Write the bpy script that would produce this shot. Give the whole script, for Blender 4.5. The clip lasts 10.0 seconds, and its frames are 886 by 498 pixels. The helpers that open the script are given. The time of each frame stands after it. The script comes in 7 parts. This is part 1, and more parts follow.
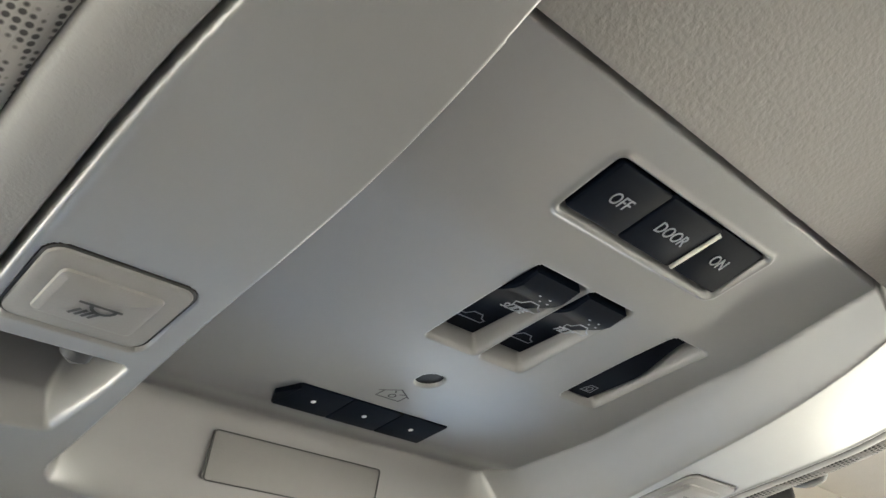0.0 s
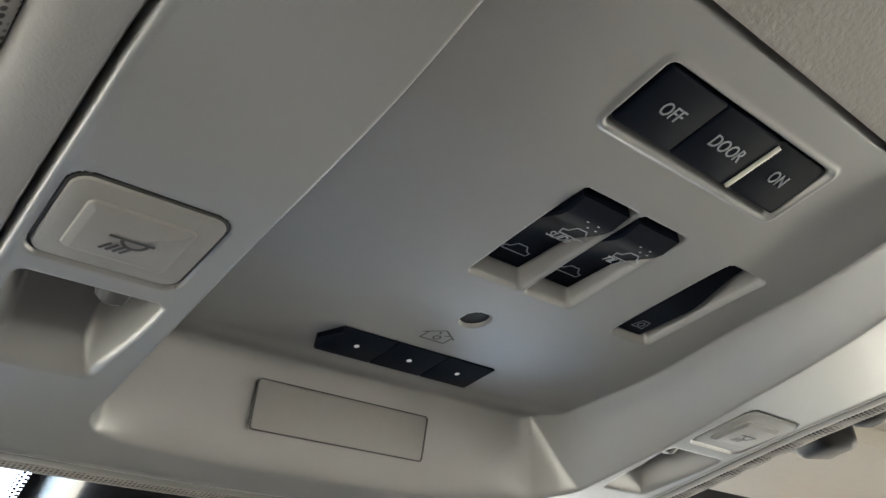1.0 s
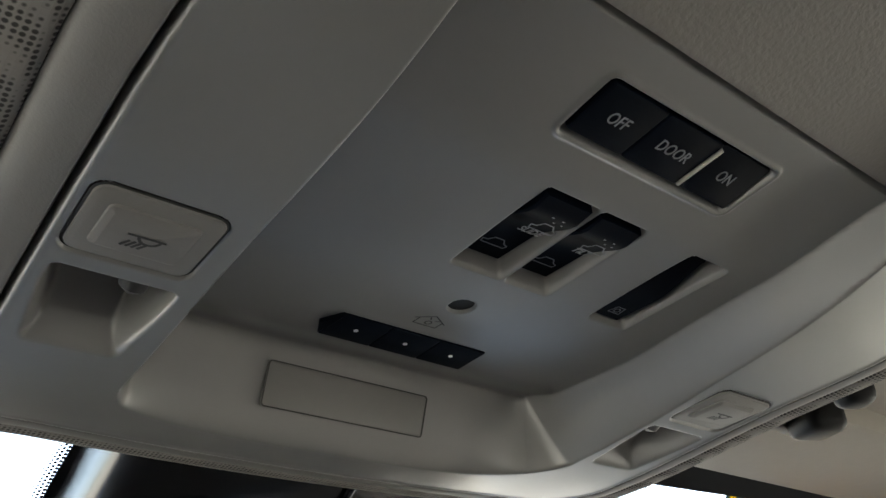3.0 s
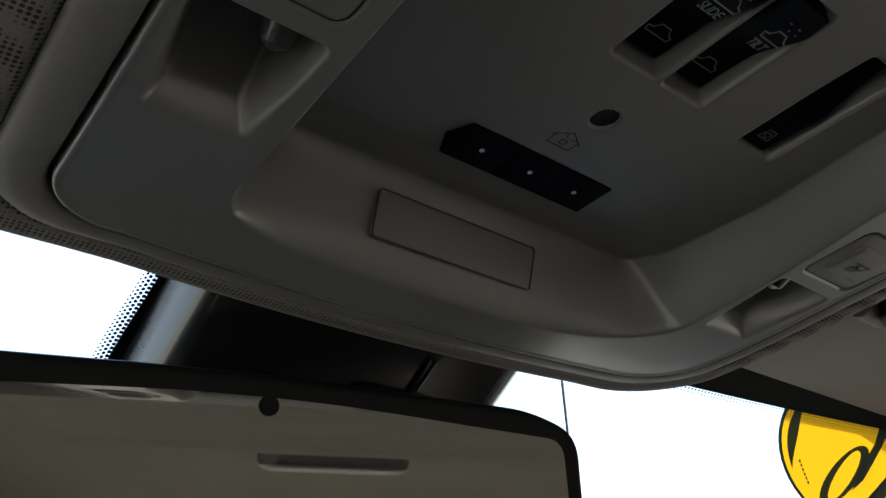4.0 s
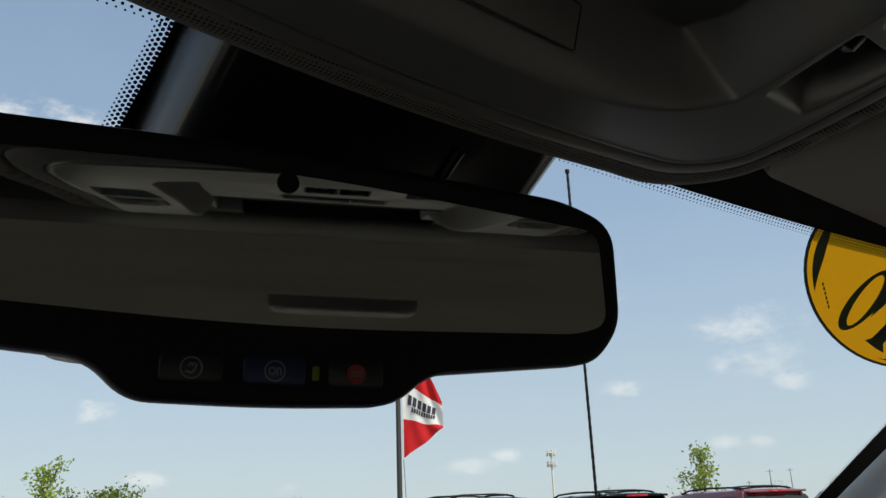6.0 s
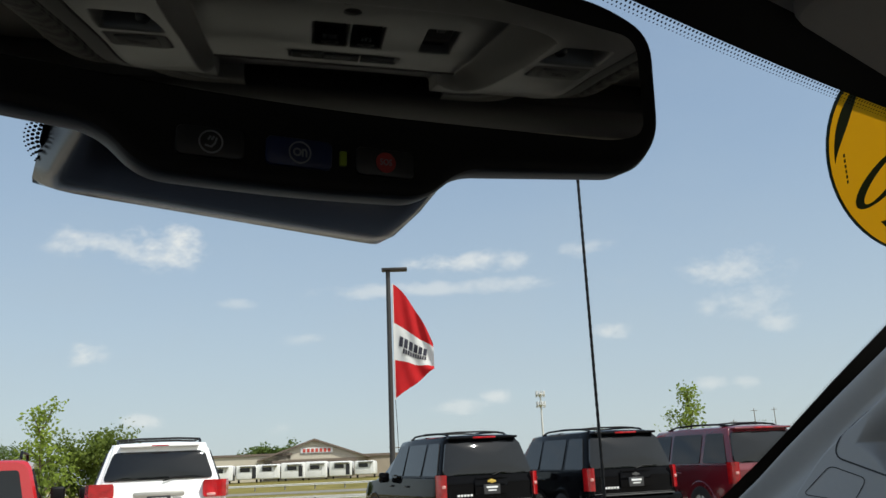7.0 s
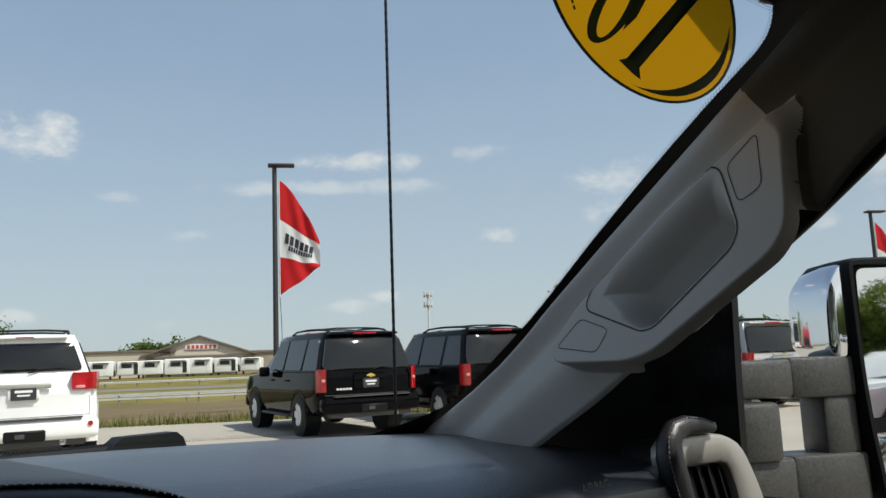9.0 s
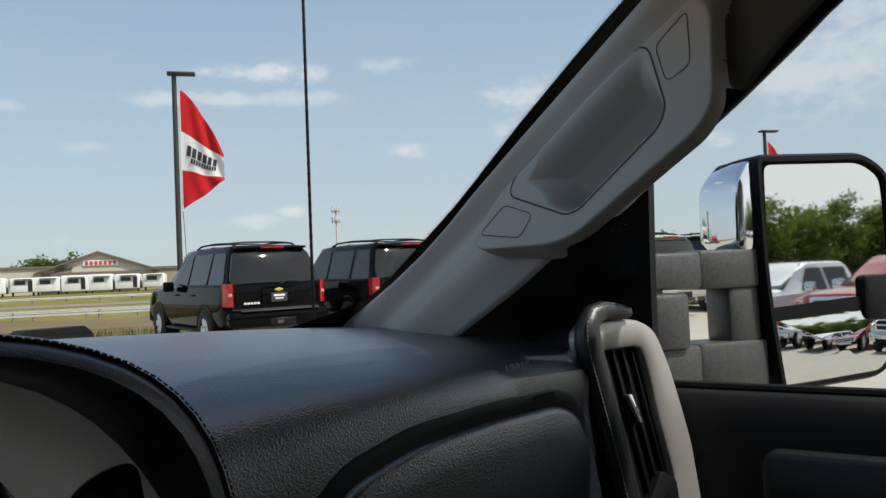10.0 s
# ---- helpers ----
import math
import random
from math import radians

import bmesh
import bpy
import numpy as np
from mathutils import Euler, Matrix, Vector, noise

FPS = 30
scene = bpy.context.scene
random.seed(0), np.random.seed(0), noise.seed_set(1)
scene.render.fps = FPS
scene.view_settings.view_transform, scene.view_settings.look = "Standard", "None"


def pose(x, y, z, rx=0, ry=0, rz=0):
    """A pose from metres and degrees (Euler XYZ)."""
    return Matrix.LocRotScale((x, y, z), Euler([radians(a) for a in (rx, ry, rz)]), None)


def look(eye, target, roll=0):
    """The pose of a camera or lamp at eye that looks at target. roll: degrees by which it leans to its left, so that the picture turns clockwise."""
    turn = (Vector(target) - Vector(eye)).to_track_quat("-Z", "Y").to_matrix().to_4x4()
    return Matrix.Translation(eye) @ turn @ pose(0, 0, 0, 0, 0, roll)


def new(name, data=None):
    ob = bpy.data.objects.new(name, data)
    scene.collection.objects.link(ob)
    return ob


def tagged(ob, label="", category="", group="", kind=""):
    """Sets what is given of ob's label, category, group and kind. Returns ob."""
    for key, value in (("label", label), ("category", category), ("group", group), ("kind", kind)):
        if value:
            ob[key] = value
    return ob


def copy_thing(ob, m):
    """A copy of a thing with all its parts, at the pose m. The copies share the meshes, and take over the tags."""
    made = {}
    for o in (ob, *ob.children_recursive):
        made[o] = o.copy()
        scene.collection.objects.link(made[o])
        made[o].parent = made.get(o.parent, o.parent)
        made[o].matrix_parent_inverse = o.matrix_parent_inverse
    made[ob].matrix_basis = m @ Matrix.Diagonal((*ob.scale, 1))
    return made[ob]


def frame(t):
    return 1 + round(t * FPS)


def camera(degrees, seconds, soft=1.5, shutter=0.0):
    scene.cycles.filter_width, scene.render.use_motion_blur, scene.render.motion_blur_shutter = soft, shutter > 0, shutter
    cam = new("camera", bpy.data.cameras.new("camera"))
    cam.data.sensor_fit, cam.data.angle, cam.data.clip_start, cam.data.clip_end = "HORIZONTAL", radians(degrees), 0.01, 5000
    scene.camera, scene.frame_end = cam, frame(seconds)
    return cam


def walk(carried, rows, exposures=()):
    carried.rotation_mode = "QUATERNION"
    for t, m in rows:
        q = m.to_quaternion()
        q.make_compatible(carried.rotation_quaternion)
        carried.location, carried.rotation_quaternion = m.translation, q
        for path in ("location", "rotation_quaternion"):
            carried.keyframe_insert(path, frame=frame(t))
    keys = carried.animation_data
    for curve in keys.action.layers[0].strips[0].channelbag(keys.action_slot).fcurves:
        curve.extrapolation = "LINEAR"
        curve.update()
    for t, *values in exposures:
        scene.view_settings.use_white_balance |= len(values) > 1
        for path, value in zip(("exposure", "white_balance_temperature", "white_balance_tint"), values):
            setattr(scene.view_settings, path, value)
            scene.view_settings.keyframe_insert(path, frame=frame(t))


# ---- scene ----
cam = camera(56.4, 10.0)
PATH = [
    (0, (-0.166, -0.004, 1.754), (1.038, 1.158, 2.85), -3.8),
    (0.5, (-0.158, 0.011, 1.752), (1.02, 1.244, 2.798), -4.3),
    (1, (-0.158, 0.006, 1.751), (1.002, 1.265, 2.786), -4.3),
    (1.5, (-0.157, 0.0, 1.747), (0.996, 1.267, 2.78), -4.4),
    (2, (-0.152, -0.021, 1.739), (0.929, 1.301, 2.78), -3.0),
    (3.3, (-0.163, -0.018, 1.737), (0.948, 1.304, 2.747), -3.0),
    (3.5, (-0.163, -0.004, 1.731), (0.952, 1.321, 2.732), -2.6),
    (4, (-0.168, 0.046, 1.712), (0.976, 1.382, 2.664), -2.7),
    (4.5, (-0.163, 0.074, 1.696), (1.008, 1.449, 2.555), -2.8),
    (5, (-0.163, 0.077, 1.698), (1.042, 1.494, 2.432), -2.5),
    (6.3, (-0.152, 0.088, 1.687), (1.07, 1.549, 2.298), -2.3),
    (6.5, (-0.155, 0.095, 1.68), (1.08, 1.562, 2.249), -2.4),
    (7, (-0.145, 0.118, 1.649), (1.108, 1.588, 2.169), -2.5),
    (7.5, (-0.141, 0.094, 1.639), (1.128, 1.557, 2.138), -2.2),
    (8, (-0.086, 0.074, 1.608), (1.198, 1.536, 2.072), -2.1),
    (8.5, (-0.078, 0.068, 1.617), (1.225, 1.532, 2.013), -1.7),
    (9, (-0.009, 0.066, 1.598), (1.458, 1.397, 1.874), -2.2),
    (9.5, (0.014, 0.079, 1.586), (1.613, 1.274, 1.718), -2.4),
    (10, (-0.004, 0.091, 1.57), (1.611, 1.269, 1.634), -2.5),
]
EXPOSURES = [(0.0, 4.85), (0.5, 4.9), (1.0, 4.45), (2.2, 3.85), (3.3, 3.05), (3.6, 2.7), (3.9, 2.25), (4.2, 1.35), (4.5, 0.5), (4.8, 0.15), (5.2, 0.1),
             (6.3, 0.2), (7.0, 0.1), (8.0, 0.0), (9.0, 0.0), (9.5, 0.08), (10.0, 0.12)]
walk(cam, [(t, look(eye, target, roll)) for t, eye, target, roll in PATH], EXPOSURES)

# ---- daylight ----
SUN_AZ, SUN_EL = 163.0, 55.0      # degrees; azimuth clockwise from +y
world = bpy.data.worlds.new("sky")
scene.world = world
world.use_nodes = True
wn, wl = world.node_tree.nodes, world.node_tree.links
wn.clear()


def wnode(kind, **values):
    n = wn.new(kind)
    for key, value in values.items():
        n.inputs[key].default_value = value
    return n


def wmath(op, a, b=None):
    n = wn.new("ShaderNodeMath")
    n.operation = op
    for i, v in enumerate((a, b)):
        if v is None:
            continue
        if isinstance(v, (int, float)):
            n.inputs[i].default_value = v
        else:
            wl.new(v, n.inputs[i])
    return n.outputs[0]


sky = wn.new("ShaderNodeTexSky")
sky.sky_type, sky.sun_disc = "NISHITA", False
sky.sun_elevation, sky.sun_rotation = radians(SUN_EL), radians(SUN_AZ)
sky.altitude, sky.air_density, sky.dust_density, sky.ozone_density = 200, 1.0, 1.2, 1.5
coord = wn.new("ShaderNodeTexCoord")
split = wn.new("ShaderNodeSeparateXYZ")
wl.new(coord.outputs["Generated"], split.inputs[0])
# thin summer clouds: broken noise inside a few soft patches of the sky, and a faint streaky veil all round
stretch = wn.new("ShaderNodeMapping")
stretch.inputs["Scale"].default_value = (7.0, 7.0, 13.0)
wl.new(coord.outputs["Generated"], stretch.inputs[0])
puff = wnode("ShaderNodeTexNoise", Scale=2.6, Detail=7.0, Roughness=0.62)
wl.new(stretch.outputs[0], puff.inputs["Vector"])
veil = wnode("ShaderNodeTexNoise", Scale=0.7, Detail=5.0, Roughness=0.6)
wl.new(stretch.outputs[0], veil.inputs["Vector"])
CLOUDS = [  # azimuth, elevation, half width, half height in degrees, weight
    (20.9, 15.2, 2.6, 1.3, 1.0), (18.2, 15.3, 3.2, 1.0, 0.75), (16.6, 8.3, 1.2, 0.8, 1.0), (42.1, 14.1, 3.4, 0.65, 0.8), (39.8, 12.4, 8.6, 0.5, 0.5),
    (60.6, 12.2, 2.7, 1.0, 0.65), (51.4, 8.7, 1.3, 0.6, 0.8), (61.2, 9.9, 2.3, 0.9, 0.5), (58.3, 9.8, 0.9, 0.5, 0.55), (62.6, 8.4, 1.0, 0.5, 0.55),
    (20.2, 3.8, 1.2, 0.5, 0.6), (41.2, 4.3, 2.2, 0.5, 0.5), (43.6, 4.8, 1.0, 0.5, 0.65), (26.1, 11.5, 1.3, 0.4, 0.35), (30.8, 9.1, 1.4, 0.4, 0.35), (29.0, 3.1, 1.0, 0.4, 0.4),
    (57.8, 4.8, 1.1, 0.5, 0.5), (59.9, 4.8, 0.8, 0.4, 0.5), (50.4, 14.5, 1.6, 0.5, 0.45), (80.0, 13.1, 6.5, 4.0, 0.55), (72.2, 8.2, 1.3, 0.6, 0.6),
    (12.4, 25.0, 4.2, 1.8, 1.0), (-30.0, 18.0, 24.0, 5.0, 0.6), (110.0, 20.0, 16.0, 5.0, 0.6), (180.0, 16.0, 40.0, 7.0, 0.9), (250.0, 20.0, 30.0, 6.0, 0.7)]
ragged = wmath("MULTIPLY", wmath("SUBTRACT", puff.outputs["Fac"], 0.53), 6.0)
total = None
for az, el, hw, hh, weight in CLOUDS:
    a, e = radians(az), radians(el)
    centre = (math.sin(a) * math.cos(e), math.cos(a) * math.cos(e), math.sin(e))
    side, up = (math.cos(a), -math.sin(a), 0.0), (-math.sin(a) * math.sin(e), -math.cos(a) * math.sin(e), math.cos(e))

    def along(axis, size):
        dot = wn.new("ShaderNodeVectorMath")
        dot.operation = "DOT_PRODUCT"
        wl.new(coord.outputs["Generated"], dot.inputs[0])
        dot.inputs[1].default_value = [v / max(math.sin(radians(size)), 1e-4) for v in axis]
        return dot.outputs["Value"]

    u, v = along(side, hw * 1.25), along(up, hh * 1.25)
    r2 = wmath("ADD", wmath("MULTIPLY", u, u), wmath("MULTIPLY", v, v))
    body = wmath("MULTIPLY", wmath("POWER", 2.718, wmath("MULTIPLY", r2, -1.0)), wmath("GREATER_THAN", along(centre, 90.0), 0.0))
    # billows eat into the patch from its rim
    solid = wnode("ShaderNodeMapRange", **{"From Min": 0.25, "From Max": 1.15})
    solid.interpolation_type = "SMOOTHSTEP"
    wl.new(wmath("ADD", body, wmath("MULTIPLY", ragged, wmath("MINIMUM", body, 0.45))), solid.inputs["Value"])
    blob = wmath("MULTIPLY", solid.outputs[0], 0.9 * weight)
    total = blob if total is None else wmath("MAXIMUM", total, blob)
mask = total
haze_n = wnode("ShaderNodeMapRange", **{"From Min": 0.10, "From Max": 0.75, "To Min": 0.82, "To Max": 0.30})
wl.new(split.outputs["Z"], haze_n.inputs["Value"])
veil_n = wnode("ShaderNodeMapRange", **{"From Min": 0.45, "From Max": 0.8, "To Min": 0.0, "To Max": 0.10})
wl.new(veil.outputs["Fac"], veil_n.inputs["Value"])
pale = wmath("ADD", haze_n.outputs[0], veil_n.outputs[0])
hazed = wn.new("ShaderNodeMixRGB")
wl.new(pale, hazed.inputs["Fac"])
wl.new(sky.outputs[0], hazed.inputs[1])
low = wnode("ShaderNodeMapRange", **{"From Min": 0.0, "From Max": 0.36})
wl.new(split.outputs["Z"], low.inputs["Value"])
haze_c = wn.new("ShaderNodeMixRGB")
wl.new(low.outputs[0], haze_c.inputs["Fac"])
haze_c.inputs[1].default_value, haze_c.inputs[2].default_value = (3.68, 4.10, 4.38, 1), (2.55, 3.20, 4.02, 1)
wl.new(haze_c.outputs[0], hazed.inputs[2])
sunny = wn.new("ShaderNodeVectorMath")
sunny.operation = "DOT_PRODUCT"
wl.new(coord.outputs["Generated"], sunny.inputs[0])
sunny.inputs[1].default_value = (math.sin(radians(SUN_AZ)), math.cos(radians(SUN_AZ)), 0.0)
glow = wnode("ShaderNodeMapRange", **{"From Min": 0.15, "From Max": 0.95, "To Min": 0.0, "To Max": 0.75})
wl.new(sunny.outputs["Value"], glow.inputs["Value"])
bright = wn.new("ShaderNodeMixRGB")
wl.new(glow.outputs[0], bright.inputs["Fac"])
wl.new(hazed.outputs[0], bright.inputs[1])
bright.inputs[2].default_value = (7.6, 7.6, 7.5, 1)
clouded = wn.new("ShaderNodeMixRGB")
wl.new(mask, clouded.inputs["Fac"])
wl.new(bright.outputs[0], clouded.inputs[1])
clouded.inputs[2].default_value = (5.7, 5.6, 5.5, 1)
back = wnode("ShaderNodeBackground", Strength=0.15)
wl.new(clouded.outputs[0], back.inputs["Color"])
out = wn.new("ShaderNodeOutputWorld")
wl.new(back.outputs[0], out.inputs[0])
sun = new("sun", bpy.data.lights.new("sun", "SUN"))
sun.data.energy, sun.data.angle, sun.data.color = 5.0, radians(0.53), (1.0, 0.95, 0.88)
sa, se = radians(SUN_AZ), radians(SUN_EL)
sun.matrix_world = look((0, 0, 30), (-30 * math.sin(sa) * math.cos(se), -30 * math.cos(sa) * math.cos(se), 30 - 30 * math.sin(se)))

# ---- materials ----


def mat(name, rgb, rough=0.5, metal=0.0, vary=0.08, scale=8.0, bump=0.0, bump_scale=400.0, grain="noise", spec=0.5, coat=0.0,
        rough_vary=0.08, second=None, each=0.0):
    """A surface: base colour with broad stains and fine grain, roughness that wanders, and fine relief."""
    m = bpy.data.materials.new(name)
    m.use_nodes = True
    t = m.node_tree
    p = t.nodes["Principled BSDF"]
    p.inputs["Metallic"].default_value = metal
    p.inputs["Specular IOR Level"].default_value = spec
    p.inputs["Coat Weight"].default_value = coat
    p.inputs["Coat Roughness"].default_value = 0.05
    pos = t.nodes.new("ShaderNodeTexCoord").outputs["Object"]
    big = t.nodes.new("ShaderNodeTexNoise")
    big.inputs["Scale"].default_value, big.inputs["Detail"].default_value = scale, 6.0
    fine = t.nodes.new("ShaderNodeTexNoise")
    fine.inputs["Scale"].default_value, fine.inputs["Detail"].default_value = scale * 22, 3.0
    for n in (big, fine):
        t.links.new(pos, n.inputs["Vector"])
    both = t.nodes.new("ShaderNodeMath")
    both.operation = "ADD"
    t.links.new(big.outputs["Fac"], both.inputs[0])
    small = t.nodes.new("ShaderNodeMath")
    small.operation = "MULTIPLY"
    small.inputs[1].default_value = 0.35
    t.links.new(fine.outputs["Fac"], small.inputs[0])
    t.links.new(small.outputs[0], both.inputs[1])
    ramp = t.nodes.new("ShaderNodeMapRange")
    ramp.inputs["From Min"].default_value, ramp.inputs["From Max"].default_value = 0.38, 0.98
    t.links.new(both.outputs[0], ramp.inputs["Value"])
    mix = t.nodes.new("ShaderNodeMixRGB")
    second = second or [c * (1 + vary) for c in rgb]
    mix.inputs[1].default_value = (*[c * (1 - vary) for c in rgb], 1)
    mix.inputs[2].default_value = (*second, 1)
    t.links.new(ramp.outputs[0], mix.inputs["Fac"])
    colour = mix.outputs[0]
    if each:
        info = t.nodes.new("ShaderNodeObjectInfo")
        hsv = t.nodes.new("ShaderNodeHueSaturation")
        span = t.nodes.new("ShaderNodeMapRange")
        span.inputs["To Min"].default_value, span.inputs["To Max"].default_value = 1 - each, 1 + each
        t.links.new(info.outputs["Random"], span.inputs["Value"])
        t.links.new(span.outputs[0], hsv.inputs["Value"])
        t.links.new(colour, hsv.inputs["Color"])
        colour = hsv.outputs[0]
    t.links.new(colour, p.inputs["Base Color"])
    rr = t.nodes.new("ShaderNodeMapRange")
    rr.inputs["To Min"].default_value, rr.inputs["To Max"].default_value = max(rough - rough_vary, 0.02), min(rough + rough_vary, 1.0)
    t.links.new(big.outputs["Fac"], rr.inputs["Value"])
    t.links.new(rr.outputs[0], p.inputs["Roughness"])
    if bump:
        if grain == "voronoi":
            tex = t.nodes.new("ShaderNodeTexVoronoi")
            height = tex.outputs["Distance"]
        else:
            tex = t.nodes.new("ShaderNodeTexNoise")
            tex.inputs["Detail"].default_value = 3.0
            height = tex.outputs["Fac"]
        tex.inputs["Scale"].default_value = bump_scale
        t.links.new(pos, tex.inputs["Vector"])
        b = t.nodes.new("ShaderNodeBump")
        b.inputs["Strength"].default_value, b.inputs["Distance"].default_value = bump, 0.5 / bump_scale
        t.links.new(height, b.inputs["Height"])
        t.links.new(b.outputs[0], p.inputs["Normal"])
    return m


def knit(name, dark, light, pitch):
    """A perforated knit cloth: a lattice of small dark holes in pale yarn."""
    m = mat(name, light, 0.95, vary=0.06, scale=5.0, spec=0.2)
    t = m.node_tree
    p = t.nodes["Principled BSDF"]
    pos = t.nodes.new("ShaderNodeTexCoord").outputs["Object"]
    tex = t.nodes.new("ShaderNodeTexVoronoi")
    tex.inputs["Scale"].default_value, tex.inputs["Randomness"].default_value = 1 / pitch, 0.12
    t.links.new(pos, tex.inputs["Vector"])
    ramp = t.nodes.new("ShaderNodeMapRange")
    ramp.inputs["From Min"].default_value, ramp.inputs["From Max"].default_value = 0.28, 0.46
    t.links.new(tex.outputs["Distance"], ramp.inputs["Value"])
    old = p.inputs["Base Color"].links[0].from_socket
    mix = t.nodes.new("ShaderNodeMixRGB")
    mix.inputs[1].default_value = (*dark, 1)
    t.links.new(ramp.outputs[0], mix.inputs["Fac"])
    t.links.new(old, mix.inputs[2])
    t.links.new(mix.outputs[0], p.inputs["Base Color"])
    b = t.nodes.new("ShaderNodeBump")
    b.inputs["Strength"].default_value, b.inputs["Distance"].default_value = 0.6, pitch * 0.3
    t.links.new(tex.outputs["Distance"], b.inputs["Height"])
    t.links.new(b.outputs[0], p.inputs["Normal"])
    return m


def pane(name, tint, gloss=1.0):
    """Thin glass: clear through, mirror-like at a slant."""
    m = bpy.data.materials.new(name)
    m.use_nodes = True
    t = m.node_tree
    t.nodes.clear()
    clear, shine, mix = t.nodes.new("ShaderNodeBsdfTransparent"), t.nodes.new("ShaderNodeBsdfGlossy"), t.nodes.new("ShaderNodeMixShader")
    clear.inputs["Color"].default_value = (*tint, 1)
    shine.inputs["Roughness"].default_value = 0.02
    facing = t.nodes.new("ShaderNodeLayerWeight")
    facing.inputs["Blend"].default_value = 0.5
    steep = t.nodes.new("ShaderNodeMath")
    steep.operation = "POWER"
    steep.inputs[1].default_value = 5.0
    t.links.new(facing.outputs["Facing"], steep.inputs[0])
    weak = t.nodes.new("ShaderNodeMath")
    weak.operation = "MULTIPLY_ADD"
    weak.inputs[1].default_value, weak.inputs[2].default_value = 0.9 * gloss, 0.045 * gloss
    t.links.new(steep.outputs[0], weak.inputs[0])
    t.links.new(weak.outputs[0], mix.inputs["Fac"])
    t.links.new(clear.outputs[0], mix.inputs[1])
    t.links.new(shine.outputs[0], mix.inputs[2])
    o = t.nodes.new("ShaderNodeOutputMaterial")
    t.links.new(mix.outputs[0], o.inputs[0])
    return m


TRIM = mat("grey_trim_plastic", (0.150, 0.147, 0.140), 0.55, vary=0.05, scale=14, bump=0.18, bump_scale=1500, spec=0.35)
TRIM_SMOOTH = mat("grey_smooth_plastic", (0.140, 0.139, 0.136), 0.33, vary=0.04, scale=14, bump=0.05, bump_scale=1800, spec=0.8)
BIN = mat("grey_grained_plastic", (0.150, 0.142, 0.131), 0.6, vary=0.07, scale=14, bump=0.5, bump_scale=700, spec=0.35)
CLOTH = knit("knit_headliner", (0.040, 0.038, 0.036), (0.21, 0.20, 0.185), 0.0016)
HEADLINER = mat("woven_headliner", (0.34, 0.315, 0.28), 0.95, vary=0.06, scale=6, bump=0.35, bump_scale=900, spec=0.15)
# brown-grey lining, its colour darkened for the shade by the roof edge
SHADED_LINING = mat("brown_grey_shaded_lining", (0.085, 0.078, 0.066), 0.9, vary=0.08, scale=10, bump=0.25, bump_scale=900, spec=0.15)
PILLAR = mat("grey_pillar_plastic", (0.40, 0.385, 0.36), 0.5, vary=0.05, scale=10, bump=0.1, bump_scale=1600, spec=0.35)
DASH = mat("black_grained_vinyl", (0.010, 0.013, 0.020), 0.33, vary=0.15, scale=7, bump=0.36, bump_scale=620, grain="voronoi", spec=1.0)
DASH.node_tree.nodes["Principled BSDF"].inputs["Coat Weight"].default_value = 0.5
DASH.node_tree.nodes["Principled BSDF"].inputs["Coat Roughness"].default_value = 0.32
DASH.node_tree.nodes["Principled BSDF"].inputs["Coat IOR"].default_value = 1.65
DASH.node_tree.links.new(DASH.node_tree.nodes["Bump"].outputs[0], DASH.node_tree.nodes["Principled BSDF"].inputs["Coat Normal"])
PAD = mat("black_stitched_vinyl", (0.010, 0.010, 0.011), 0.40, vary=0.12, scale=7, bump=0.22, bump_scale=700, grain="voronoi", spec=0.6)
BLACK = mat("black_plastic", (0.005, 0.005, 0.0055), 0.5, vary=0.1, scale=12, bump=0.08, bump_scale=900, spec=0.2)
GLOSS = mat("gloss_black", (0.006, 0.006, 0.007), 0.15, vary=0.05, scale=10, spec=0.5)
BUTTON = mat("charcoal_button", (0.0026, 0.0042, 0.0078), 0.45, vary=0.08, scale=30, bump=0.05, bump_scale=1500, spec=0.025)
MARK = mat("white_print", (0.75, 0.76, 0.76), 0.6, vary=0.02)
FAINT = mat("grey_print", (0.17, 0.18, 0.20), 0.6, vary=0.02)
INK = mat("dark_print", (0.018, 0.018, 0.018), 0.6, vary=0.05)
DOOR_SKIN = mat("black_door_vinyl", (0.007, 0.007, 0.008), 0.5, vary=0.12, scale=7, bump=0.2, bump_scale=700, grain="voronoi", spec=0.3)
SILVER = mat("satin_silver_plastic", (0.40, 0.385, 0.35), 0.38, metal=0.55, vary=0.04, scale=10, rough_vary=0.05)
CHROME = mat("chrome", (0.82, 0.83, 0.85), 0.05, metal=1.0, vary=0.02, rough_vary=0.02)
MIRROR = mat("mirror_glass", (0.72, 0.73, 0.72), 0.012, metal=1.0, vary=0.01, rough_vary=0.008)
DIM_MIRROR = mat("dimming_mirror_glass", (0.74, 0.75, 0.72), 0.012, metal=1.0, vary=0.01, rough_vary=0.008)
FRIT = mat("black_ceramic_band", (0.004, 0.004, 0.0045), 0.6, vary=0.05, spec=0.08)
GLASS = pane("windscreen_glass", (0.90, 0.94, 0.93), 0.10)
SIDE_GLASS = pane("side_window_glass", (0.86, 0.90, 0.89), 0.45)
BACK_GLASS = pane("clear_back_glass", (0.52, 0.54, 0.53), 0.6)
REAR_GLASS = pane("tinted_rear_glass", (0.16, 0.17, 0.17), 0.6)

# ---- building helpers ----


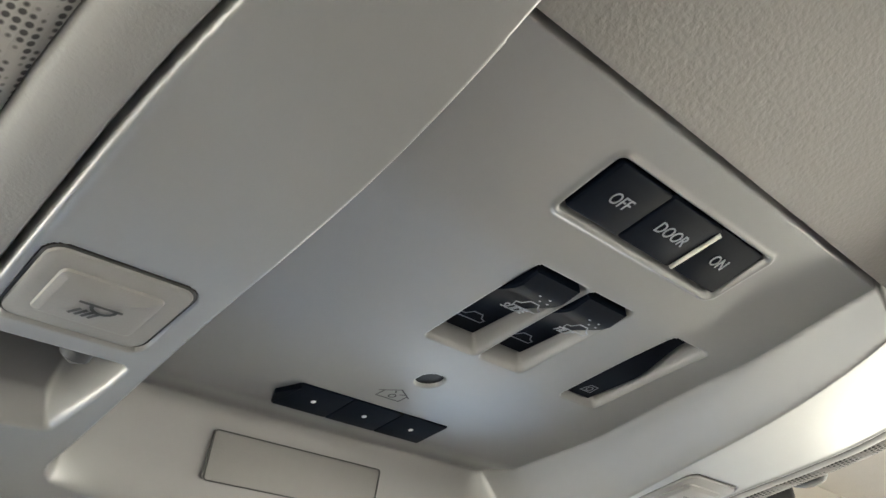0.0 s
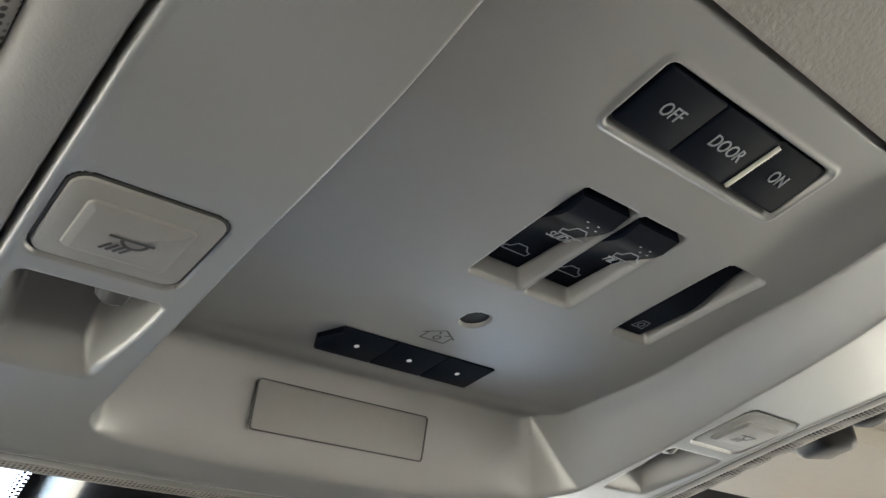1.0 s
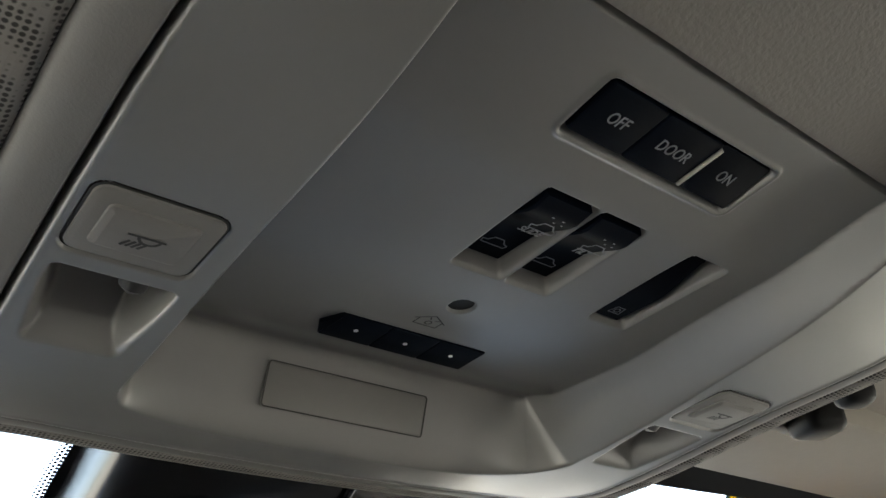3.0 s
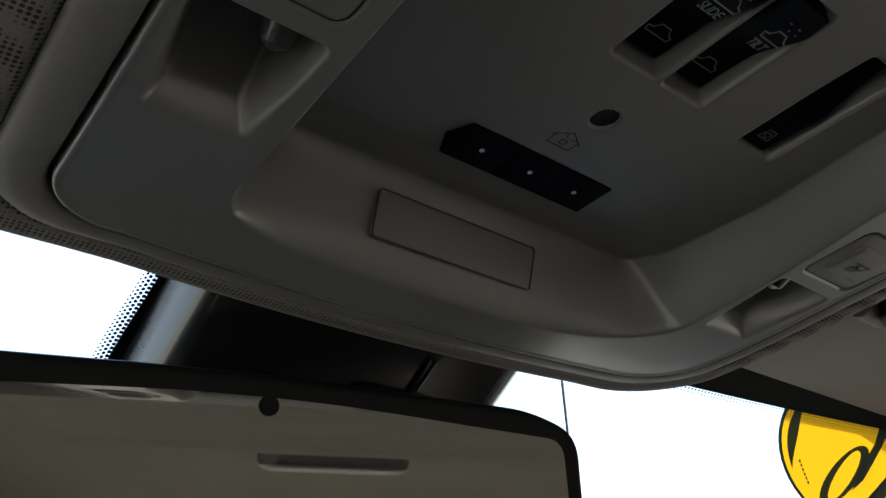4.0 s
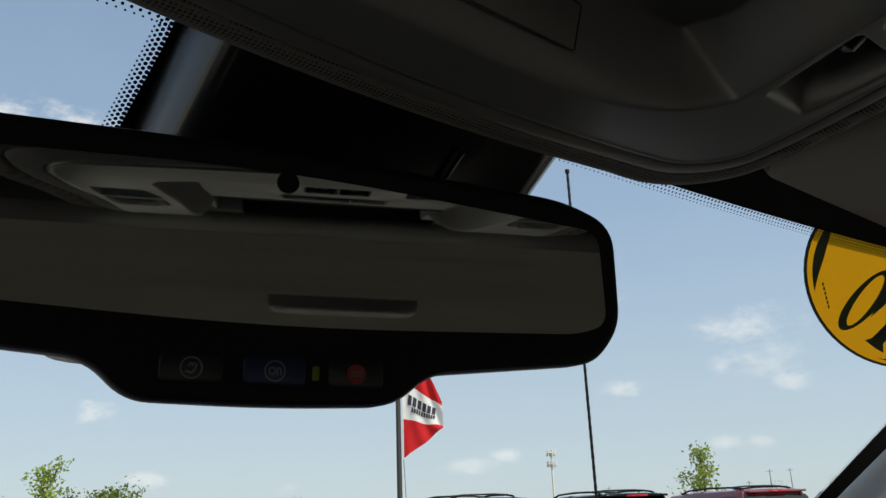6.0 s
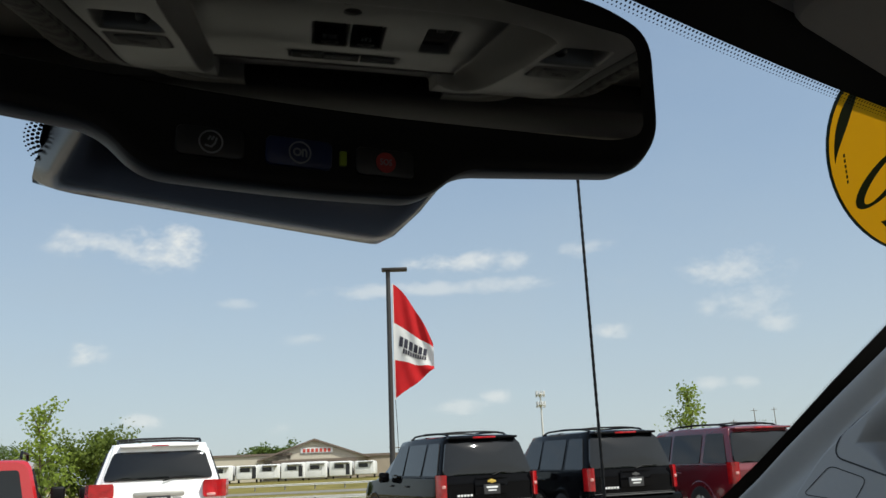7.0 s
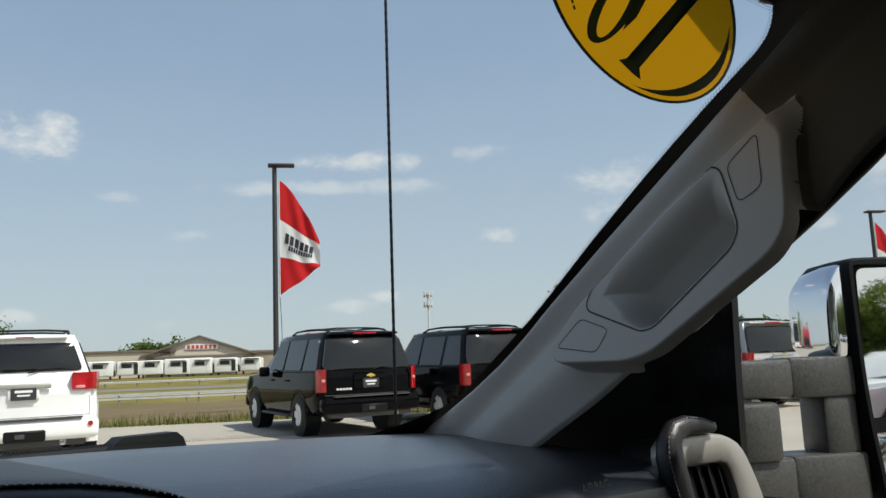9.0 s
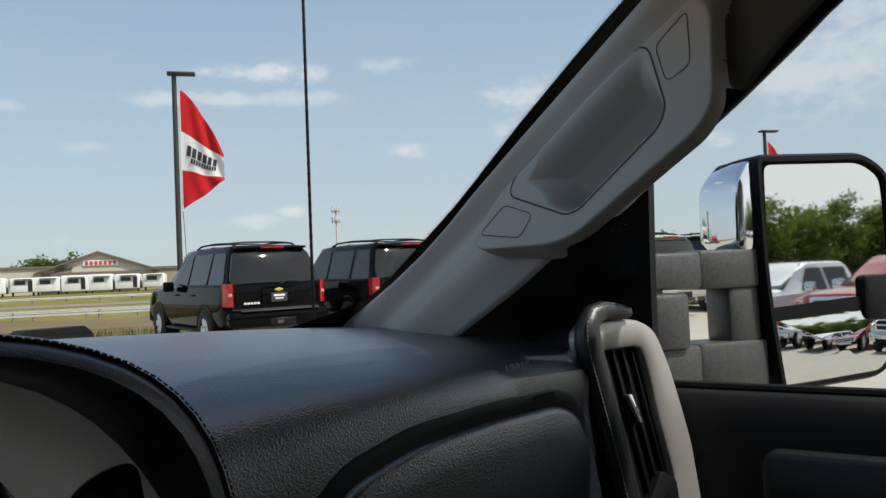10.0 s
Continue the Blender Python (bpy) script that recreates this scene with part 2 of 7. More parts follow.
def finish(bm, name, material, smooth=40):
    me = bpy.data.meshes.new(name)
    bmesh.ops.recalc_face_normals(bm, faces=bm.faces[:])
    bm.to_mesh(me)
    bm.free()
    me.materials.append(material)
    if smooth:
        me.polygons.foreach_set("use_smooth", [True] * len(me.polygons))
        me.set_sharp_from_angle(angle=radians(smooth))
    return me


def part(name, bm, material, parent=None, label="", smooth=40):
    ob = new(name, finish(bm, name, material, smooth))
    if parent is not None:
        ob.parent = parent
    if label:
        ob["label"] = label
    return ob


def thing(name, label, category, group="", kind="", m=None):
    ob = new(name)
    ob.empty_display_size = 0.05
    if m is not None:
        ob.matrix_world = m
    return tagged(ob, label, category, group, kind)


def box(c, s, bevel=0.0, segs=2, m=None, bm=None):
    bm = bm or bmesh.new()
    got = bmesh.ops.create_cube(bm, size=1.0)["verts"]
    for v in got:
        v.co = Vector((v.co.x * s[0], v.co.y * s[1], v.co.z * s[2]))
    if bevel:
        edges = list({e for v in got for e in v.link_edges})
        res = bmesh.ops.bevel(bm, geom=edges, offset=bevel, segments=segs, profile=0.5, affect="EDGES")
        got = list({v for f in res["faces"] for v in f.verts} | {v for v in got if v.is_valid})
    mm = Matrix.Translation(c) @ (m or Matrix())
    for v in got:
        v.co = mm @ v.co
    return bm


def loft(rings, closed=True, caps=True, bm=None, wrap=False):
    """A skin over rings of equal length."""
    bm = bm or bmesh.new()
    vs = [[bm.verts.new(p) for p in ring] for ring in rings]
    n = len(vs[0])
    pairs = list(zip(vs, vs[1:])) + ([(vs[-1], vs[0])] if wrap else [])
    for a, b in pairs:
        for i in range(n if closed else n - 1):
            j = (i + 1) % n
            bm.faces.new((a[i], a[j], b[j], b[i]))
    if caps and closed and not wrap:
        bm.faces.new(vs[0][::-1])
        bm.faces.new(vs[-1])
    return bm


def tube(points, r, n=10, bm=None, caps=True):
    """A round bar along points; r may be one radius or one for each point."""
    pts = [Vector(p) for p in points]
    rs = r if isinstance(r, (list, tuple)) else [r] * len(pts)
    rings, ref = [], None
    for i, p in enumerate(pts):
        d = (pts[min(i + 1, len(pts) - 1)] - pts[max(i - 1, 0)]).normalized()
        if ref is None:
            ref = d.orthogonal().normalized()
        ref = (ref - d * ref.dot(d)).normalized()
        side = d.cross(ref)
        rings.append([p + (ref * math.cos(a) + side * math.sin(a)) * rs[i] for a in (2 * math.pi * k / n for k in range(n))])
    return loft(rings, True, caps, bm)


def rounded(hx, hy, r, k=5, cx=0.0, cy=0.0):
    """A rectangle with round corners, anticlockwise."""
    pts = []
    for qx, qy, a0 in ((1, 1, 0), (-1, 1, 90), (-1, -1, 180), (1, -1, 270)):
        for i in range(k + 1):
            a = radians(a0 + 90 * i / k)
            pts.append((cx + qx * (hx - r) + r * math.cos(a), cy + qy * (hy - r) + r * math.sin(a)))
    return pts


def round_poly(pts, r, k=5):
    """A polygon with its corners rounded."""
    out, n = [], len(pts)
    for i in range(n):
        p0, p, p1 = Vector(pts[i - 1]), Vector(pts[i]), Vector(pts[(i + 1) % n])
        rr = r[i] if isinstance(r, (list, tuple)) else r
        a, b = (p0 - p), (p1 - p)
        q = min(rr, a.length * 0.45, b.length * 0.45)
        s, e = p + a.normalized() * q, p + b.normalized() * q
        for j in range(k + 1):
            t = j / k
            out.append(tuple(s * (1 - t) ** 2 + p * 2 * t * (1 - t) + e * t * t))
    return out


def inset(pts, d):
    """A closed outline moved inwards by d (anticlockwise outlines)."""
    out, n = [], len(pts)
    for i in range(n):
        p0, p, p1 = Vector(pts[i - 1]), Vector(pts[i]), Vector(pts[(i + 1) % n])
        t = (p1 - p0)
        if t.length < 1e-9:
            out.append(tuple(p))
            continue
        t.normalize()
        out.append((p.x - t.y * d, p.y + t.x * d))
    return out


def slab(outline, h0, h1, frame_m, bevel=0.0, bm=None):
    """A flat body with that outline (x, y in frame_m), between heights h0 and h1, its h1 rim bevelled."""
    rings = [[frame_m @ Vector((x, y, h0)) for x, y in outline]]
    if bevel:
        up = 1 if h1 > h0 else -1
        rings.append([frame_m @ Vector((x, y, h1 - up * bevel)) for x, y in outline])
        rings.append([frame_m @ Vector((x, y, h1 - up * bevel * 0.3)) for x, y in inset(outline, bevel * 0.3)])
        rings.append([frame_m @ Vector((x, y, h1)) for x, y in inset(outline, bevel)])
    else:
        rings.append([frame_m @ Vector((x, y, h1)) for x, y in outline])
    return loft(rings, True, True, bm)


def band(outer, inner, h0, h1, frame_m, bm=None):
    """A flat ring between two outlines of equal count."""
    n = len(outer)
    rings = [[frame_m @ Vector((x, y, h0)) for x, y in outer], [frame_m @ Vector((x, y, h1)) for x, y in outer],
             [frame_m @ Vector((x, y, h1)) for x, y in inner], [frame_m @ Vector((x, y, h0)) for x, y in inner]]
    return loft(rings, True, False, bm, wrap=True)


def sheet(f, us, vs, thick=None, bm=None):
    """A surface f(u, v) on a grid; thick: a vector that gives it a back."""
    bm = bm or bmesh.new()
    grid = [[bm.verts.new(f(u, v)) for v in vs] for u in us]
    faces = []
    for i in range(len(us) - 1):
        for j in range(len(vs) - 1):
            faces.append(bm.faces.new((grid[i][j], grid[i + 1][j], grid[i + 1][j + 1], grid[i][j + 1])))
    if thick is not None:
        t = Vector(thick)
        backs = [[bm.verts.new(v.co + t) for v in row] for row in grid]
        nu, nv = len(us), len(vs)
        for i in range(nu - 1):
            for j in range(nv - 1):
                bm.faces.new((backs[i][j], backs[i][j + 1], backs[i + 1][j + 1], backs[i + 1][j]))
        for i in range(nu - 1):
            for j, s in ((0, 1), (nv - 1, -1)):
                q = (grid[i][j], backs[i][j], backs[i + 1][j], grid[i + 1][j])
                bm.faces.new(q if s > 0 else q[::-1])
        for j in range(nv - 1):
            for i, s in ((0, -1), (nu - 1, 1)):
                q = (grid[i][j], backs[i][j], backs[i][j + 1], grid[i][j + 1])
                bm.faces.new(q if s > 0 else q[::-1])
    return bm


def span(a, b, n):
    return [a + (b - a) * i / (n - 1) for i in range(n)]


def smooth01(t):
    t = min(max(t, 0.0), 1.0)
    return t * t * (3 - 2 * t)


def frame_of(origin, x_axis, y_axis):
    """A local frame: x_axis, y_axis and their cross product, at origin."""
    x = Vector(x_axis).normalized()
    z = x.cross(Vector(y_axis)).normalized()
    y = z.cross(x)
    m = Matrix((x, y, z)).transposed().to_4x4()
    m.translation = origin
    return m


def letters(body, size, frame_m, name="lettering", material=None, parent=None, shear=0.0, squeeze=1.0, depth=0.0001):
    """Built-in lettering as a thin mesh, centred on the frame's origin."""
    cu = bpy.data.curves.new(name, "FONT")
    cu.body, cu.size, cu.align_x, cu.align_y, cu.shear, cu.extrude = body, size, "CENTER", "CENTER", shear, depth
    cu.resolution_u = 3
    tmp = new(name, cu)
    me = bpy.data.meshes.new_from_object(tmp.evaluated_get(bpy.context.evaluated_depsgraph_get()))
    bpy.data.objects.remove(tmp)
    bpy.data.curves.remove(cu)
    me.transform(frame_m @ Matrix.Diagonal((squeeze, 1, 1, 1)))
    me.name = name
    me.materials.clear()
    me.materials.append(material or MARK)
    ob = new(name, me)
    ob.parent = parent
    return ob


def strokes(lines, width, frame_m, h=0.0002, bm=None):
    """Printed lines: each a run of points in frame_m, as thin flat bars."""
    bm = bm or bmesh.new()
    for line in lines:
        for (x0, y0), (x1, y1) in zip(line, line[1:]):
            d = Vector((x1 - x0, y1 - y0))
            if d.length < 1e-7:
                continue
            d.normalize()
            n = Vector((-d.y, d.x)) * width / 2
            e = d * width * 0.3
            q = [Vector((x0, y0)) - e + n, Vector((x0, y0)) - e - n, Vector((x1, y1)) + e - n, Vector((x1, y1)) + e + n]
            vs = [bm.verts.new(frame_m @ Vector((p.x, p.y, h))) for p in q]
            bm.faces.new(vs)
    return bm


def arc(cx, cy, r, a0, a1, k=10):
    return [(cx + r * math.cos(radians(a)), cy + r * math.sin(radians(a))) for a in span(a0, a1, k)]


def disc(r, h0, h1, frame_m, n=20, bevel=0.0, cx=0.0, cy=0.0):
    return slab(arc(cx, cy, r, 0, 360 - 360 / n, n), h0, h1, frame_m, bevel)


# ================= the cab =================
# x to the passenger's side, y ahead, z up; the windscreen leans along y = WS - 1.6 z - 0.12 x^2


def ws(x, z, inward=0.0):
    return 3.358 - 1.6 * z - 0.12 * x * x - inward


HEAD_Z, COWL_Z = 1.881, 1.500

# ---- overhead console: one moulding, drawn as a depth field seen from below ----
CX = 0.003


def sd_box(x, y, cx, cy, hx, hy, r):
    qx, qy = abs(x - cx) - hx + r, abs(y - cy) - hy + r
    return math.hypot(max(qx, 0), max(qy, 0)) + min(max(qx, qy), 0.0) - r


def flange_z(x, y):
    """The lower face: it drops towards the windscreen and curls up to the ceiling at the rear."""
    return min(1.8439 - 0.013 * smooth01((y - 0.10) / 0.15) + 2.2 * max(0.0, 0.125 - y) ** 2, 1.8745)


def taper(y):
    """How far the console's sides draw in towards the rear."""
    return 2.0 * max(0.0, 0.105 - max(y, 0.0)) ** 2


def panel_z(x, y):
    return 1.8594 + 0.0033 * smooth01((0.170 - y) / 0.07) + 0.0055 * smooth01((0.105 - y) / 0.055) + 0.0042 * smooth01((y - 0.202) / 0.021)


def front_bow(x):
    """The front edge of the console bows ahead in the middle."""
    return 0.0065 * max(0.0, 1 - (x / 0.105) ** 2)


POCKETS = ((-0.0125, 0.1225, 0.0105, 0.0218, 0.0075, 0.0016), (0.0085, 0.1225, 0.0097, 0.0218, 0.0075, 0.0016),
           (0.0502, 0.1248, 0.0098, 0.0228, 0.008, 0.0016), (-0.0035, 0.0742, 0.0335, 0.0098, 0.0035, 0.0008),
           (-0.0018, 0.1958, 0.0312, 0.0085, 0.003, 0.0008))      # centre, half size, depth, soft edge
LENSES = ((-0.1115, 0.1466, -1), (0.1140, 0.1500, 1))


def console_z(x, y):
    zf, zp = flange_z(x, y), panel_z(x, y)
    # the sunk middle: an upright wall on the driver's side, slanting ones ahead and on the passenger's side, with round corners
    back = max(0.0, 0.17 - y)
    xr = 0.0945 - 0.19 * back * back / (back + 0.02)
    wr = 0.0035 + 0.0090 * smooth01((y - 0.03) / 0.13)
    yb = 0.2425 - 0.0135 * ((x + 0.005) / 0.085) ** 4
    tl, tr, tf = (x + 0.0891) / 0.0042, (xr - x) / wr, (yb - y) / max(yb - 0.2235, 0.004)
    r = 0.45
    out = math.hypot(max(0.0, r + 1 - tr), max(0.0, r + 1 - tf)) - r
    out2 = math.hypot(max(0.0, r + 1 - tl), max(0.0, r + 1 - tf)) - r
    t = min(max(1 - max(out, out2), 0.0), 1.0)
    lip = 0.8 * t + 0.2 * smooth01(t)
    front = smooth01((min(tl, tr) - tf + 0.6) / 1.2)
    lip = lip + (smooth01(t) - lip) * front
    z = zf + max(zp - zf, 0.0) * lip
    for px, py, s in LENSES:
        b = sd_box(x, y, px, py, 0.0160, 0.0140, 0.0040)   # the press-lens pocket
        z += 0.004 * smooth01(-b / 0.0006)
        q = sd_box(x, y, px - 0.0012 * s, py + 0.0380, 0.0163 - 0.003 * smooth01((y - 0.170) / 0.04), 0.0188, 0.003)
        depth = 0.0185 * smooth01(1.25 - (y - py - 0.0195) / 0.040)
        z += depth * smooth01(-q / 0.0060)
    # switch pockets
    if y > 0.05 and t > 0.5:
        for cx, cy, hx, hy, dep, soft in POCKETS:
            z += dep * smooth01(-sd_box(x, y, cx, cy, hx, hy, 0.002) / soft)
        q = math.hypot(x + 0.002, y - 0.1637) - 0.0047
        z += 0.006 * smooth01(-q / 0.0008)
        q = sd_box(x, y, *POCKETS[3][:4], 0.002)
        z -= 0.0007 * math.exp(-((q - 0.0008) / 0.0007) ** 2)
    edge = sd_box(x, y - front_bow(x), 0.002, 0.1215, 0.1332 - taper(y), 0.137, 0.022 if x < CX else 0.032)
    z += 0.010 * smooth01((edge + 0.0010) / 0.0012)
    z -= 0.0003 * math.exp(-((edge + 0.0019) / 0.0009) ** 2)
    if t > 0.02:
        z += 0.010 * smooth01((0.0530 - y) / 0.0010) * smooth01(t / 0.1)
    return z


console = thing("overhead_console", "grey plastic overhead console with map lamps and switches", "overhead console")
nx, ny = 510, 536
xs, ys = span(-0.1314, 0.1354, nx), span(-0.0158, 0.2650, ny)


verts = [(x, y, console_z(x, y)) for y in ys for x in xs]
quads = [(j * nx + i, j * nx + i + 1, (j + 1) * nx + i + 1, (j + 1) * nx + i) for j in range(ny - 1) for i in range(nx - 1)]
me = bpy.data.meshes.new("console_body")
me.from_pydata(verts, [], quads)
me.flip_normals()
me.polygons.foreach_set("use_smooth", [True] * len(me.polygons))
me.materials.append(TRIM_SMOOTH)
ob = new("console_body", me)
ob.parent = console


def down(x, y, z):
    """A frame on the ceiling, seen from below: its x to the passenger's side, its y to the rear, its z down."""
    return frame_of((x, y, z), (1, 0, 0), (0, -1, 0))


# press lenses of the map lamps, the bulbs and their symbols
LAMP_MARK = [[(0.75 * u_, 0.75 * v_) for u_, v_ in run] for run in [[(-0.0052, 0.0012), (0.0062, 0.0012)], arc(0.0015, 0.0012, 0.0034, 180, 360, 9)] + \
            [[(-0.0038 + k * 0.0018, -0.0022), (-0.0056 + k * 0.0018, -0.0052)] for k in range(4)]]
LAMP_GLASS = mat("grey_lamp_glass", (0.045, 0.047, 0.05), 0.32, vary=0.05, spec=0.6)
for px, py, s in LENSES:
    f = down(px, py, flange_z(px, py)) @ pose(0, 0, 0, -4.0, 0, 0)
    lens = part("lamp_lens", slab(rounded(0.0152, 0.0132, 0.0036), -0.004, 0.0004, f, 0.0007), TRIM, console, "square pale press lens of a map lamp")
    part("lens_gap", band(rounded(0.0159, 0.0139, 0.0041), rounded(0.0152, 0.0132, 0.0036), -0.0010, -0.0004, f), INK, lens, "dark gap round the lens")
    part("lens_rim", slab(rounded(0.0112, 0.0088, 0.0022), 0.0002, 0.0016, f, 0.0022), TRIM, lens)
    part("lamp_symbol", strokes(LAMP_MARK, 0.0008, f, 0.0018), INK, lens, "dark printed lamp symbol", smooth=0)
    bx_, zb_ = px - 0.0075 * s, flange_z(px, py + 0.03)
    bulb = tube([(bx_, py + 0.021, zb_ + 0.0120), (bx_, py + 0.0255, zb_ + 0.0082), (bx_, py + 0.0290, zb_ + 0.0054), (bx_, py + 0.0305, zb_ + 0.0046)], [0.0040, 0.0045, 0.0036, 0.0012], 16)
    part("lamp_bulb", bulb, LAMP_GLASS, console, "small clear reading lamp bulb")

# OFF / DOOR / ON
for k, (word, x0, x1) in enumerate((("OFF", -0.0356, -0.0159), ("DOOR", -0.0154, 0.0064), ("ON", 0.0074, 0.0286))):
    f = down((x0 + x1) / 2, 0.0738, panel_z(0, 0.0738) + 0.0004) @ pose(0, 0, 0, -7 - 5 * (k == 2), 0, 0)
    key = part("dome_switch", slab(rounded((x1 - x0) / 2, 0.0086, 0.0008), -0.004, 0.0012 if k < 2 else 0.0004, f, 0.0006), BUTTON, console, "charcoal dome-lamp button")
    letters(word, 0.0052, f @ Matrix.Translation((0, 0, 0.0014 if k < 2 else 0.0006)), material=FAINT, parent=key, squeeze=0.78)
f = down(0.0069, 0.0742, panel_z(0, 0.0742) + 0.0002) @ pose(0, 0, 0, -7, 0, 0)
part("switch_divider", slab(rounded(0.0004, 0.0078, 0.0003), -0.003, 0.0016, f, 0.0002), SILVER, console, "bright thin divider between buttons")

# SLIDE and TILT rockers of the sunroof
CAR = [[(-0.0048, -0.0010), (-0.0030, -0.0008), (-0.0016, 0.0012), (0.0018, 0.0012), (0.0032, -0.0006), (0.0048, -0.0012), (0.0044, -0.0026), (-0.0044, -0.0026), (-0.0048, -0.0010)]]
for word, cx in (("SLIDE", -0.0127), ("TILT", 0.0083)):
    f = down(cx, 0.1225, panel_z(0, 0.12) + 0.0045)
    n = 14
    prof = [(-0.0195 + 0.039 * i / n) for i in range(n + 1)]
    rings = []
    for x in (-0.0088, -0.0082, 0.0082, 0.0088):
        edge = 0.0006 if abs(x) > 0.0085 else 0.0
        rings.append([f @ Vector((x, v, 0.0002 - edge + 0.0058 * smooth01((v + 0.004) / 0.02) * (1 - 0.25 * smooth01((v - 0.012) / 0.008)))) for v in prof] +
                     [f @ Vector((x, v, -0.003)) for v in prof[::-1]])
    rocker = part("sunroof_rocker", loft(rings), BUTTON, console, "charcoal sunroof rocker switch")
    top = f @ Matrix.Translation((0, 0.0085, 0.0062))
    low = f @ Matrix.Translation((0, -0.0105, 0.0006))
    letters(word, 0.0046, top @ Matrix.Translation((0, -0.0052, -0.0014)) @ pose(0, 0, 0, 14, 0, 0), material=FAINT, parent=rocker, squeeze=0.74)
    part("rocker_symbol", strokes(CAR + [[(-0.002, 0.0046), (-0.0014, 0.0046)], [(0.002, 0.0046), (0.0026, 0.0046)], [(0.0, 0.0028), (0.0005, 0.0028)], [(0.003, 0.0028), (0.0035, 0.0028)]], 0.00045, top @ Matrix.Translation((0, 0.001, 0.0002))), FAINT, rocker, "printed outline of a car", smooth=0)
    part("rocker_symbol", strokes(CAR, 0.0004, low), FAINT, rocker, "printed outline of a car", smooth=0)

# parking-aid rocker, lone, to the side
f = down(0.0502, 0.1248, panel_z(0, 0.1248) + 0.0048)
prof = span(-0.0215, 0.0215, 15)
rings = []
for x in (-0.0092, -0.0086, 0.0052, 0.0058):
    edge = 0.0006 if x in (-0.0092, 0.0058) else 0.0
    rings.append([f @ Vector((x, v, 0.0040 - edge - 0.0052 * smooth01((v + 0.004) / 0.024))) for v in prof] + [f @ Vector((x, v, -0.003)) for v in prof[::-1]])
rocker = part("window_rocker", loft(rings), BUTTON, console, "charcoal rear-window rocker switch")
part("rocker_symbol", strokes([[(-0.0026, -0.002), (-0.0018, 0.002), (0.0018, 0.002), (0.0026, -0.002), (-0.0026, -0.002)], arc(0.0, -0.0002, 0.0012, 0, 360, 9)], 0.0004, f @ Matrix.Translation((-0.0015, -0.0155, 0.0043))), FAINT, rocker, "printed window symbol", smooth=0)

# three remote buttons in one strip, the house symbol and the microphone hole
for k in range(3):
    x = -0.0222 + 0.0206 * k
    f = down(x, 0.1958, panel_z(0, 0.1958) + 0.0002) @ pose(0, 0, 0, -3, 0, 0)
    key = part("remote_button", slab(rounded(0.0102, 0.0081, 0.0006), -0.003, 0.0010, f, 0.0005), BUTTON, console, "blue-black remote button with a white dot")
    part("button_dot", disc(0.00085, 0.0009, 0.0012, f, 14), MARK, key, "white dot")
f = down(-0.0330, 0.1958, panel_z(0, 0.1958)) @ pose(0, 0, 0, 4, 0, 0)
part("strip_end", slab(round_poly([(-0.0035, 0.0), (0.0006, -0.0082), (0.0006, 0.0082)], 0.0006), -0.002, 0.0014, f, 0.0003), BUTTON, console)
f = down(-0.0045, 0.1772, panel_z(0, 0.1772) - 0.0001)
part("house_symbol", strokes([[(-0.0048, -0.0035), (-0.0048, 0.0006)], [(-0.0062, 0.0), (-0.0003, 0.0040), (0.0058, 0.0)], [(0.0045, 0.0006), (0.0045, -0.0035), (-0.0048, -0.0035)],
                              arc(0, -0.0012, 0.0012, 0, 360, 10), [(-0.0006, 0.0012), (-0.0014, 0.0024)], [(0.0016, 0.0008), (0.003, 0.0014)]], 0.0005, f), INK, console, "engraved house symbol", smooth=0)
part("microphone", disc(0.0046, -0.006, -0.0012, down(-0.002, 0.1637, panel_z(0, 0.1637)), 20), BLACK, console, "black round microphone grille")

# outline of the blank cover on the sloping front wall
fw = frame_of((-0.0020, 0.2318, 1.8490), (1, 0.012, 0), (0, -0.33, 1.0))


# ---- trim ring and cloth roll round the console ----


def ring_path(off, k=10):
    """The outline of the console moved outwards by off, open to the rear."""
    hx, yf, r = 0.1332 + off, 0.2585 + off, 0.032 + 0.35 * off
    hl, rl = hx + 0.5 * max(off - 0.003, 0.0), 0.022 + 0.35 * off
    yr, rr = -0.0155 - off, 0.026 + 0.35 * off
    pts = [(-0.09, yr)] + [(-hl + rr - rr * math.sin(radians(a)), yr + rr - rr * math.cos(radians(a))) for a in span(0, 90, 6)] + [(-hl, y) for y in span(yr + rr, yf - rl, 16)][1:]
    pts += [(-hl + rl - rl * math.cos(radians(a)), yf - rl + rl * math.sin(radians(a))) for a in span(0, 90, k)][1:]
    pts += [(x, yf) for x in span(-hl + rl, hx - r, 17)][1:-1]
    pts += [(hx - r + r * math.sin(radians(a)), yf - r + r * math.cos(radians(a))) for a in span(0, 90, k)]
    pts += [(hx, y) for y in span(yf - r, yr + rr, 16)][1:] + [(hx - rr + rr * math.cos(radians(a)), yr + rr - rr * math.sin(radians(a))) for a in span(0, 90, 6)][1:] + [(0.09, yr)]
    return [(0.002 + x - taper(y) * max(-1, min(1, x / 0.12)), y + (front_bow(x) if y > 0.2 else 0.0)) for x, y in pts]


def ring_skin(profile):
    rings = [[(x, y, flange_z(x, y) + dz) for x, y in ring_path(off)] for off, dz in profile]
    return loft(rings, False, False)


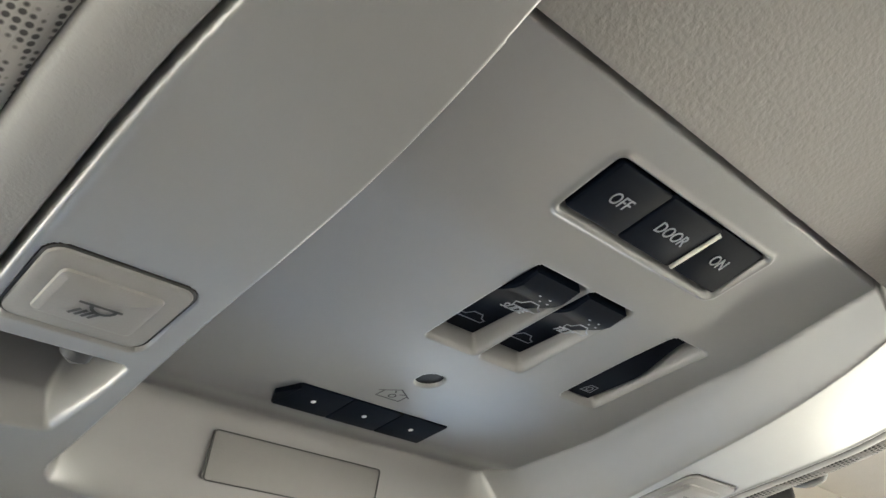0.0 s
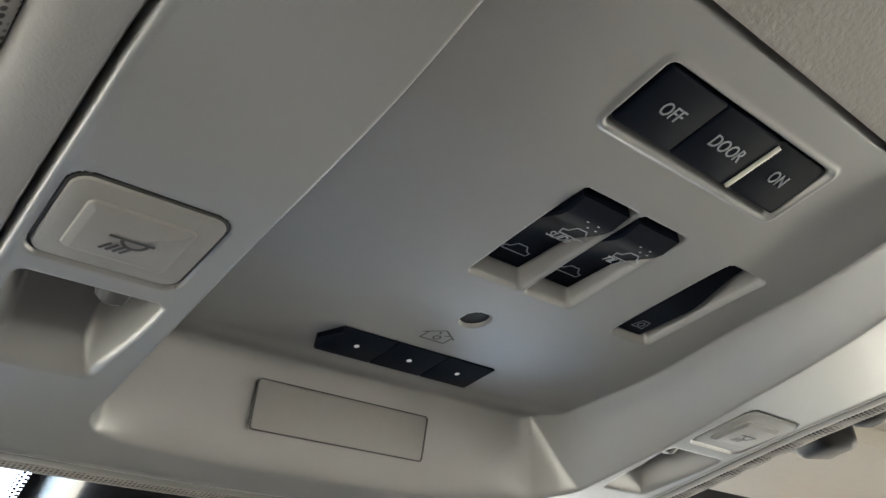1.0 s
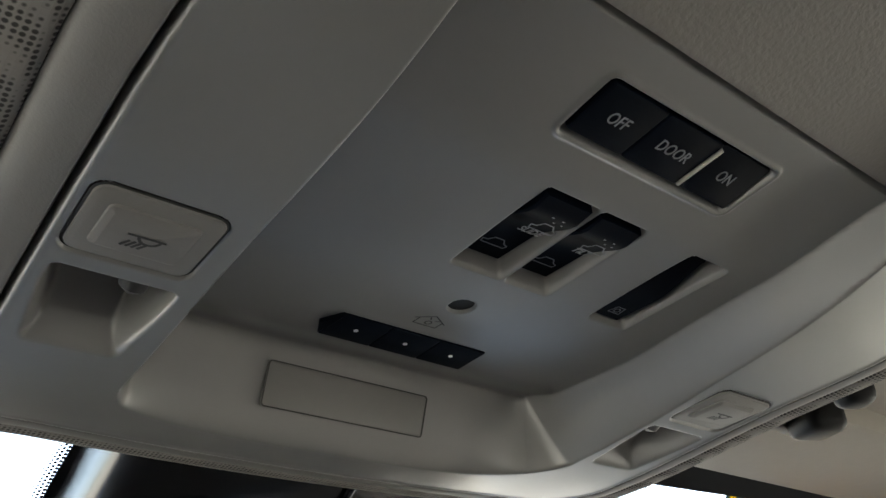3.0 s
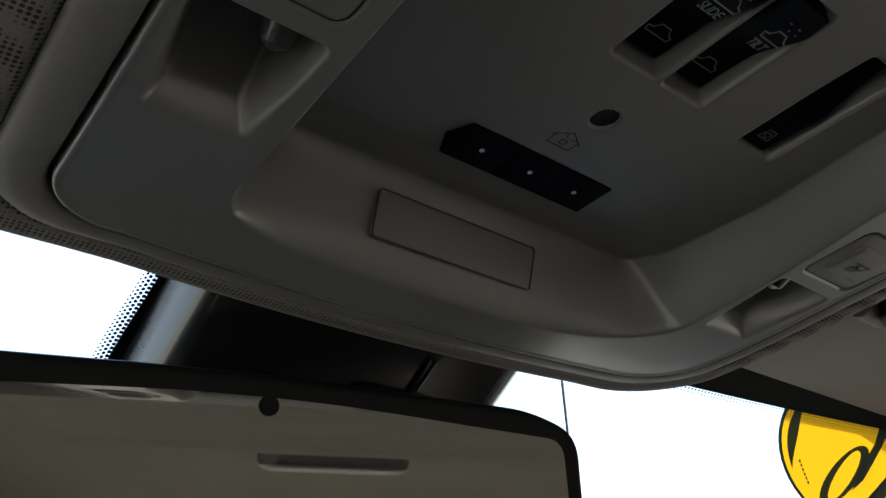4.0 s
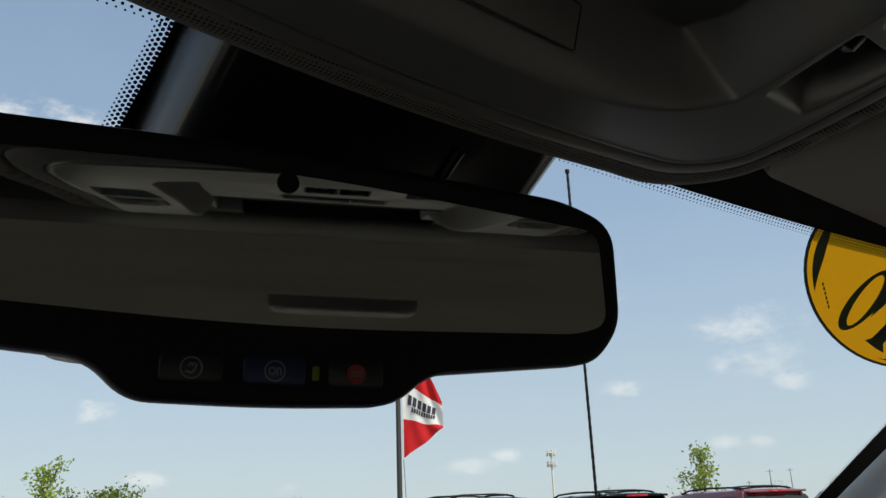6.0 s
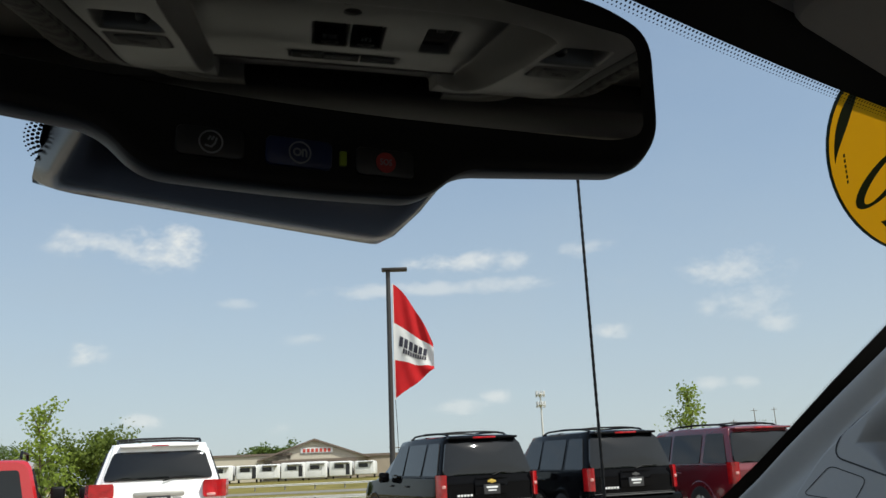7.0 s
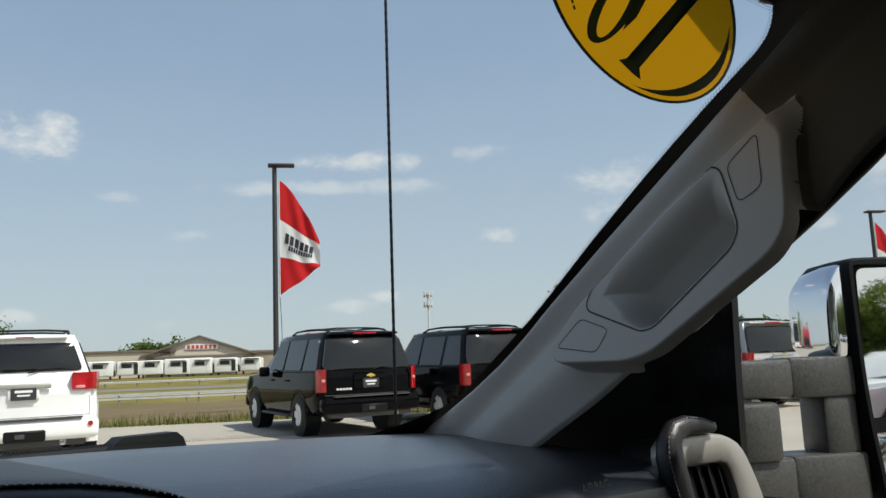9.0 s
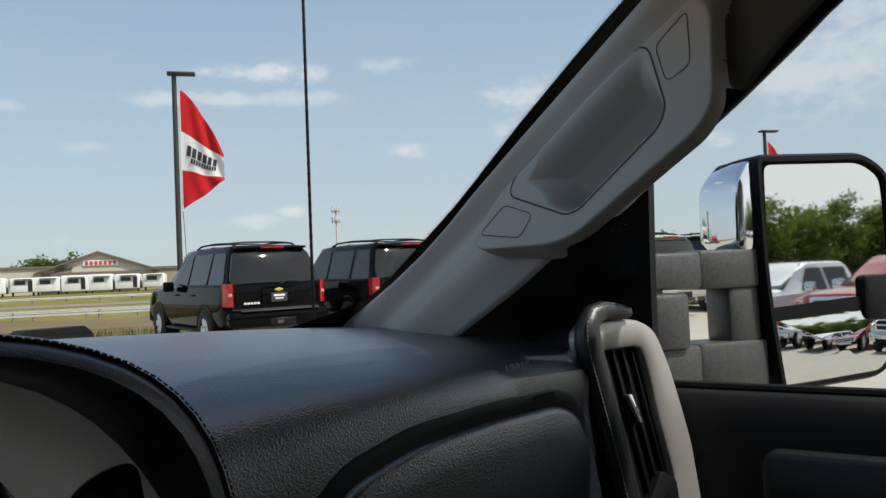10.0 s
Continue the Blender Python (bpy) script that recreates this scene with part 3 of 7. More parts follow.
surround = thing("console_surround", "grey trim ring and cloth-covered pod round the overhead console", "ceiling trim")
part("trim_ring", ring_skin([(0.0006, 0.012), (0.0006, 0.0012), (0.0012, 0.0003), (0.0025, 0.0), (0.006, 0.0002), (0.0088, 0.0010), (0.0102, 0.003), (0.0106, 0.006)]), TRIM, surround, "grey plastic trim ring")
part("cloth_roll", ring_skin([(0.0098, 0.006), (0.0105, 0.0030), (0.0122, 0.0017), (0.0160, 0.0013), (0.0205, 0.0020), (0.0245, 0.0046), (0.0272, 0.0088), (0.0292, 0.016), (0.0307, 0.030), (0.034, 0.052)]), CLOTH, surround, "perforated grey cloth roll")

# blank cover in the sloping front wall: a thin incised line
lines = rounded(0.0350, 0.0078, 0.0010, 3)
part("blank_cover", slab(lines, -0.003, 0.0009, fw, 0.0002), TRIM, console, "flush blank cover plate")
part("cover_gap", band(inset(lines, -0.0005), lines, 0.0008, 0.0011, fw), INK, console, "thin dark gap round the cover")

# rear bin door behind the switches, and the dark gap before the sunroof
ceiling_bin = thing("ceiling_bin", "grained grey plastic bin door on the ceiling", "ceiling trim")
part("bin_door", sheet(lambda u, v: Vector((CX + u, v, 1.8676 + 0.35 * max(0.0, 0.0500 - v) + 0.010 * smooth01((v - 0.0506) / 0.0008))),
                       span(-0.0915, 0.088, 60), [-0.012, 0.0, 0.01, 0.02, 0.03, 0.04, 0.046, 0.049, 0.0502, 0.0506, 0.0510, 0.0514]), BIN, ceiling_bin)

part("bin_gap", sheet(lambda u, k: Vector((CX + u, 0.0498 + 0.0045 * k, 1.8730)), span(-0.083, 0.088, 4), (0, 1)), BLACK, ceiling_bin, "dark gap along the bin door")

# ---- roof lining ----


def edge_y(x):
    return ws(x, 1.896) - 0.003


def roof_z(x, y):
    e = edge_y(x) - y
    z = 1.8972 + 0.0088 * smooth01(e / 0.16) + 0.006 * smooth01(e / 0.7)
    z -= 0.16 * smooth01((-1.15 - y) / 0.55)
    return z


vs_ = [0.0, 0.004, 0.01, 0.02, 0.05, 0.09, 0.14, 0.2, 0.3, 0.45, 0.6, 0.8, 1.0, 1.15, 1.25, 1.35, 1.45, 1.55, 1.65, 1.75, 1.9]
headliner = part("ceiling", sheet(lambda u, v: Vector((u, edge_y(u) - v, roof_z(u, edge_y(u) - v))), span(-0.705, 0.705, 45), vs_, (0, 0, 0.03)), HEADLINER)
tagged(headliner, "woven light grey cab headliner", "ceiling", kind="structure")

shade = thing("sunroof_shade", "grey cloth sunroof shade drawn shut in the ceiling", "sunroof shade")
part("shade_panel", sheet(lambda u, v: Vector((u, v, 1.893 - 0.004 * math.exp(-((v + 0.3) / 0.01) ** 2) - 0.003 * math.exp(-((v + 0.5) / 0.012) ** 2) - 0.006 * smooth01((-0.57 - v) / 0.05))), span(-0.36, 0.36, 25), span(-0.66, -0.110, 50), (0, 0, 0.006)), HEADLINER, shade)
# solid black bar: the darkness of the open recess is put into its colour
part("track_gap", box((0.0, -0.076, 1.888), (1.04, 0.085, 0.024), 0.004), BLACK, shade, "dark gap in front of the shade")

dome = thing("rear_dome_lamp", "grey rear dome lamp on the cab headliner", "ceiling lamp")
f = down(0.03, -0.80, roof_z(0.03, -0.80) - 0.012)
part("lamp_base", slab(rounded(0.125, 0.060, 0.036), -0.016, 0.024, f, 0.012), mat("dark_grey_lamp_plastic", (0.05, 0.049, 0.045), 0.5, vary=0.05), dome)
for s in (-1, 1):
    part("lamp_window", slab(rounded(0.028, 0.012, 0.004), 0.018, 0.0235, f @ Matrix.Translation((s * 0.05, -0.016, 0)), 0.002), SILVER, dome, "small clear lamp lens")

# sun visors, folded up, with their clips
for s in (-1, 1):
    visor = thing("sun_visor", "grey cloth sun visor folded up against the headliner", "sun visor", "sun visors")
    m = frame_of((s * 0.478, 0.255, 1.9005), (1, 0.0, 0), (0, -1, 0.03))
    part("visor_board", slab(rounded(0.205, 0.053, 0.022), -0.004, 0.013, m, 0.006), HEADLINER, visor)
    part("visor_clip", box((s * 0.262, 0.187, 1.8745), (0.024, 0.026, 0.018), 0.006, 3, pose(0, 0, 0, 0, 0, -s * 25)), BLACK, visor, "black plastic visor clip")
    part("visor_catch", box((s * 0.238, 0.153, 1.8745), (0.018, 0.018, 0.016), 0.006, 3, pose(0, 0, 0, 0, 0, -s * 25)), BLACK, visor, "black plastic catch")
    part("visor_pin", tube([(s * 0.243, 0.204, 1.877), (s * 0.270, 0.206, 1.878)], 0.0055, 12), TRIM, visor, "grey visor pin")

# ---- windscreen ----
windscreen = thing("window_1", "raked windscreen with a black dotted border", "windscreen", kind="structure")


def glass_half(z):
    """Half width of the visible glass at that height."""
    corner = 0.033 * min(max(0.0, (1.560 - z) / 0.029), 2.0) ** 2
    return 0.815 + 0.008 * smooth01((1.73 - z) / 0.1) - 0.02 * smooth01((z - 1.50) / 0.12) - 0.10 * smooth01((z - 1.56) / 0.34) - corner - 0.034 * min(max(0.0, (z - 1.853) / 0.028), 1.2) ** 2.5


g = part("pane", sheet(lambda u, z: Vector((u * (0.90 - 0.16 * (z - 1.42) / 0.5), ws(u * (0.90 - 0.16 * (z - 1.42) / 0.5), z), z)), span(-1, 1, 41), span(1.44, 1.92, 17)), GLASS, windscreen, "clear glass pane")
g.visible_shadow = False


def on_glass(x, z, inward=0.003):
    return Vector((x, ws(x, z, inward), z))


# black ceramic border: header, sides and the field round the camera housing
part("ceramic_header", sheet(lambda x, z: on_glass(x, z), span(-0.72, 0.72, 41), [HEAD_Z, 1.889, 1.90, 1.92]), FRIT, windscreen, "black ceramic band")
for s in (-1, 1):
    part("ceramic_side", sheet(lambda z, k: on_glass(s * (glass_half(z) - 0.006 + k), z), span(1.50, 1.565, 14) + span(1.57, 1.85, 12) + span(1.854, 1.886, 12) + [1.905], [0.0, 0.03, 0.10, 0.22]), FRIT, windscreen, "black ceramic band")
PATCH_X = 0.0350


def patch_half(z):
    """Half width of the black patch round the camera housing: wider below, with round lower corners."""
    return 0.0930 + 0.0040 * smooth01((1.880 - z) / 0.035) - 0.018 * max(0.0, (1.797 - z) / 0.012) ** 2


part("ceramic_patch", sheet(lambda u, z: on_glass(PATCH_X + u * patch_half(z), z), span(-1, 1, 9), span(1.786, 1.885, 24)), FRIT, windscreen, "black ceramic patch")


def dots(centres, name):
    bm = bmesh.new()
    for x, z, r in centres:
        vs = [bm.verts.new(on_glass(x + r * math.cos(a), z + 0.55 * r * math.sin(a), 0.0032)) for a in (math.pi / 3 * k for k in range(6))]
        bm.faces.new(vs)
    return tagged(part(name, bm, FRIT, windscreen, "rows of black dots", smooth=0), kind="stuff")


rows_ = [(0.0012, 0.0009), (0.0034, 0.0007), (0.0052, 0.0005)]
cs = []
for k, (d, r) in enumerate(rows_):
    for i in range(-205, 206):
        cs.append(((i + 0.5 * (k % 2)) * 0.0033, HEAD_Z - d * 0.62, r))
dots(cs, "border_dots")
cs = []
for k, (d, r) in enumerate(rows_):
    for i in range(190):
        z = 1.50 + (i + 0.5 * (k % 2)) * 0.0020
        for s in (-1, 1):
            cs.append((s * (glass_half(z) - 0.006 - d), z, r))
dots(cs, "border_dots")
cs = []
for k, (d, r) in enumerate(((0.0008, 0.0010), (0.0028, 0.0009), (0.0046, 0.0007), (0.0061, 0.0005))):
    for i in range(82):
        z = 1.786 + (i + 0.5 * (k % 2)) * 0.0012
        for s in (-1, 1):
            if s < 0 or z > 1.83:
                cs.append((PATCH_X + s * (patch_half(z) + d), z, r))
dots(cs, "border_dots")
cs = []
for k, (d, r) in enumerate(rows_):
    for i in range(-10, 235):
        x = (i + 0.5 * (k % 2)) * 0.0034
        cs.append((x, 1.5335 - 0.036 * x * x + 0.7 * d, r))
dots(cs, "border_dots")

# oval year sticker on the glass, read from outside
sticker = thing("windscreen_sticker", "oval yellow and dark blue number sticker on the windscreen", "sticker")
YELLOW = mat("yellow_vinyl", (0.62, 0.33, 0.005), 0.5, vary=0.05, scale=20)
NAVY = mat("dark_blue_vinyl", (0.018, 0.045, 0.085), 0.5, vary=0.05, scale=20)


def add_shine(m, rgb, amount):
    """Lets daylight through a thin film."""
    t = m.node_tree
    p, o = t.nodes["Principled BSDF"], t.nodes["Material Output"]
    tr, mix = t.nodes.new("ShaderNodeBsdfTranslucent"), t.nodes.new("ShaderNodeMixShader")
    tr.inputs["Color"].default_value = (*rgb, 1)
    mix.inputs["Fac"].default_value = amount
    t.links.new(p.outputs[0], mix.inputs[1])
    t.links.new(tr.outputs[0], mix.inputs[2])
    t.links.new(mix.outputs[0], o.inputs["Surface"])


add_shine(YELLOW, (0.56, 0.27, 0.004), 0.6)
add_shine(NAVY, (0.02, 0.05, 0.07), 0.5)
SX, SZ, SA, SB, ST = 0.5375, 1.8612, 0.1620, 0.0560, -20.5


def st_pt(u, v, inward):
    """A point of the sticker: u, v in metres along its long and short axis on the glass."""
    c, s_ = math.cos(radians(ST)), math.sin(radians(ST))
    x, w = SX + u * c - v * s_, (u * s_ + v * c) / 1.887
    return on_glass(x, SZ + w, inward)


def st_disc(a, b, inward, hole=None, n=56):
    bm = bmesh.new()
    ring = [bm.verts.new(st_pt(a * math.cos(t), b * math.sin(t), inward)) for t in (2 * math.pi * k / n for k in range(n))]
    if hole:
        inner = [bm.verts.new(st_pt(hole[0] * math.cos(t), hole[1] * math.sin(t), inward)) for t in (2 * math.pi * k / n for k in range(n))]
        for k in range(n):
            bm.faces.new((ring[k], ring[(k + 1) % n], inner[(k + 1) % n], inner[k]))
    else:
        mids = [[bm.verts.new(st_pt(a * f_ * math.cos(t), b * f_ * math.sin(t), inward)) for t in (2 * math.pi * k / n for k in range(n))] for f_ in (0.75, 0.5, 0.25)]
        loops = [ring, *mids]
        for p, q in zip(loops, loops[1:]):
            for k in range(n):
                bm.faces.new((p[k], p[(k + 1) % n], q[(k + 1) % n], q[k]))
        bm.faces.new(loops[-1])
    return bm


part("film", st_disc(SA, SB, 0.0012), YELLOW, sticker, "yellow vinyl oval")
part("rim", st_disc(SA + 0.002, SB + 0.001, 0.0016, (SA - 0.003, SB - 0.0014)), NAVY, sticker, "dark blue outline")


def st_poly(pts, name):
    bm = bmesh.new()
    bm.faces.new([bm.verts.new(st_pt(u, v, 0.0020)) for u, v in pts])
    bmesh.ops.triangulate(bm, faces=bm.faces[:])
    part(name, bm, NAVY, sticker, "dark blue figure", smooth=0)


def crescent(a0, a1, fat):
    o = [(0.93 * SA * math.cos(radians(a)), 0.93 * SB * math.sin(radians(a))) for a in span(a0, a1, 18)]
    i = [((0.93 - fat * math.sin(math.pi * k / 17)) * SA * math.cos(radians(a)), (0.93 - fat * math.sin(math.pi * k / 17)) * SB * math.sin(radians(a))) for k, a in enumerate(span(a0, a1, 18))]
    return o + i[::-1][1:-1]


st_poly(crescent(182, 238, 0.10), "crescent")
st_poly(crescent(303, 414, 0.11), "crescent")


# the figure one and the figure six, turned over as seen from inside
st_poly([(-0.0071, 0.0311), (0.0057, 0.0402), (0.030, 0.0387), (0.0235, 0.0325), (0.0655, -0.0320), (0.0814, -0.0367), (0.0668, -0.0387), (0.039, -0.0406), (0.0433, -0.0351), (0.0550, -0.0325), (0.012, 0.0310)], "figure")


def tilted(a, half_long, half_wide):
    c, s_ = math.cos(radians(-43.8)), math.sin(radians(-43.8))
    u, v = half_long * math.cos(a), half_wide * math.sin(a)
    return (-0.0200 + u * c - v * s_, -0.0208 + u * s_ + v * c)


bm = bmesh.new()
turns = [2 * math.pi * k / 28 for k in range(28)]
o_ = [bm.verts.new(st_pt(*tilted(a, 0.0345, 0.0195), 0.0020)) for a in turns]
i_ = [bm.verts.new(st_pt(*tilted(a, 0.0290, 0.0105), 0.0020)) for a in turns]
for k in range(28):
    bm.faces.new((o_[k], o_[(k + 1) % 28], i_[(k + 1) % 28], i_[k]))
part("figure", bm, NAVY, sticker, "dark blue figure", smooth=0)
st_poly([(-0.0224, 0.0022), (-0.0321, 0.0131), (-0.0480, 0.0230), (-0.0370, 0.0300), (-0.0194, 0.0143), (-0.0062, 0.0007), (0.0062, -0.0125), (0.0098, -0.0260), (0.0005, -0.0180)], "figure")
for k in range(6):
    u_, v_ = -0.0654 + 0.0354 * (k / 5 - 0.5), -0.0398 - 0.0074 * (k / 5 - 0.5)
    st_poly([(u_ - 0.0024, v_ + 0.0012), (u_ + 0.0022, v_ + 0.0003), (u_ + 0.0024, v_ - 0.0012), (u_ - 0.0022, v_ - 0.0003)], "small_print")

# ---- camera housing behind the mirror ----
housing = thing("camera_housing", "black plastic camera and mirror-mount housing on the windscreen", "camera housing")


def house_ring(z, half, drop, wide=0.010):
    """A section of the housing: steep polished flanks, a round shoulder and a flat face."""
    y = ws(PATCH_X, z)
    ring = []
    prof = [(0.0, 0.0), (0.25, 0.45), (0.5, 0.75), (0.8, 0.88), (1.3, 0.96), (2.2, 1.0)]     # inwards by wide, down by drop
    for s_, run in ((-1, prof), (1, prof[::-1])):
        for inw, k in run:
            d = drop * k
            ring.append((PATCH_X + s_ * (half - wide * inw), y - 0.002 - d, z + 0.001 - 0.62 * d))
    return ring


HOUSING = mat("satin_black_housing", (0.012, 0.012, 0.013), 0.22, vary=0.1, scale=12, bump=0.04, bump_scale=1200, spec=0.6)
part("housing_shell", loft([house_ring(1.905, 0.089, 0.034), house_ring(1.880, 0.0905, 0.036), house_ring(1.850, 0.0920, 0.036), house_ring(1.818, 0.0950, 0.034), house_ring(1.800, 0.0950, 0.030), house_ring(1.789, 0.0945, 0.024), house_ring(1.7835, 0.0935, 0.016), house_ring(1.7820, 0.0925, 0.004)]), HOUSING, housing)
part("cover_seam", tube([(0.062, ws(0.06, z) - 0.0375, z - 0.023) for z in span(1.842, 1.872, 6)], 0.0022, 8), HOUSING, housing, "curved joint of the cover")
part("mirror_arm", tube([(0.02, 0.395, 1.826), (0.008, 0.372, 1.818), (-0.008, 0.352, 1.806)], [0.017, 0.013, 0.012], 16), BLACK, housing, "black mirror arm")
part("arm_cover", box((0.055, 0.360, 1.848), (0.05, 0.018, 0.05), 0.008, 3, pose(0, 0, 0, -30, 0, 0)), BLACK, housing)

# ---- inside mirror ----
inside_mirror = thing("rear_view_mirror", "black frameless rear-view mirror with three buttons below the glass", "mirror")
MN = Vector((-0.2622, -0.9614, -0.0834))
MU = Vector((math.cos(radians(-15.258)), math.sin(radians(-15.258)), 0))
MC = Vector((-0.025, 0.327, 1.80)) - 0.00585 * MN
mm_ = frame_of(MC, MU, MN.cross(MU))
MCU = 0.0012
shell = round_poly([(MCU - 0.139, 0.018), (MCU - 0.115, 0.0238), (MCU, 0.0262), (MCU + 0.118, 0.0215), (MCU + 0.1415, 0.013), (MCU + 0.1425, -0.030), (MCU + 0.130, -0.0455), (MCU + 0.058, -0.0525), (MCU + 0.044, -0.0642),
                    (MCU, -0.0655), (MCU - 0.045, -0.0642), (MCU - 0.058, -0.0515), (MCU - 0.128, -0.0455), (MCU - 0.142, -0.030)][::-1], [0.012, 0.04, 0.06, 0.03, 0.016, 0.02, 0.016, 0.008, 0.008, 0.02, 0.008, 0.008, 0.016, 0.02][::-1], 6)
if sum(a[0] * b[1] - b[0] * a[1] for a, b in zip(shell, shell[1:] + shell[:1])) < 0:
    shell = shell[::-1]
rings = [[mm_ @ Vector((u, v, h)) for u, v in inset(shell, d)] for d, h in ((0.030, -0.030), (0.020, -0.028), (0.008, -0.020), (0.002, -0.010), (0.0, -0.003), (0.0, 0.006), (0.0008, 0.0078), (0.0025, 0.0085), (0.0045, 0.0082))]
part("mirror_shell", loft(rings, True, True), BLACK, inside_mirror, "black plastic mirror shell")
gl = round_poly([(MCU - 0.134, 0.0105), (MCU, 0.0172), (MCU + 0.1325, 0.0088), (MCU + 0.1345, -0.030), (MCU + 0.12, -0.0345), (MCU, -0.0395), (MCU - 0.12, -0.0345), (MCU - 0.134, -0.030)][::-1], [0.008, 0.05, 0.008, 0.008, 0.02, 0.05, 0.02, 0.008][::-1], 6)
if sum(a[0] * b[1] - b[0] * a[1] for a, b in zip(gl, gl[1:] + gl[:1])) < 0:
    gl = gl[::-1]
part("mirror_glass", slab(gl, 0.0080, 0.0092, mm_, 0.0), DIM_MIRROR, inside_mirror, "dark auto-dimming mirror glass", smooth=0)
part("light_sensor", disc(0.0040, 0.0090, 0.0097, mm_ @ Matrix.Translation((0.0035, 0.0125, 0)), 20), BLACK, inside_mirror, "round black light sensor")
KEY_BLACK = mat("black_key", (0.012, 0.012, 0.014), 0.35, vary=0.05)
BLUE_KEY = mat("navy_key", (0.006, 0.014, 0.06), 0.35, vary=0.05)
RED = mat("red_print", (0.26, 0.02, 0.02), 0.5, vary=0.05)
LIME = mat("green_indicator", (0.16, 0.22, 0.01), 0.4, vary=0.05)
for u, half, kind in ((-0.0250, 0.010, "wave"), (0.0019, 0.0105, "on"), (0.0302, 0.010, "sos")):
    kf = mm_ @ Matrix.Translation((u, -0.0538, 0.0084))
    key = part("mirror_button", slab(rounded(half, 0.0046, 0.002), -0.002, 0.0010, kf, 0.0006), BLUE_KEY if kind == "on" else KEY_BLACK, inside_mirror, "small dark mirror button")
    tf = kf @ Matrix.Translation((0, 0, 0.0012))
    if kind == "sos":
        part("button_mark", disc(0.0034, 0, 0.0002, tf, 20), RED, key, "red round mark")
        letters("SOS", 0.0030, tf @ Matrix.Translation((0, 0, 0.0003)), material=FAINT, parent=key, squeeze=0.8)
    else:
        part("button_mark", band(arc(0, 0, 0.0036, 0, 345, 24), arc(0, 0, 0.0031, 0, 345, 24), 0, 0.0002, tf), FAINT, key, "white round mark")
        if kind == "wave":
            part("button_glyph", strokes([[(-0.0016, -0.0012), (0.0002, -0.0016), (0.0012, -0.0004), (0.0016, 0.0012)], [(-0.0008, 0.0006), (-0.0002, 0.0016)], [(0.0002, 0.0006), (0.0008, 0.0016)]], 0.0006, tf), FAINT, key, "white wave symbol", smooth=0)
        else:
            part("button_glyph", strokes([arc(-0.0009, 0, 0.0011, 0, 360, 12), [(0.0008, -0.0012), (0.0008, 0.0010)], [(0.0008, 0.0008), (0.0016, 0.0010), (0.0020, 0.0002), (0.0020, -0.0012)]], 0.0006, tf), FAINT, key, "white round symbol", smooth=0)
part("status_light", slab(rounded(0.0011, 0.0024, 0.0004), 0.0, 0.0012, mm_ @ Matrix.Translation((0.0160, -0.0540, 0.0084)), 0.0003), LIME, inside_mirror, "green status light")

# ---- windscreen pillars with the passenger's grab handle ----


def poly_sd(pts, x, y):
    """Signed distance of arrays x, y to a polygon (negative inside)."""
    d = np.full(x.shape, 1e9)
    inside = np.zeros(x.shape, bool)
    n = len(pts)
    for i in range(n):
        ax, ay = pts[i]
        bx, by = pts[(i + 1) % n]
        ex, ey = bx - ax, by - ay
        t = np.clip(((x - ax) * ex + (y - ay) * ey) / (ex * ex + ey * ey + 1e-12), 0, 1)
        d = np.minimum(d, np.hypot(x - ax - t * ex, y - ay - t * ey))
        crosses = (ay > y) != (by > y)
        xi = ax + (y - ay) * ex / (ey if abs(ey) > 1e-12 else 1e-12)
        inside ^= crosses & (x < xi)
    return np.where(inside, -d, d)


def np_smooth(t):
    t = np.clip(t, 0, 1)
    return t * t * (3 - 2 * t)


PA, PB, PN = Vector((-0.1978, -0.8317, 0.5188)), Vector((-0.3067, -0.4501, -0.8386)), Vector((0.931, -0.325, -0.166))
PC = Vector((0.680, 0.442, 1.661))


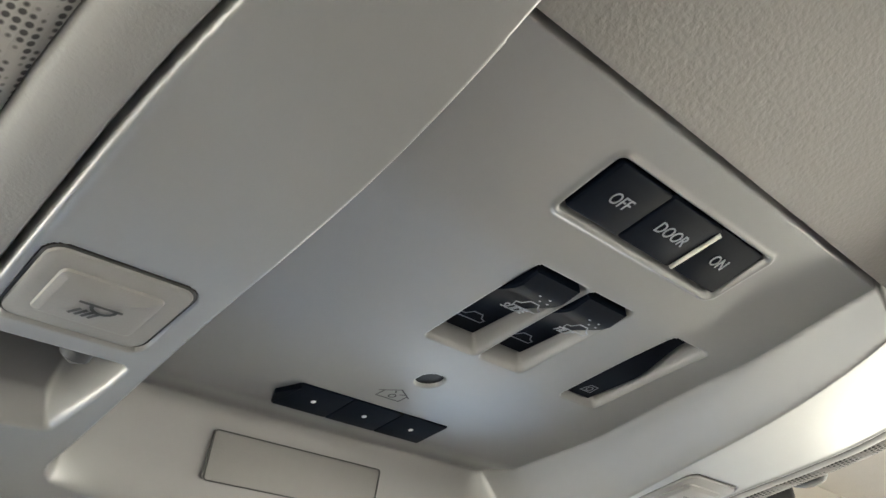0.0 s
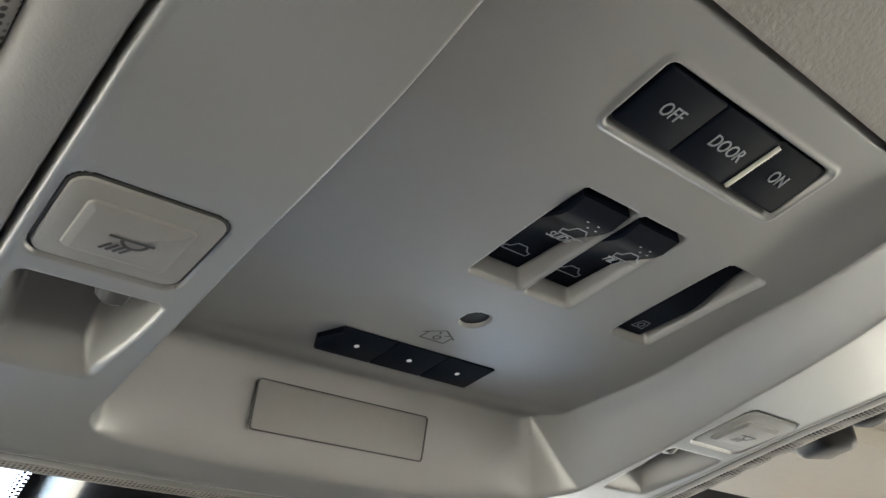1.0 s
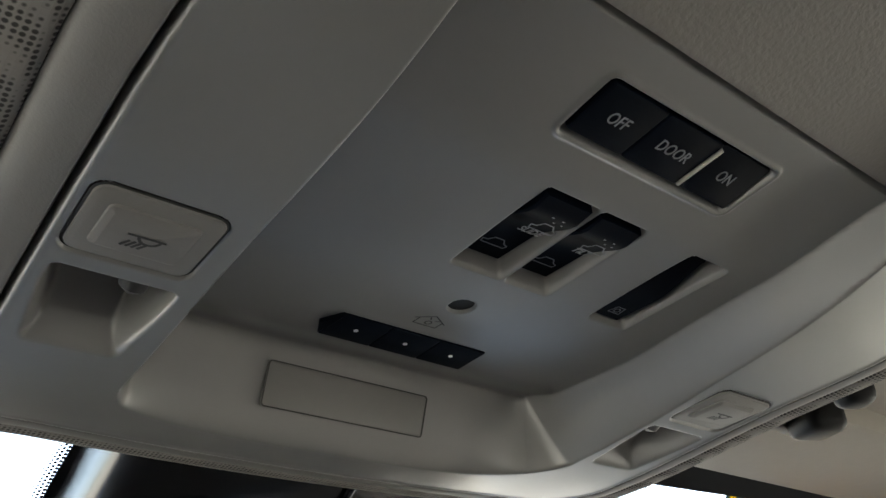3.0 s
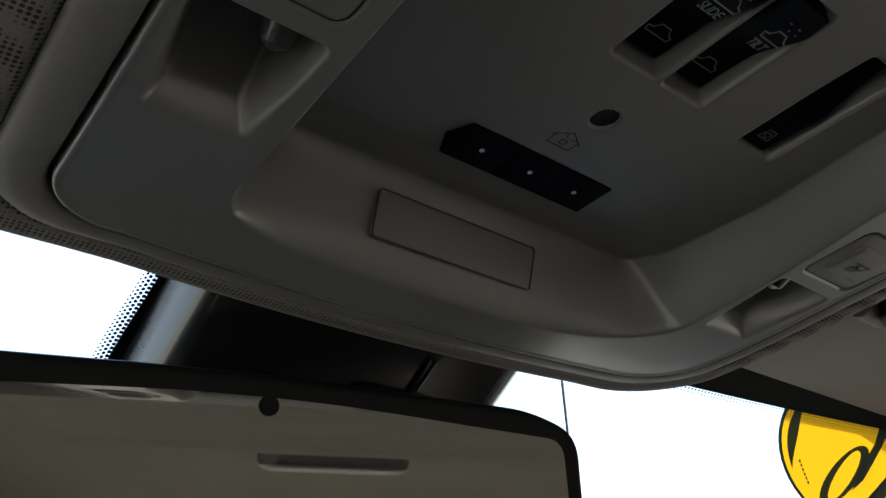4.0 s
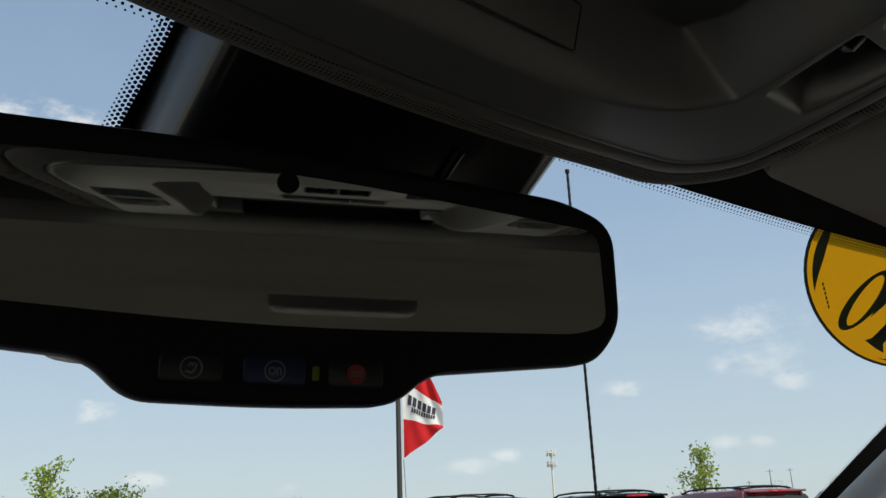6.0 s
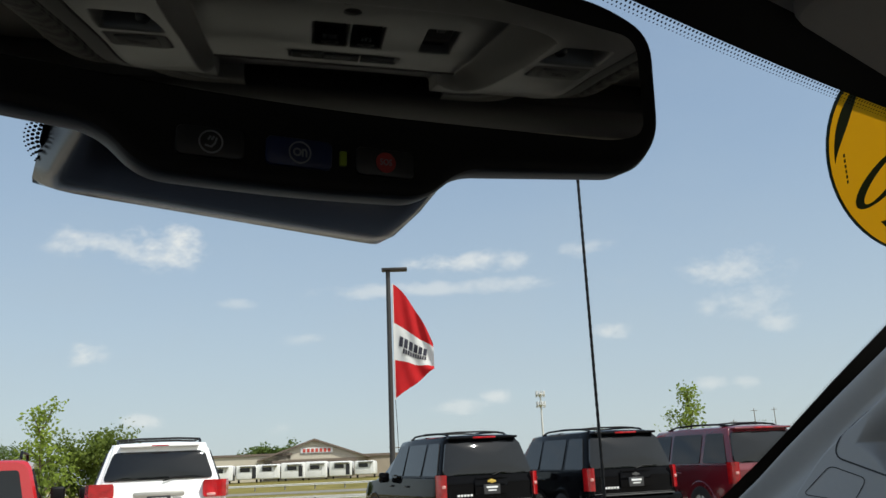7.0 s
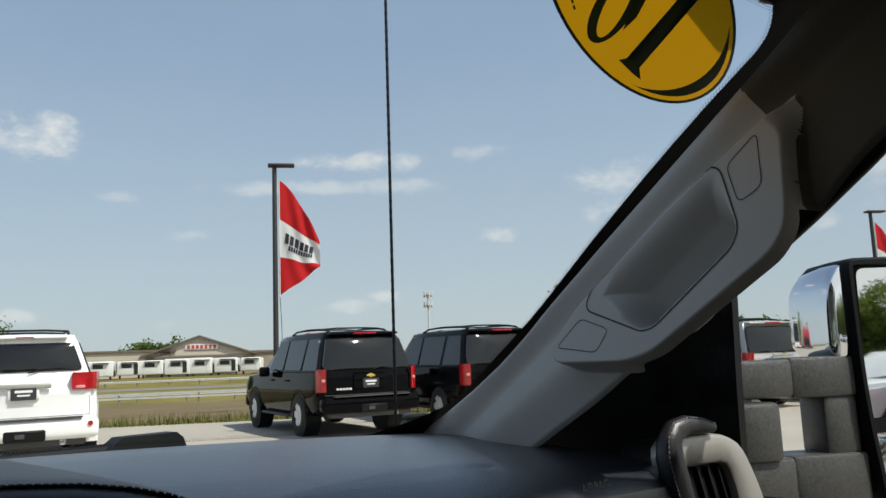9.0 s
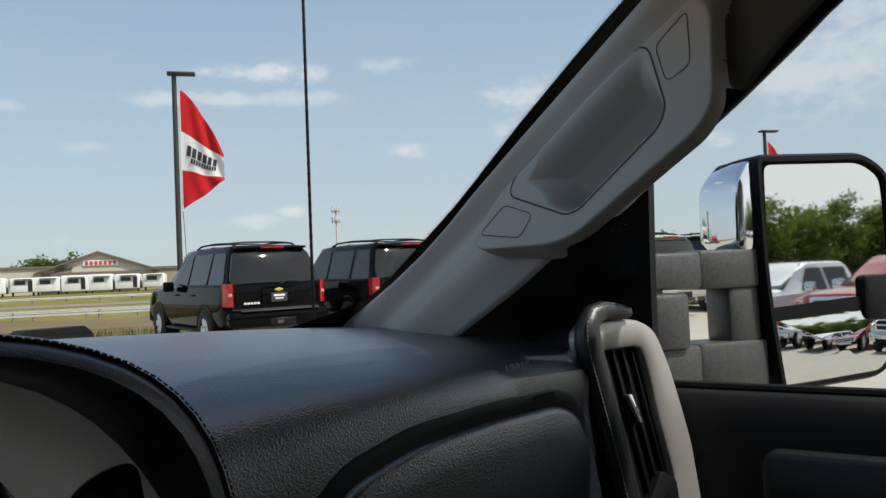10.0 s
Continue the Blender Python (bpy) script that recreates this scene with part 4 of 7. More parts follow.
def pillar(side):
    """The pillar's trim as a depth field along its own plane; side 1 carries the grab handle."""
    na, nb = 560, 216
    a, b = np.meshgrid(np.linspace(-0.52, 0.46, na), np.linspace(-0.155, 0.0765, nb))
    a0, b0 = a.copy(), b.copy()
    outline = round_poly([(-0.60, -0.135), (-0.52, -0.118), (-0.46, -0.107), (-0.39, -0.0965), (-0.33, -0.089), (-0.26, -0.0855), (-0.20, -0.0865), (-0.15, -0.090), (-0.05, -0.0945), (0.06, -0.0975), (0.20, -0.101), (0.50, -0.12), (0.50, 0.017), (0.30, 0.025), (0.21, 0.031), (0.16, 0.041), (0.10, 0.042), (-0.05, 0.032), (-0.11, 0.025), (-0.18, 0.020), (-0.30, 0.012), (-0.60, -0.006)], 0.012, 5)
    grip = round_poly([(-0.165, -0.036), (-0.150, -0.008), (-0.052, 0.053), (-0.020, 0.0635), (0.130, 0.068), (0.156, 0.056), (0.185, -0.005), (0.215, -0.06), (0.05, -0.074), (-0.10, -0.068)], 0.022, 6)
    pocket = round_poly([(-0.079, -0.0345), (-0.056, -0.0465), (0.106, -0.0495), (0.1225, -0.037), (0.1125, 0.023), (0.100, 0.0325), (-0.006, 0.0385), (-0.0205, 0.0330)], 0.012, 10)
    caps_ = [round_poly(cap, 0.008, 8) for cap in ([(-0.0905, -0.0290), (-0.0590, 0.0060), (-0.0850, 0.0160), (-0.1370, -0.0245)], [(0.1305, -0.0320), (0.1690, -0.0345), (0.1500, 0.0100), (0.1245, 0.0060)])]

    def relief(a, b):
        h = np.zeros(a.shape)
        h += 0.020 * np_smooth((b - 0.01) / 0.09)                        # falls away towards the door
        h += 0.010 * np_smooth((-0.04 - b) / 0.06)
        if side > 0:
            g = poly_sd(grip, a, b)
            steep = 0.0055 + 0.028 * np_smooth((-b - 0.01) / 0.05)
            rise = np_smooth(-g / steep)
            h = h * (1 - rise) + (0.026 * (1 - rise))
            q = poly_sd(pocket, a, b)
            fall = 0.007 + 0.050 * np_smooth((b + 0.05) / 0.075)
            h += fall * np_smooth(-q / (0.004 + 0.030 * np_smooth((0.030 - b) / 0.05)))
            ledge = np_smooth((-0.012 - a) / 0.05)
            h -= 0.55 * fall * ledge * np_smooth(-q / 0.008)
        else:
            h += 0.026
        h += 0.024 * np_smooth((b - 0.055 * (a + 0.18) + 0.030) / 0.060) * np_smooth((0.02 - a) / 0.20) * ((1 - rise) if side > 0 else 1.0)    # the foot turns away
        h -= 0.020 * np_smooth((-0.058 - b) / 0.034)                     # reaches forward to the glass
        o = poly_sd(outline, a, b)
        if side > 0:
            o = np.minimum(o, g + 0.0036 * np_smooth((b + 0.005) / 0.03) * np_smooth((a + 0.09) / 0.05))
        h += (0.006 + 0.014 * np_smooth((b + 0.05) / 0.05)) * np_smooth((np.minimum(o, 0.0) + 0.005) / 0.010) ** 2
        return np.maximum(h, 0), o

    h, o = relief(a, b)
    # the rim: grid points past the edge are drawn back onto it
    inside = o < 0.0
    gb, ga = np.gradient(o, b[1, 0] - b[0, 0], a[0, 1] - a[0, 0])
    # the shade-darkened lining begins on the handle's outline: the grid's nearest points are drawn onto that line
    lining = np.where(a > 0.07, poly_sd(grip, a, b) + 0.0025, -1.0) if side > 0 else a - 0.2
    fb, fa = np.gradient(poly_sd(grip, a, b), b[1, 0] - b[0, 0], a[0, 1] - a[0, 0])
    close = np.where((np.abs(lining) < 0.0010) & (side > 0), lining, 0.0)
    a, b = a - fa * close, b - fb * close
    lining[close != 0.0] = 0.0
    for step in range(3):
        past = np.clip(relief(a, b)[1], 0.0, 0.004)
        a, b = a - ga * past, b - gb * past
    h = relief(a, b)[0]
    me = bpy.data.meshes.new("pillar_trim")
    pts = [PC + PA * float(x) + PB * float(y) + PN * float(z) for x, y, z in zip(a.ravel(), b.ravel(), h.ravel())]
    if side < 0:
        pts = [Vector((-p.x, p.y, p.z)) for p in pts]
    quads = [(j * na + i, j * na + i + 1, (j + 1) * na + i + 1, (j + 1) * na + i) for j in range(nb - 1) for i in range(na - 1) if inside[j:j + 2, i:i + 2].any()]
    me.from_pydata([tuple(p) for p in pts], [], quads)
    me.polygons.foreach_set("use_smooth", [True] * len(me.polygons))
    me.materials.append(PILLAR)
    me.materials.append(SHADED_LINING)
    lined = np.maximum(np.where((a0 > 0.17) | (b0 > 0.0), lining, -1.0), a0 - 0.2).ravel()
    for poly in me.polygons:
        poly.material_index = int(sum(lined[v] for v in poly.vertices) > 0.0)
    post = thing("pillar_trim", "grey plastic windscreen pillar trim" + (" with a moulded grab handle" if side > 0 else ""), "pillar trim")
    ob = new("trim_shell", me)
    ob.parent = post
    if side > 0:
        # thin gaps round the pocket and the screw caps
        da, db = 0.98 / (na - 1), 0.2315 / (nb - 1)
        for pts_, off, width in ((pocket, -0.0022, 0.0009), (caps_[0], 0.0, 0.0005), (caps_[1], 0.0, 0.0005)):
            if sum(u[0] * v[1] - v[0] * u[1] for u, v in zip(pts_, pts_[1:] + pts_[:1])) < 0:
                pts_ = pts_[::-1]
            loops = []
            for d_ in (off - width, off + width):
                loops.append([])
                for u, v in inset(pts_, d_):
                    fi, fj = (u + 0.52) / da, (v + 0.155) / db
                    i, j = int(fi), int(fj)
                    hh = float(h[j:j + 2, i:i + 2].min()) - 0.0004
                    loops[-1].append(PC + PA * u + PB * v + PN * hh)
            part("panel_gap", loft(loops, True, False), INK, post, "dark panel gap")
    # black rubber seal along the door opening
    rail = [PC + PA * t + PB * (0.027 - 0.022 * (t - 0.15)) + PN * 0.043 for t in span(0.118, 0.46, 12)]
    rail = [Vector((side * p.x, p.y, p.z)) for p in rail]
    part("door_seal", tube(rail, [0.0105, 0.0105, 0.0095, 0.0085] + [0.0065] * 8, 10), BLACK, post, "black rubber door seal")
    return post


pillar(1)
pillar(-1)

# roof rails above the doors
for s in (-1, 1):
    rail = thing("roof_rail_trim", "grey trim along the roof edge above the door", "roof trim")
    def rail_pt(y, k):
        prof = [(0.60, 1.896), (0.66, 1.884), (0.71, 1.858), (0.745, 1.822), (0.765, 1.800), (0.79, 1.798), (0.80, 1.82)]
        x, z = prof[k]
        return Vector((s * (x + 0.03 * smooth01((0.1 - y) / 0.5)), y, z + 0.012 * smooth01((0.1 - y) / 0.5) + 0.030 - 0.16 * smooth01((-1.2 - y) / 0.5)))
    # the rail's shade is put into the dark lining colour
    part("rail_shell", sheet(rail_pt, span(-1.6, 0.22, 30), range(7)), SHADED_LINING, rail)

# ---- dashboard ----
dash = thing("dashboard", "black grained vinyl dashboard with a stitched passenger pad", "dashboard")


def dash_top(x):
    return 1.531 - 0.036 * x * x


def dash_pt(x, k):
    """k runs from the windscreen's foot over the top and down the face."""
    z = dash_top(x)
    yb = ws(x, z) - 0.004
    ends = 0.035 * smooth01((abs(x) - 0.70) / 0.2)
    prof = [(yb + 0.05, z - 0.02), (yb, z - 0.004), (yb - 0.02, z), (yb - 0.10, z - 0.001), (0.74, z - 0.006), (0.68, z - 0.015), (0.634, z - 0.027), (0.602, z - 0.039), (0.579, z - 0.053), (0.565, z - 0.069),
            (0.556, z - 0.087), (0.550, z - 0.108), (0.548, z - 0.14), (0.546, z - 0.20), (0.55, z - 0.28), (0.58, z - 0.40), (0.62, z - 0.60)]
    y, zz = prof[k]
    if k > 3:
        near = smooth01((x - 0.20) / 0.55)
        y = min(y, yb - 0.10) - near * (0.10 * smooth01((k - 3) / 3) - 0.034 * smooth01((k - 7) / 4))
        zz += near * 0.010 * smooth01((k - 4) / 3) * (1 - smooth01((k - 9) / 4))
        y -= 0.05 * math.exp(-(x / 0.26) ** 4) * smooth01((k - 5) / 4)
    return Vector((x, y, zz))


part("dash_skin", sheet(dash_pt, span(-0.86, 0.822, 90), range(17)), DASH, dash, "black grained vinyl skin")


def dash_face(x, z):
    """Where the passenger's face of the dashboard stands at x, z."""
    pts = [dash_pt(x, k) for k in range(5, 17)]
    for p, q in zip(pts, pts[1:]):
        if q.z <= z <= p.z:
            return p.y + (q.y - p.y) * (p.z - z) / max(p.z - q.z, 1e-6)
    return pts[-1].y


# the sunk glove panel: a dark groove and a raised lid
lid = round_poly([(0.40, 1.20), (0.815, 1.20), (0.803, 1.32), (0.783, 1.392), (0.767, 1.420), (0.750, 1.439), (0.727, 1.450), (0.702, 1.455), (0.607, 1.455), (0.52, 1.449), (0.45, 1.431), (0.42, 1.41), (0.40, 1.38)], 0.02, 6)


def even(pts, n=64):
    """The same outline with n evenly spaced points."""
    per = [Vector(p) for p in pts] + [Vector(pts[0])]
    lens = [0.0]
    for p, q in zip(per, per[1:]):
        lens.append(lens[-1] + (q - p).length)
    out, j = [], 0
    for i in range(n):
        s_ = lens[-1] * i / n
        while lens[j + 1] < s_:
            j += 1
        t = (s_ - lens[j]) / max(lens[j + 1] - lens[j], 1e-9)
        out.append(tuple(per[j].lerp(per[j + 1], t)))
    return out


def on_face(pts, off):
    return [Vector((x, dash_face(x, z) - off, z)) for x, z in pts]


area = sum(a[0] * b[1] - b[0] * a[1] for a, b in zip(lid, lid[1:] + lid[:1]))
lid = even(lid if area > 0 else lid[::-1], 220)
part("panel_groove", loft([on_face(inset(lid, -0.001), 0.0002), on_face(inset(lid, 0.001), 0.0016), on_face(inset(lid, 0.008), 0.0016), on_face(inset(lid, 0.016), 0.0016)], True, False), BLACK, dash, "dark groove")
bm = bmesh.new()
mid = Vector((0.58, 0, 1.33))
loops = []
for t, off in ((0.0155, 0.0012), (0.0160, 0.0045), (0.0185, 0.0075), (0.022, 0.0090)):
    loops.append([bm.verts.new(p) for p in on_face(inset(lid, t), off)])
base = inset(lid, 0.022)
for t in (0.8, 0.6, 0.4, 0.2):
    loops.append([bm.verts.new(p) for p in on_face([(mid.x + (x - mid.x) * t, mid.z + (z - mid.z) * t) for x, z in base], 0.0095)])
for p, q in zip(loops, loops[1:]):
    for k in range(len(p)):
        bm.faces.new((p[k], p[(k + 1) % len(p)], q[(k + 1) % len(p)], q[k]))
bm.faces.new(loops[-1])
part("glove_lid", bm, DASH, dash, "black grained lid")
xw, zw = 0.668, 1.4795
letters("AIRBAG", 0.0130, frame_of((xw, dash_face(xw, zw) - 0.0012, zw), (1, -0.10, 0), (0, 0.35, 1)), material=mat("embossed_vinyl", (0.035, 0.036, 0.038), 0.5, vary=0.05), parent=dash, squeeze=0.9)

# centre stack: a padded arch over the screen
stack = thing("centre_stack", "black padded centre stack with stitched edge round a grey screen", "centre console")


def arch(d, y, k=30):
    """An arch over the screen, moved inwards by d."""
    pts = []
    for i in range(k + 1):
        a = math.pi * i / k
        ca, sa_ = math.cos(a), math.sin(a)
        hw, hh = 0.268 - 1.5 * d, 0.217 - 0.55 * d
        x = hw * (abs(ca) ** 0.5) * (1 if ca >= 0 else -1)
        z = 1.345 + hh * (abs(sa_) ** 0.5)
        pts.append(Vector((x, y , z)))
    return [Vector((pts[0].x, y, 1.10)), *pts, Vector((pts[-1].x, y, 1.10))]


part("arch_pad", loft([arch(-0.004, 0.60), arch(-0.002, 0.50), arch(0.0, 0.44), arch(0.001, 0.420), arch(0.0030, 0.4125), arch(0.0045, 0.4135), arch(0.0060, 0.4105), arch(0.009, 0.4050), arch(0.014, 0.403), arch(0.019, 0.4065), arch(0.022, 0.414), arch(0.0245, 0.43), arch(0.026, 0.47)], False, False), PAD, stack, "black padded arch")
seam = arch(0.0020, 0.4135)
bm = bmesh.new()
STITCH = mat("grey_thread", (0.16, 0.165, 0.17), 0.8, vary=0.1)
pts = []
for p, q in zip(seam[1:-1], seam[2:-1]):
    n = max(1, int((q - p).length / 0.0032))
    pts += [(p + (q - p) * (i + 0.15) / n, p + (q - p) * (i + 0.80) / n) for i in range(n)]
for p, q in pts:
    tube([p + Vector((0, -0.0014, -0.0006)), q + Vector((0, -0.0014, -0.0006))], 0.0005, 5, bm)
tagged(part("stitching", bm, mat("black_thread", (0.03, 0.03, 0.032), 0.7, vary=0.1), stack, "row of grey stitches"), kind="stuff")
SATIN = mat("satin_silver_panel", (0.84, 0.82, 0.79), 0.40, metal=0.0, vary=0.05, scale=6, rough_vary=0.05)
scr = frame_of((0.0, 0.414, 1.435), (1, 0, 0), (0, 0.30, 1))
part("silver_panel", slab([(x, z - 1.435) for x, z in [(v.x, v.z) for v in arch(0.024, 0)][::-1]], -0.03, 0.004, scr, 0.004), SATIN, stack, "satin silver panel under the arch")
for s_ in (-1, 1):
    opening = round_poly([(s_ * 0.176, -0.20), (s_ * 0.215, -0.20), (s_ * 0.215, 0.060), (s_ * 0.196, 0.058), (s_ * 0.180, 0.050)], 0.012, 5)
    opening = opening if s_ > 0 else opening[::-1]
    part("side_vent", slab(opening, -0.01, 0.0065, scr, 0.002), GLOSS, stack, "gloss black side vent")
screen_o = round_poly([(-0.170, -0.02), (0.170, -0.02), (0.166, 0.045), (0.148, 0.076), (-0.148, 0.076), (-0.166, 0.045)], 0.03, 6)
part("screen", slab(screen_o, -0.01, 0.007, scr, 0.002), GLOSS, stack, "dark glass screen")
part("lower_trim", slab(round_poly([(-0.17, -0.17), (0.17, -0.17), (0.17, -0.035), (-0.17, -0.035)], 0.02), -0.004, 0.010, scr, 0.004), GLOSS, stack, "gloss black trim below the screen")
for k in range(2):
    part("knob", disc(0.017, 0.0, 0.022, scr @ Matrix.Translation((0.135 - 0.27 * k, -0.100, 0.01)), 28, 0.003), SILVER, stack, "round silver knob")

# passenger's end vent: stitched hood, silver bezel, upright slats
vent = thing("air_vent", "tall end air vent with satin silver bezel", "air vent")
VX = Vector((0.955, -0.29, -0.03)).normalized()
vf = Matrix.Translation((-0.004, 0.091, 1.57)) @ Matrix.Scale(0.955, 4) @ Matrix.Translation((0.004, -0.091, -1.57)) @ frame_of((0.8785, 0.487, 1.420), VX, (-0.10, 0.16, 1.0))
hole_v = round_poly([(0.0700, -0.150), (0.0690, -0.090), (0.0559, -0.0266), (0.0481, 0.030), (0.0410, 0.0535), (0.0330, 0.0594), (-0.0319, 0.0571), (-0.0294, 0.046), (-0.0182, 0.0), (-0.0061, -0.079), (0.004, -0.150)], 0.006, 4)
bez_v = round_poly([(0.112, -0.160), (0.1060, -0.0604), (0.0952, -0.0119), (0.084, 0.0305), (0.0709, 0.0633), (0.0615, 0.0782), (0.0417, 0.0890), (0.0139, 0.0920), (-0.030, 0.0915), (-0.0480, 0.083), (-0.050, 0.066), (-0.045, 0.045), (-0.037, 0.015), (-0.0300, -0.015), (-0.0230, -0.050), (-0.0160, -0.090), (-0.006, -0.160)], 0.012, 4)
hv, bv = even(hole_v), even(bez_v)
def vring(pts, h):
    return [vf @ Vector((x, y, h)) for x, y in pts]
part("bezel", loft([vring(bv, -0.03), vring(bv, -0.002), vring(inset(bv, 0.002), 0.0025), vring(inset(bv, 0.006), 0.004), vring(inset(hv, -0.003), 0.0015), vring(hv, -0.001), vring(hv, -0.020)], True, False), SILVER, vent, "satin silver bezel")
part("vent_cavity", slab(inset(hv, -0.001), -0.055, -0.050, vf), BLACK, vent)
for k in range(5):
    x = -0.021 + 0.0165 * k
    part("slat", slab(round_poly([(x + 0.040, -0.145), (x + 0.0424, -0.145), (x + 0.0015, 0.056), (x - 0.0009, 0.056)], 0.0006), -0.030, -0.006, vf, 0.0006), BLACK, vent, "upright black slat")
part("vent_tab", slab(round_poly([(0.0195, -0.0290), (0.0245, -0.0290), (0.0105, 0.0050), (0.0045, 0.0050)], 0.0018), -0.012, 0.002, vf, 0.001), CHROME, vent, "chrome thumb tab")
part("vent_foot", slab(round_poly([(0.004, -0.135), (0.072, -0.135), (0.0705, -0.098), (0.0458, -0.0850)], 0.006), -0.01, 0.001, vf, 0.002), BLACK, vent)
hood_path = [(-0.006, -0.170), (-0.016, -0.130), (-0.0235, -0.089), (-0.0305, -0.050), (-0.038, -0.0135), (-0.0458, 0.0207), (-0.0535, 0.049), (-0.0575, 0.067), (-0.0565, 0.084), (-0.0470, 0.0965), (-0.0290, 0.1015), (-0.006, 0.1005), (0.016, 0.0975)]
hood_half = [0.014, 0.014, 0.014, 0.0145, 0.0150, 0.0155, 0.0155, 0.0155, 0.0140, 0.0125, 0.0105, 0.0090, 0.0050]
hood_pts = [vf @ Vector((x, y, 0.004 + 0.004 * smooth01(y / 0.1))) for x, y in hood_path]
def hood_section(i):
    p = hood_pts[i]
    d = (hood_pts[min(i + 1, len(hood_pts) - 1)] - hood_pts[max(i - 1, 0)]).normalized()
    nrm = (vf.to_3x3() @ Vector((0, 0, 1))).normalized()
    side = d.cross(nrm).normalized()
    r = hood_half[i]
    return [p + side * r * math.cos(t) + nrm * r * math.sin(t) * 0.9 for t in (2 * math.pi * k / 14 for k in range(14))]
part("vent_hood", loft([hood_section(i) for i in range(len(hood_pts))]), PAD, vent, "stitched black hood")
bm = bmesh.new()
seam = []
for i, p in enumerate(hood_pts):
    d = (hood_pts[min(i + 1, len(hood_pts) - 1)] - hood_pts[max(i - 1, 0)]).normalized()
    nrm = (vf.to_3x3() @ Vector((0, 0, 1))).normalized()
    side = d.cross(nrm).normalized()
    side = side if (vf.to_3x3().inverted() @ side).x < 0 or i > 8 else -side
    out_ = 1 if (Vector(hood_path[i]) - Vector((0.0, 0.0))).dot((vf.to_3x3().inverted() @ side).xy) > 0 else -1
    seam.append(p + side * out_ * hood_half[i] * 0.72 + nrm * hood_half[i] * 0.70)
for p, q in zip(seam[:-1], seam[1:]):
    n = max(1, int((q - p).length / 0.0045))
    for i in range(n):
        tube([p + (q - p) * (i + 0.15) / n, p + (q - p) * (i + 0.8) / n], 0.0007, 5, bm)
tagged(part("stitching", bm, STITCH, vent, "row of grey stitches"), kind="stuff")
part("vent_surround", slab(round_poly([(-0.030, -0.18), (0.120, -0.18), (0.108, -0.06), (0.088, 0.03), (0.066, 0.080), (0.040, 0.093), (-0.030, 0.090), (-0.046, 0.070)], 0.02), -0.09, -0.012, vf, 0.004), BLACK, vent)

# ---- doors ----
for s in (-1, 1):
    door = thing("front_door", "black inner door panel below a clear side window", "car door", "cab doors")
    def door_pt(y, k):
        prof = [(1.005, 1.412), (0.995, 1.4195), (0.980, 1.420), (0.972, 1.415), (0.966, 1.402), (0.962, 1.38), (0.958, 1.33), (0.955, 1.25), (0.95, 1.1), (0.95, 0.8)]
        x, z = prof[k]
        return Vector((s * x, y, z))
    part("door_panel", sheet(door_pt, span(-1.0, 0.62, 12), range(10)), DOOR_SKIN, door, "black door panel")
    pull = frame_of((s * 0.955, 0.10, 1.30), (0, -s, 0), (0, 0, 1))
    part("arm_pad", slab(rounded(0.26, 0.062, 0.02), -0.01, 0.014, pull, 0.008), PAD, door, "raised padded panel")
    part("window_seal", tube([(s * 0.990, 0.60, 1.4225), (s * 0.990, -1.0, 1.4225)], 0.006, 8), BLACK, door, "black window seal")
    sail = [(0.490, 1.40), (0.488, 1.56), (0.484, 1.69), (0.58, 1.75), (0.96, 1.50), (0.96, 1.40)]
    sail_m = Matrix(((0, 0, s, s * 0.985), (1, 0, 0, 0), (0, 1, 0, 0), (0, 0, 0, 1)))
    part("sail_panel", slab(sail, -0.012, 0.006, sail_m), BLACK, door, "black sail panel in the window corner")
    def glass_front(z):
        return min(0.60, 0.60 - 1.05 * max(0.0, z - 1.60), 0.49 - 1.75 * (z - 1.705))
    gl_ = part("window_pane", sheet(lambda k, z: Vector((s * (0.996 - 0.20 * (z - 1.42)), -0.42 + k * (glass_front(z) + 0.42), z)), span(0, 1, 4), span(1.40, 1.89, 12)), SIDE_GLASS, door, "clear side glass")
    gl_.visible_shadow = False
    part("rear_quarter_pane", sheet(lambda y, z: Vector((s * (0.996 - 0.20 * (z - 1.42)), y, z)), (-1.12, -0.50), span(1.40, 1.89, 3)), REAR_GLASS, door, "dark tinted rear side glass")
    part("centre_post", box((s * 0.955, -0.46, 1.64), (0.05, 0.13, 0.52), 0.015, 2, pose(0, 0, 0, 0, -s * 10, 0)), PILLAR, door, "grey post between the side windows")
    part("door_frame", tube([(s * 0.93, 0.50, 1.70), (s * 0.915, 0.36, 1.79), (s * 0.90, 0.20, 1.875), (s * 0.895, 0.0, 1.890), (s * 0.895, -0.9, 1.885), (s * 0.90, -0.98, 1.86), (s * 0.985, -1.0, 1.44)], 0.013, 8), BLACK, door, "black window frame")

# rear of the cab: back wall with its window, floor, outer skin of roof and doors
shell = thing("cab_shell", "painted dark steel cab shell of a pickup truck", "truck cab", kind="structure")
def roof_pt(x, y):
    return Vector((x, y, 1.955 - 0.06 * (x / 0.9) ** 2 - 0.045 * smooth01((y - 0.05) / 0.3) - 0.10 * smooth01((-1.3 - y) / 0.4)))


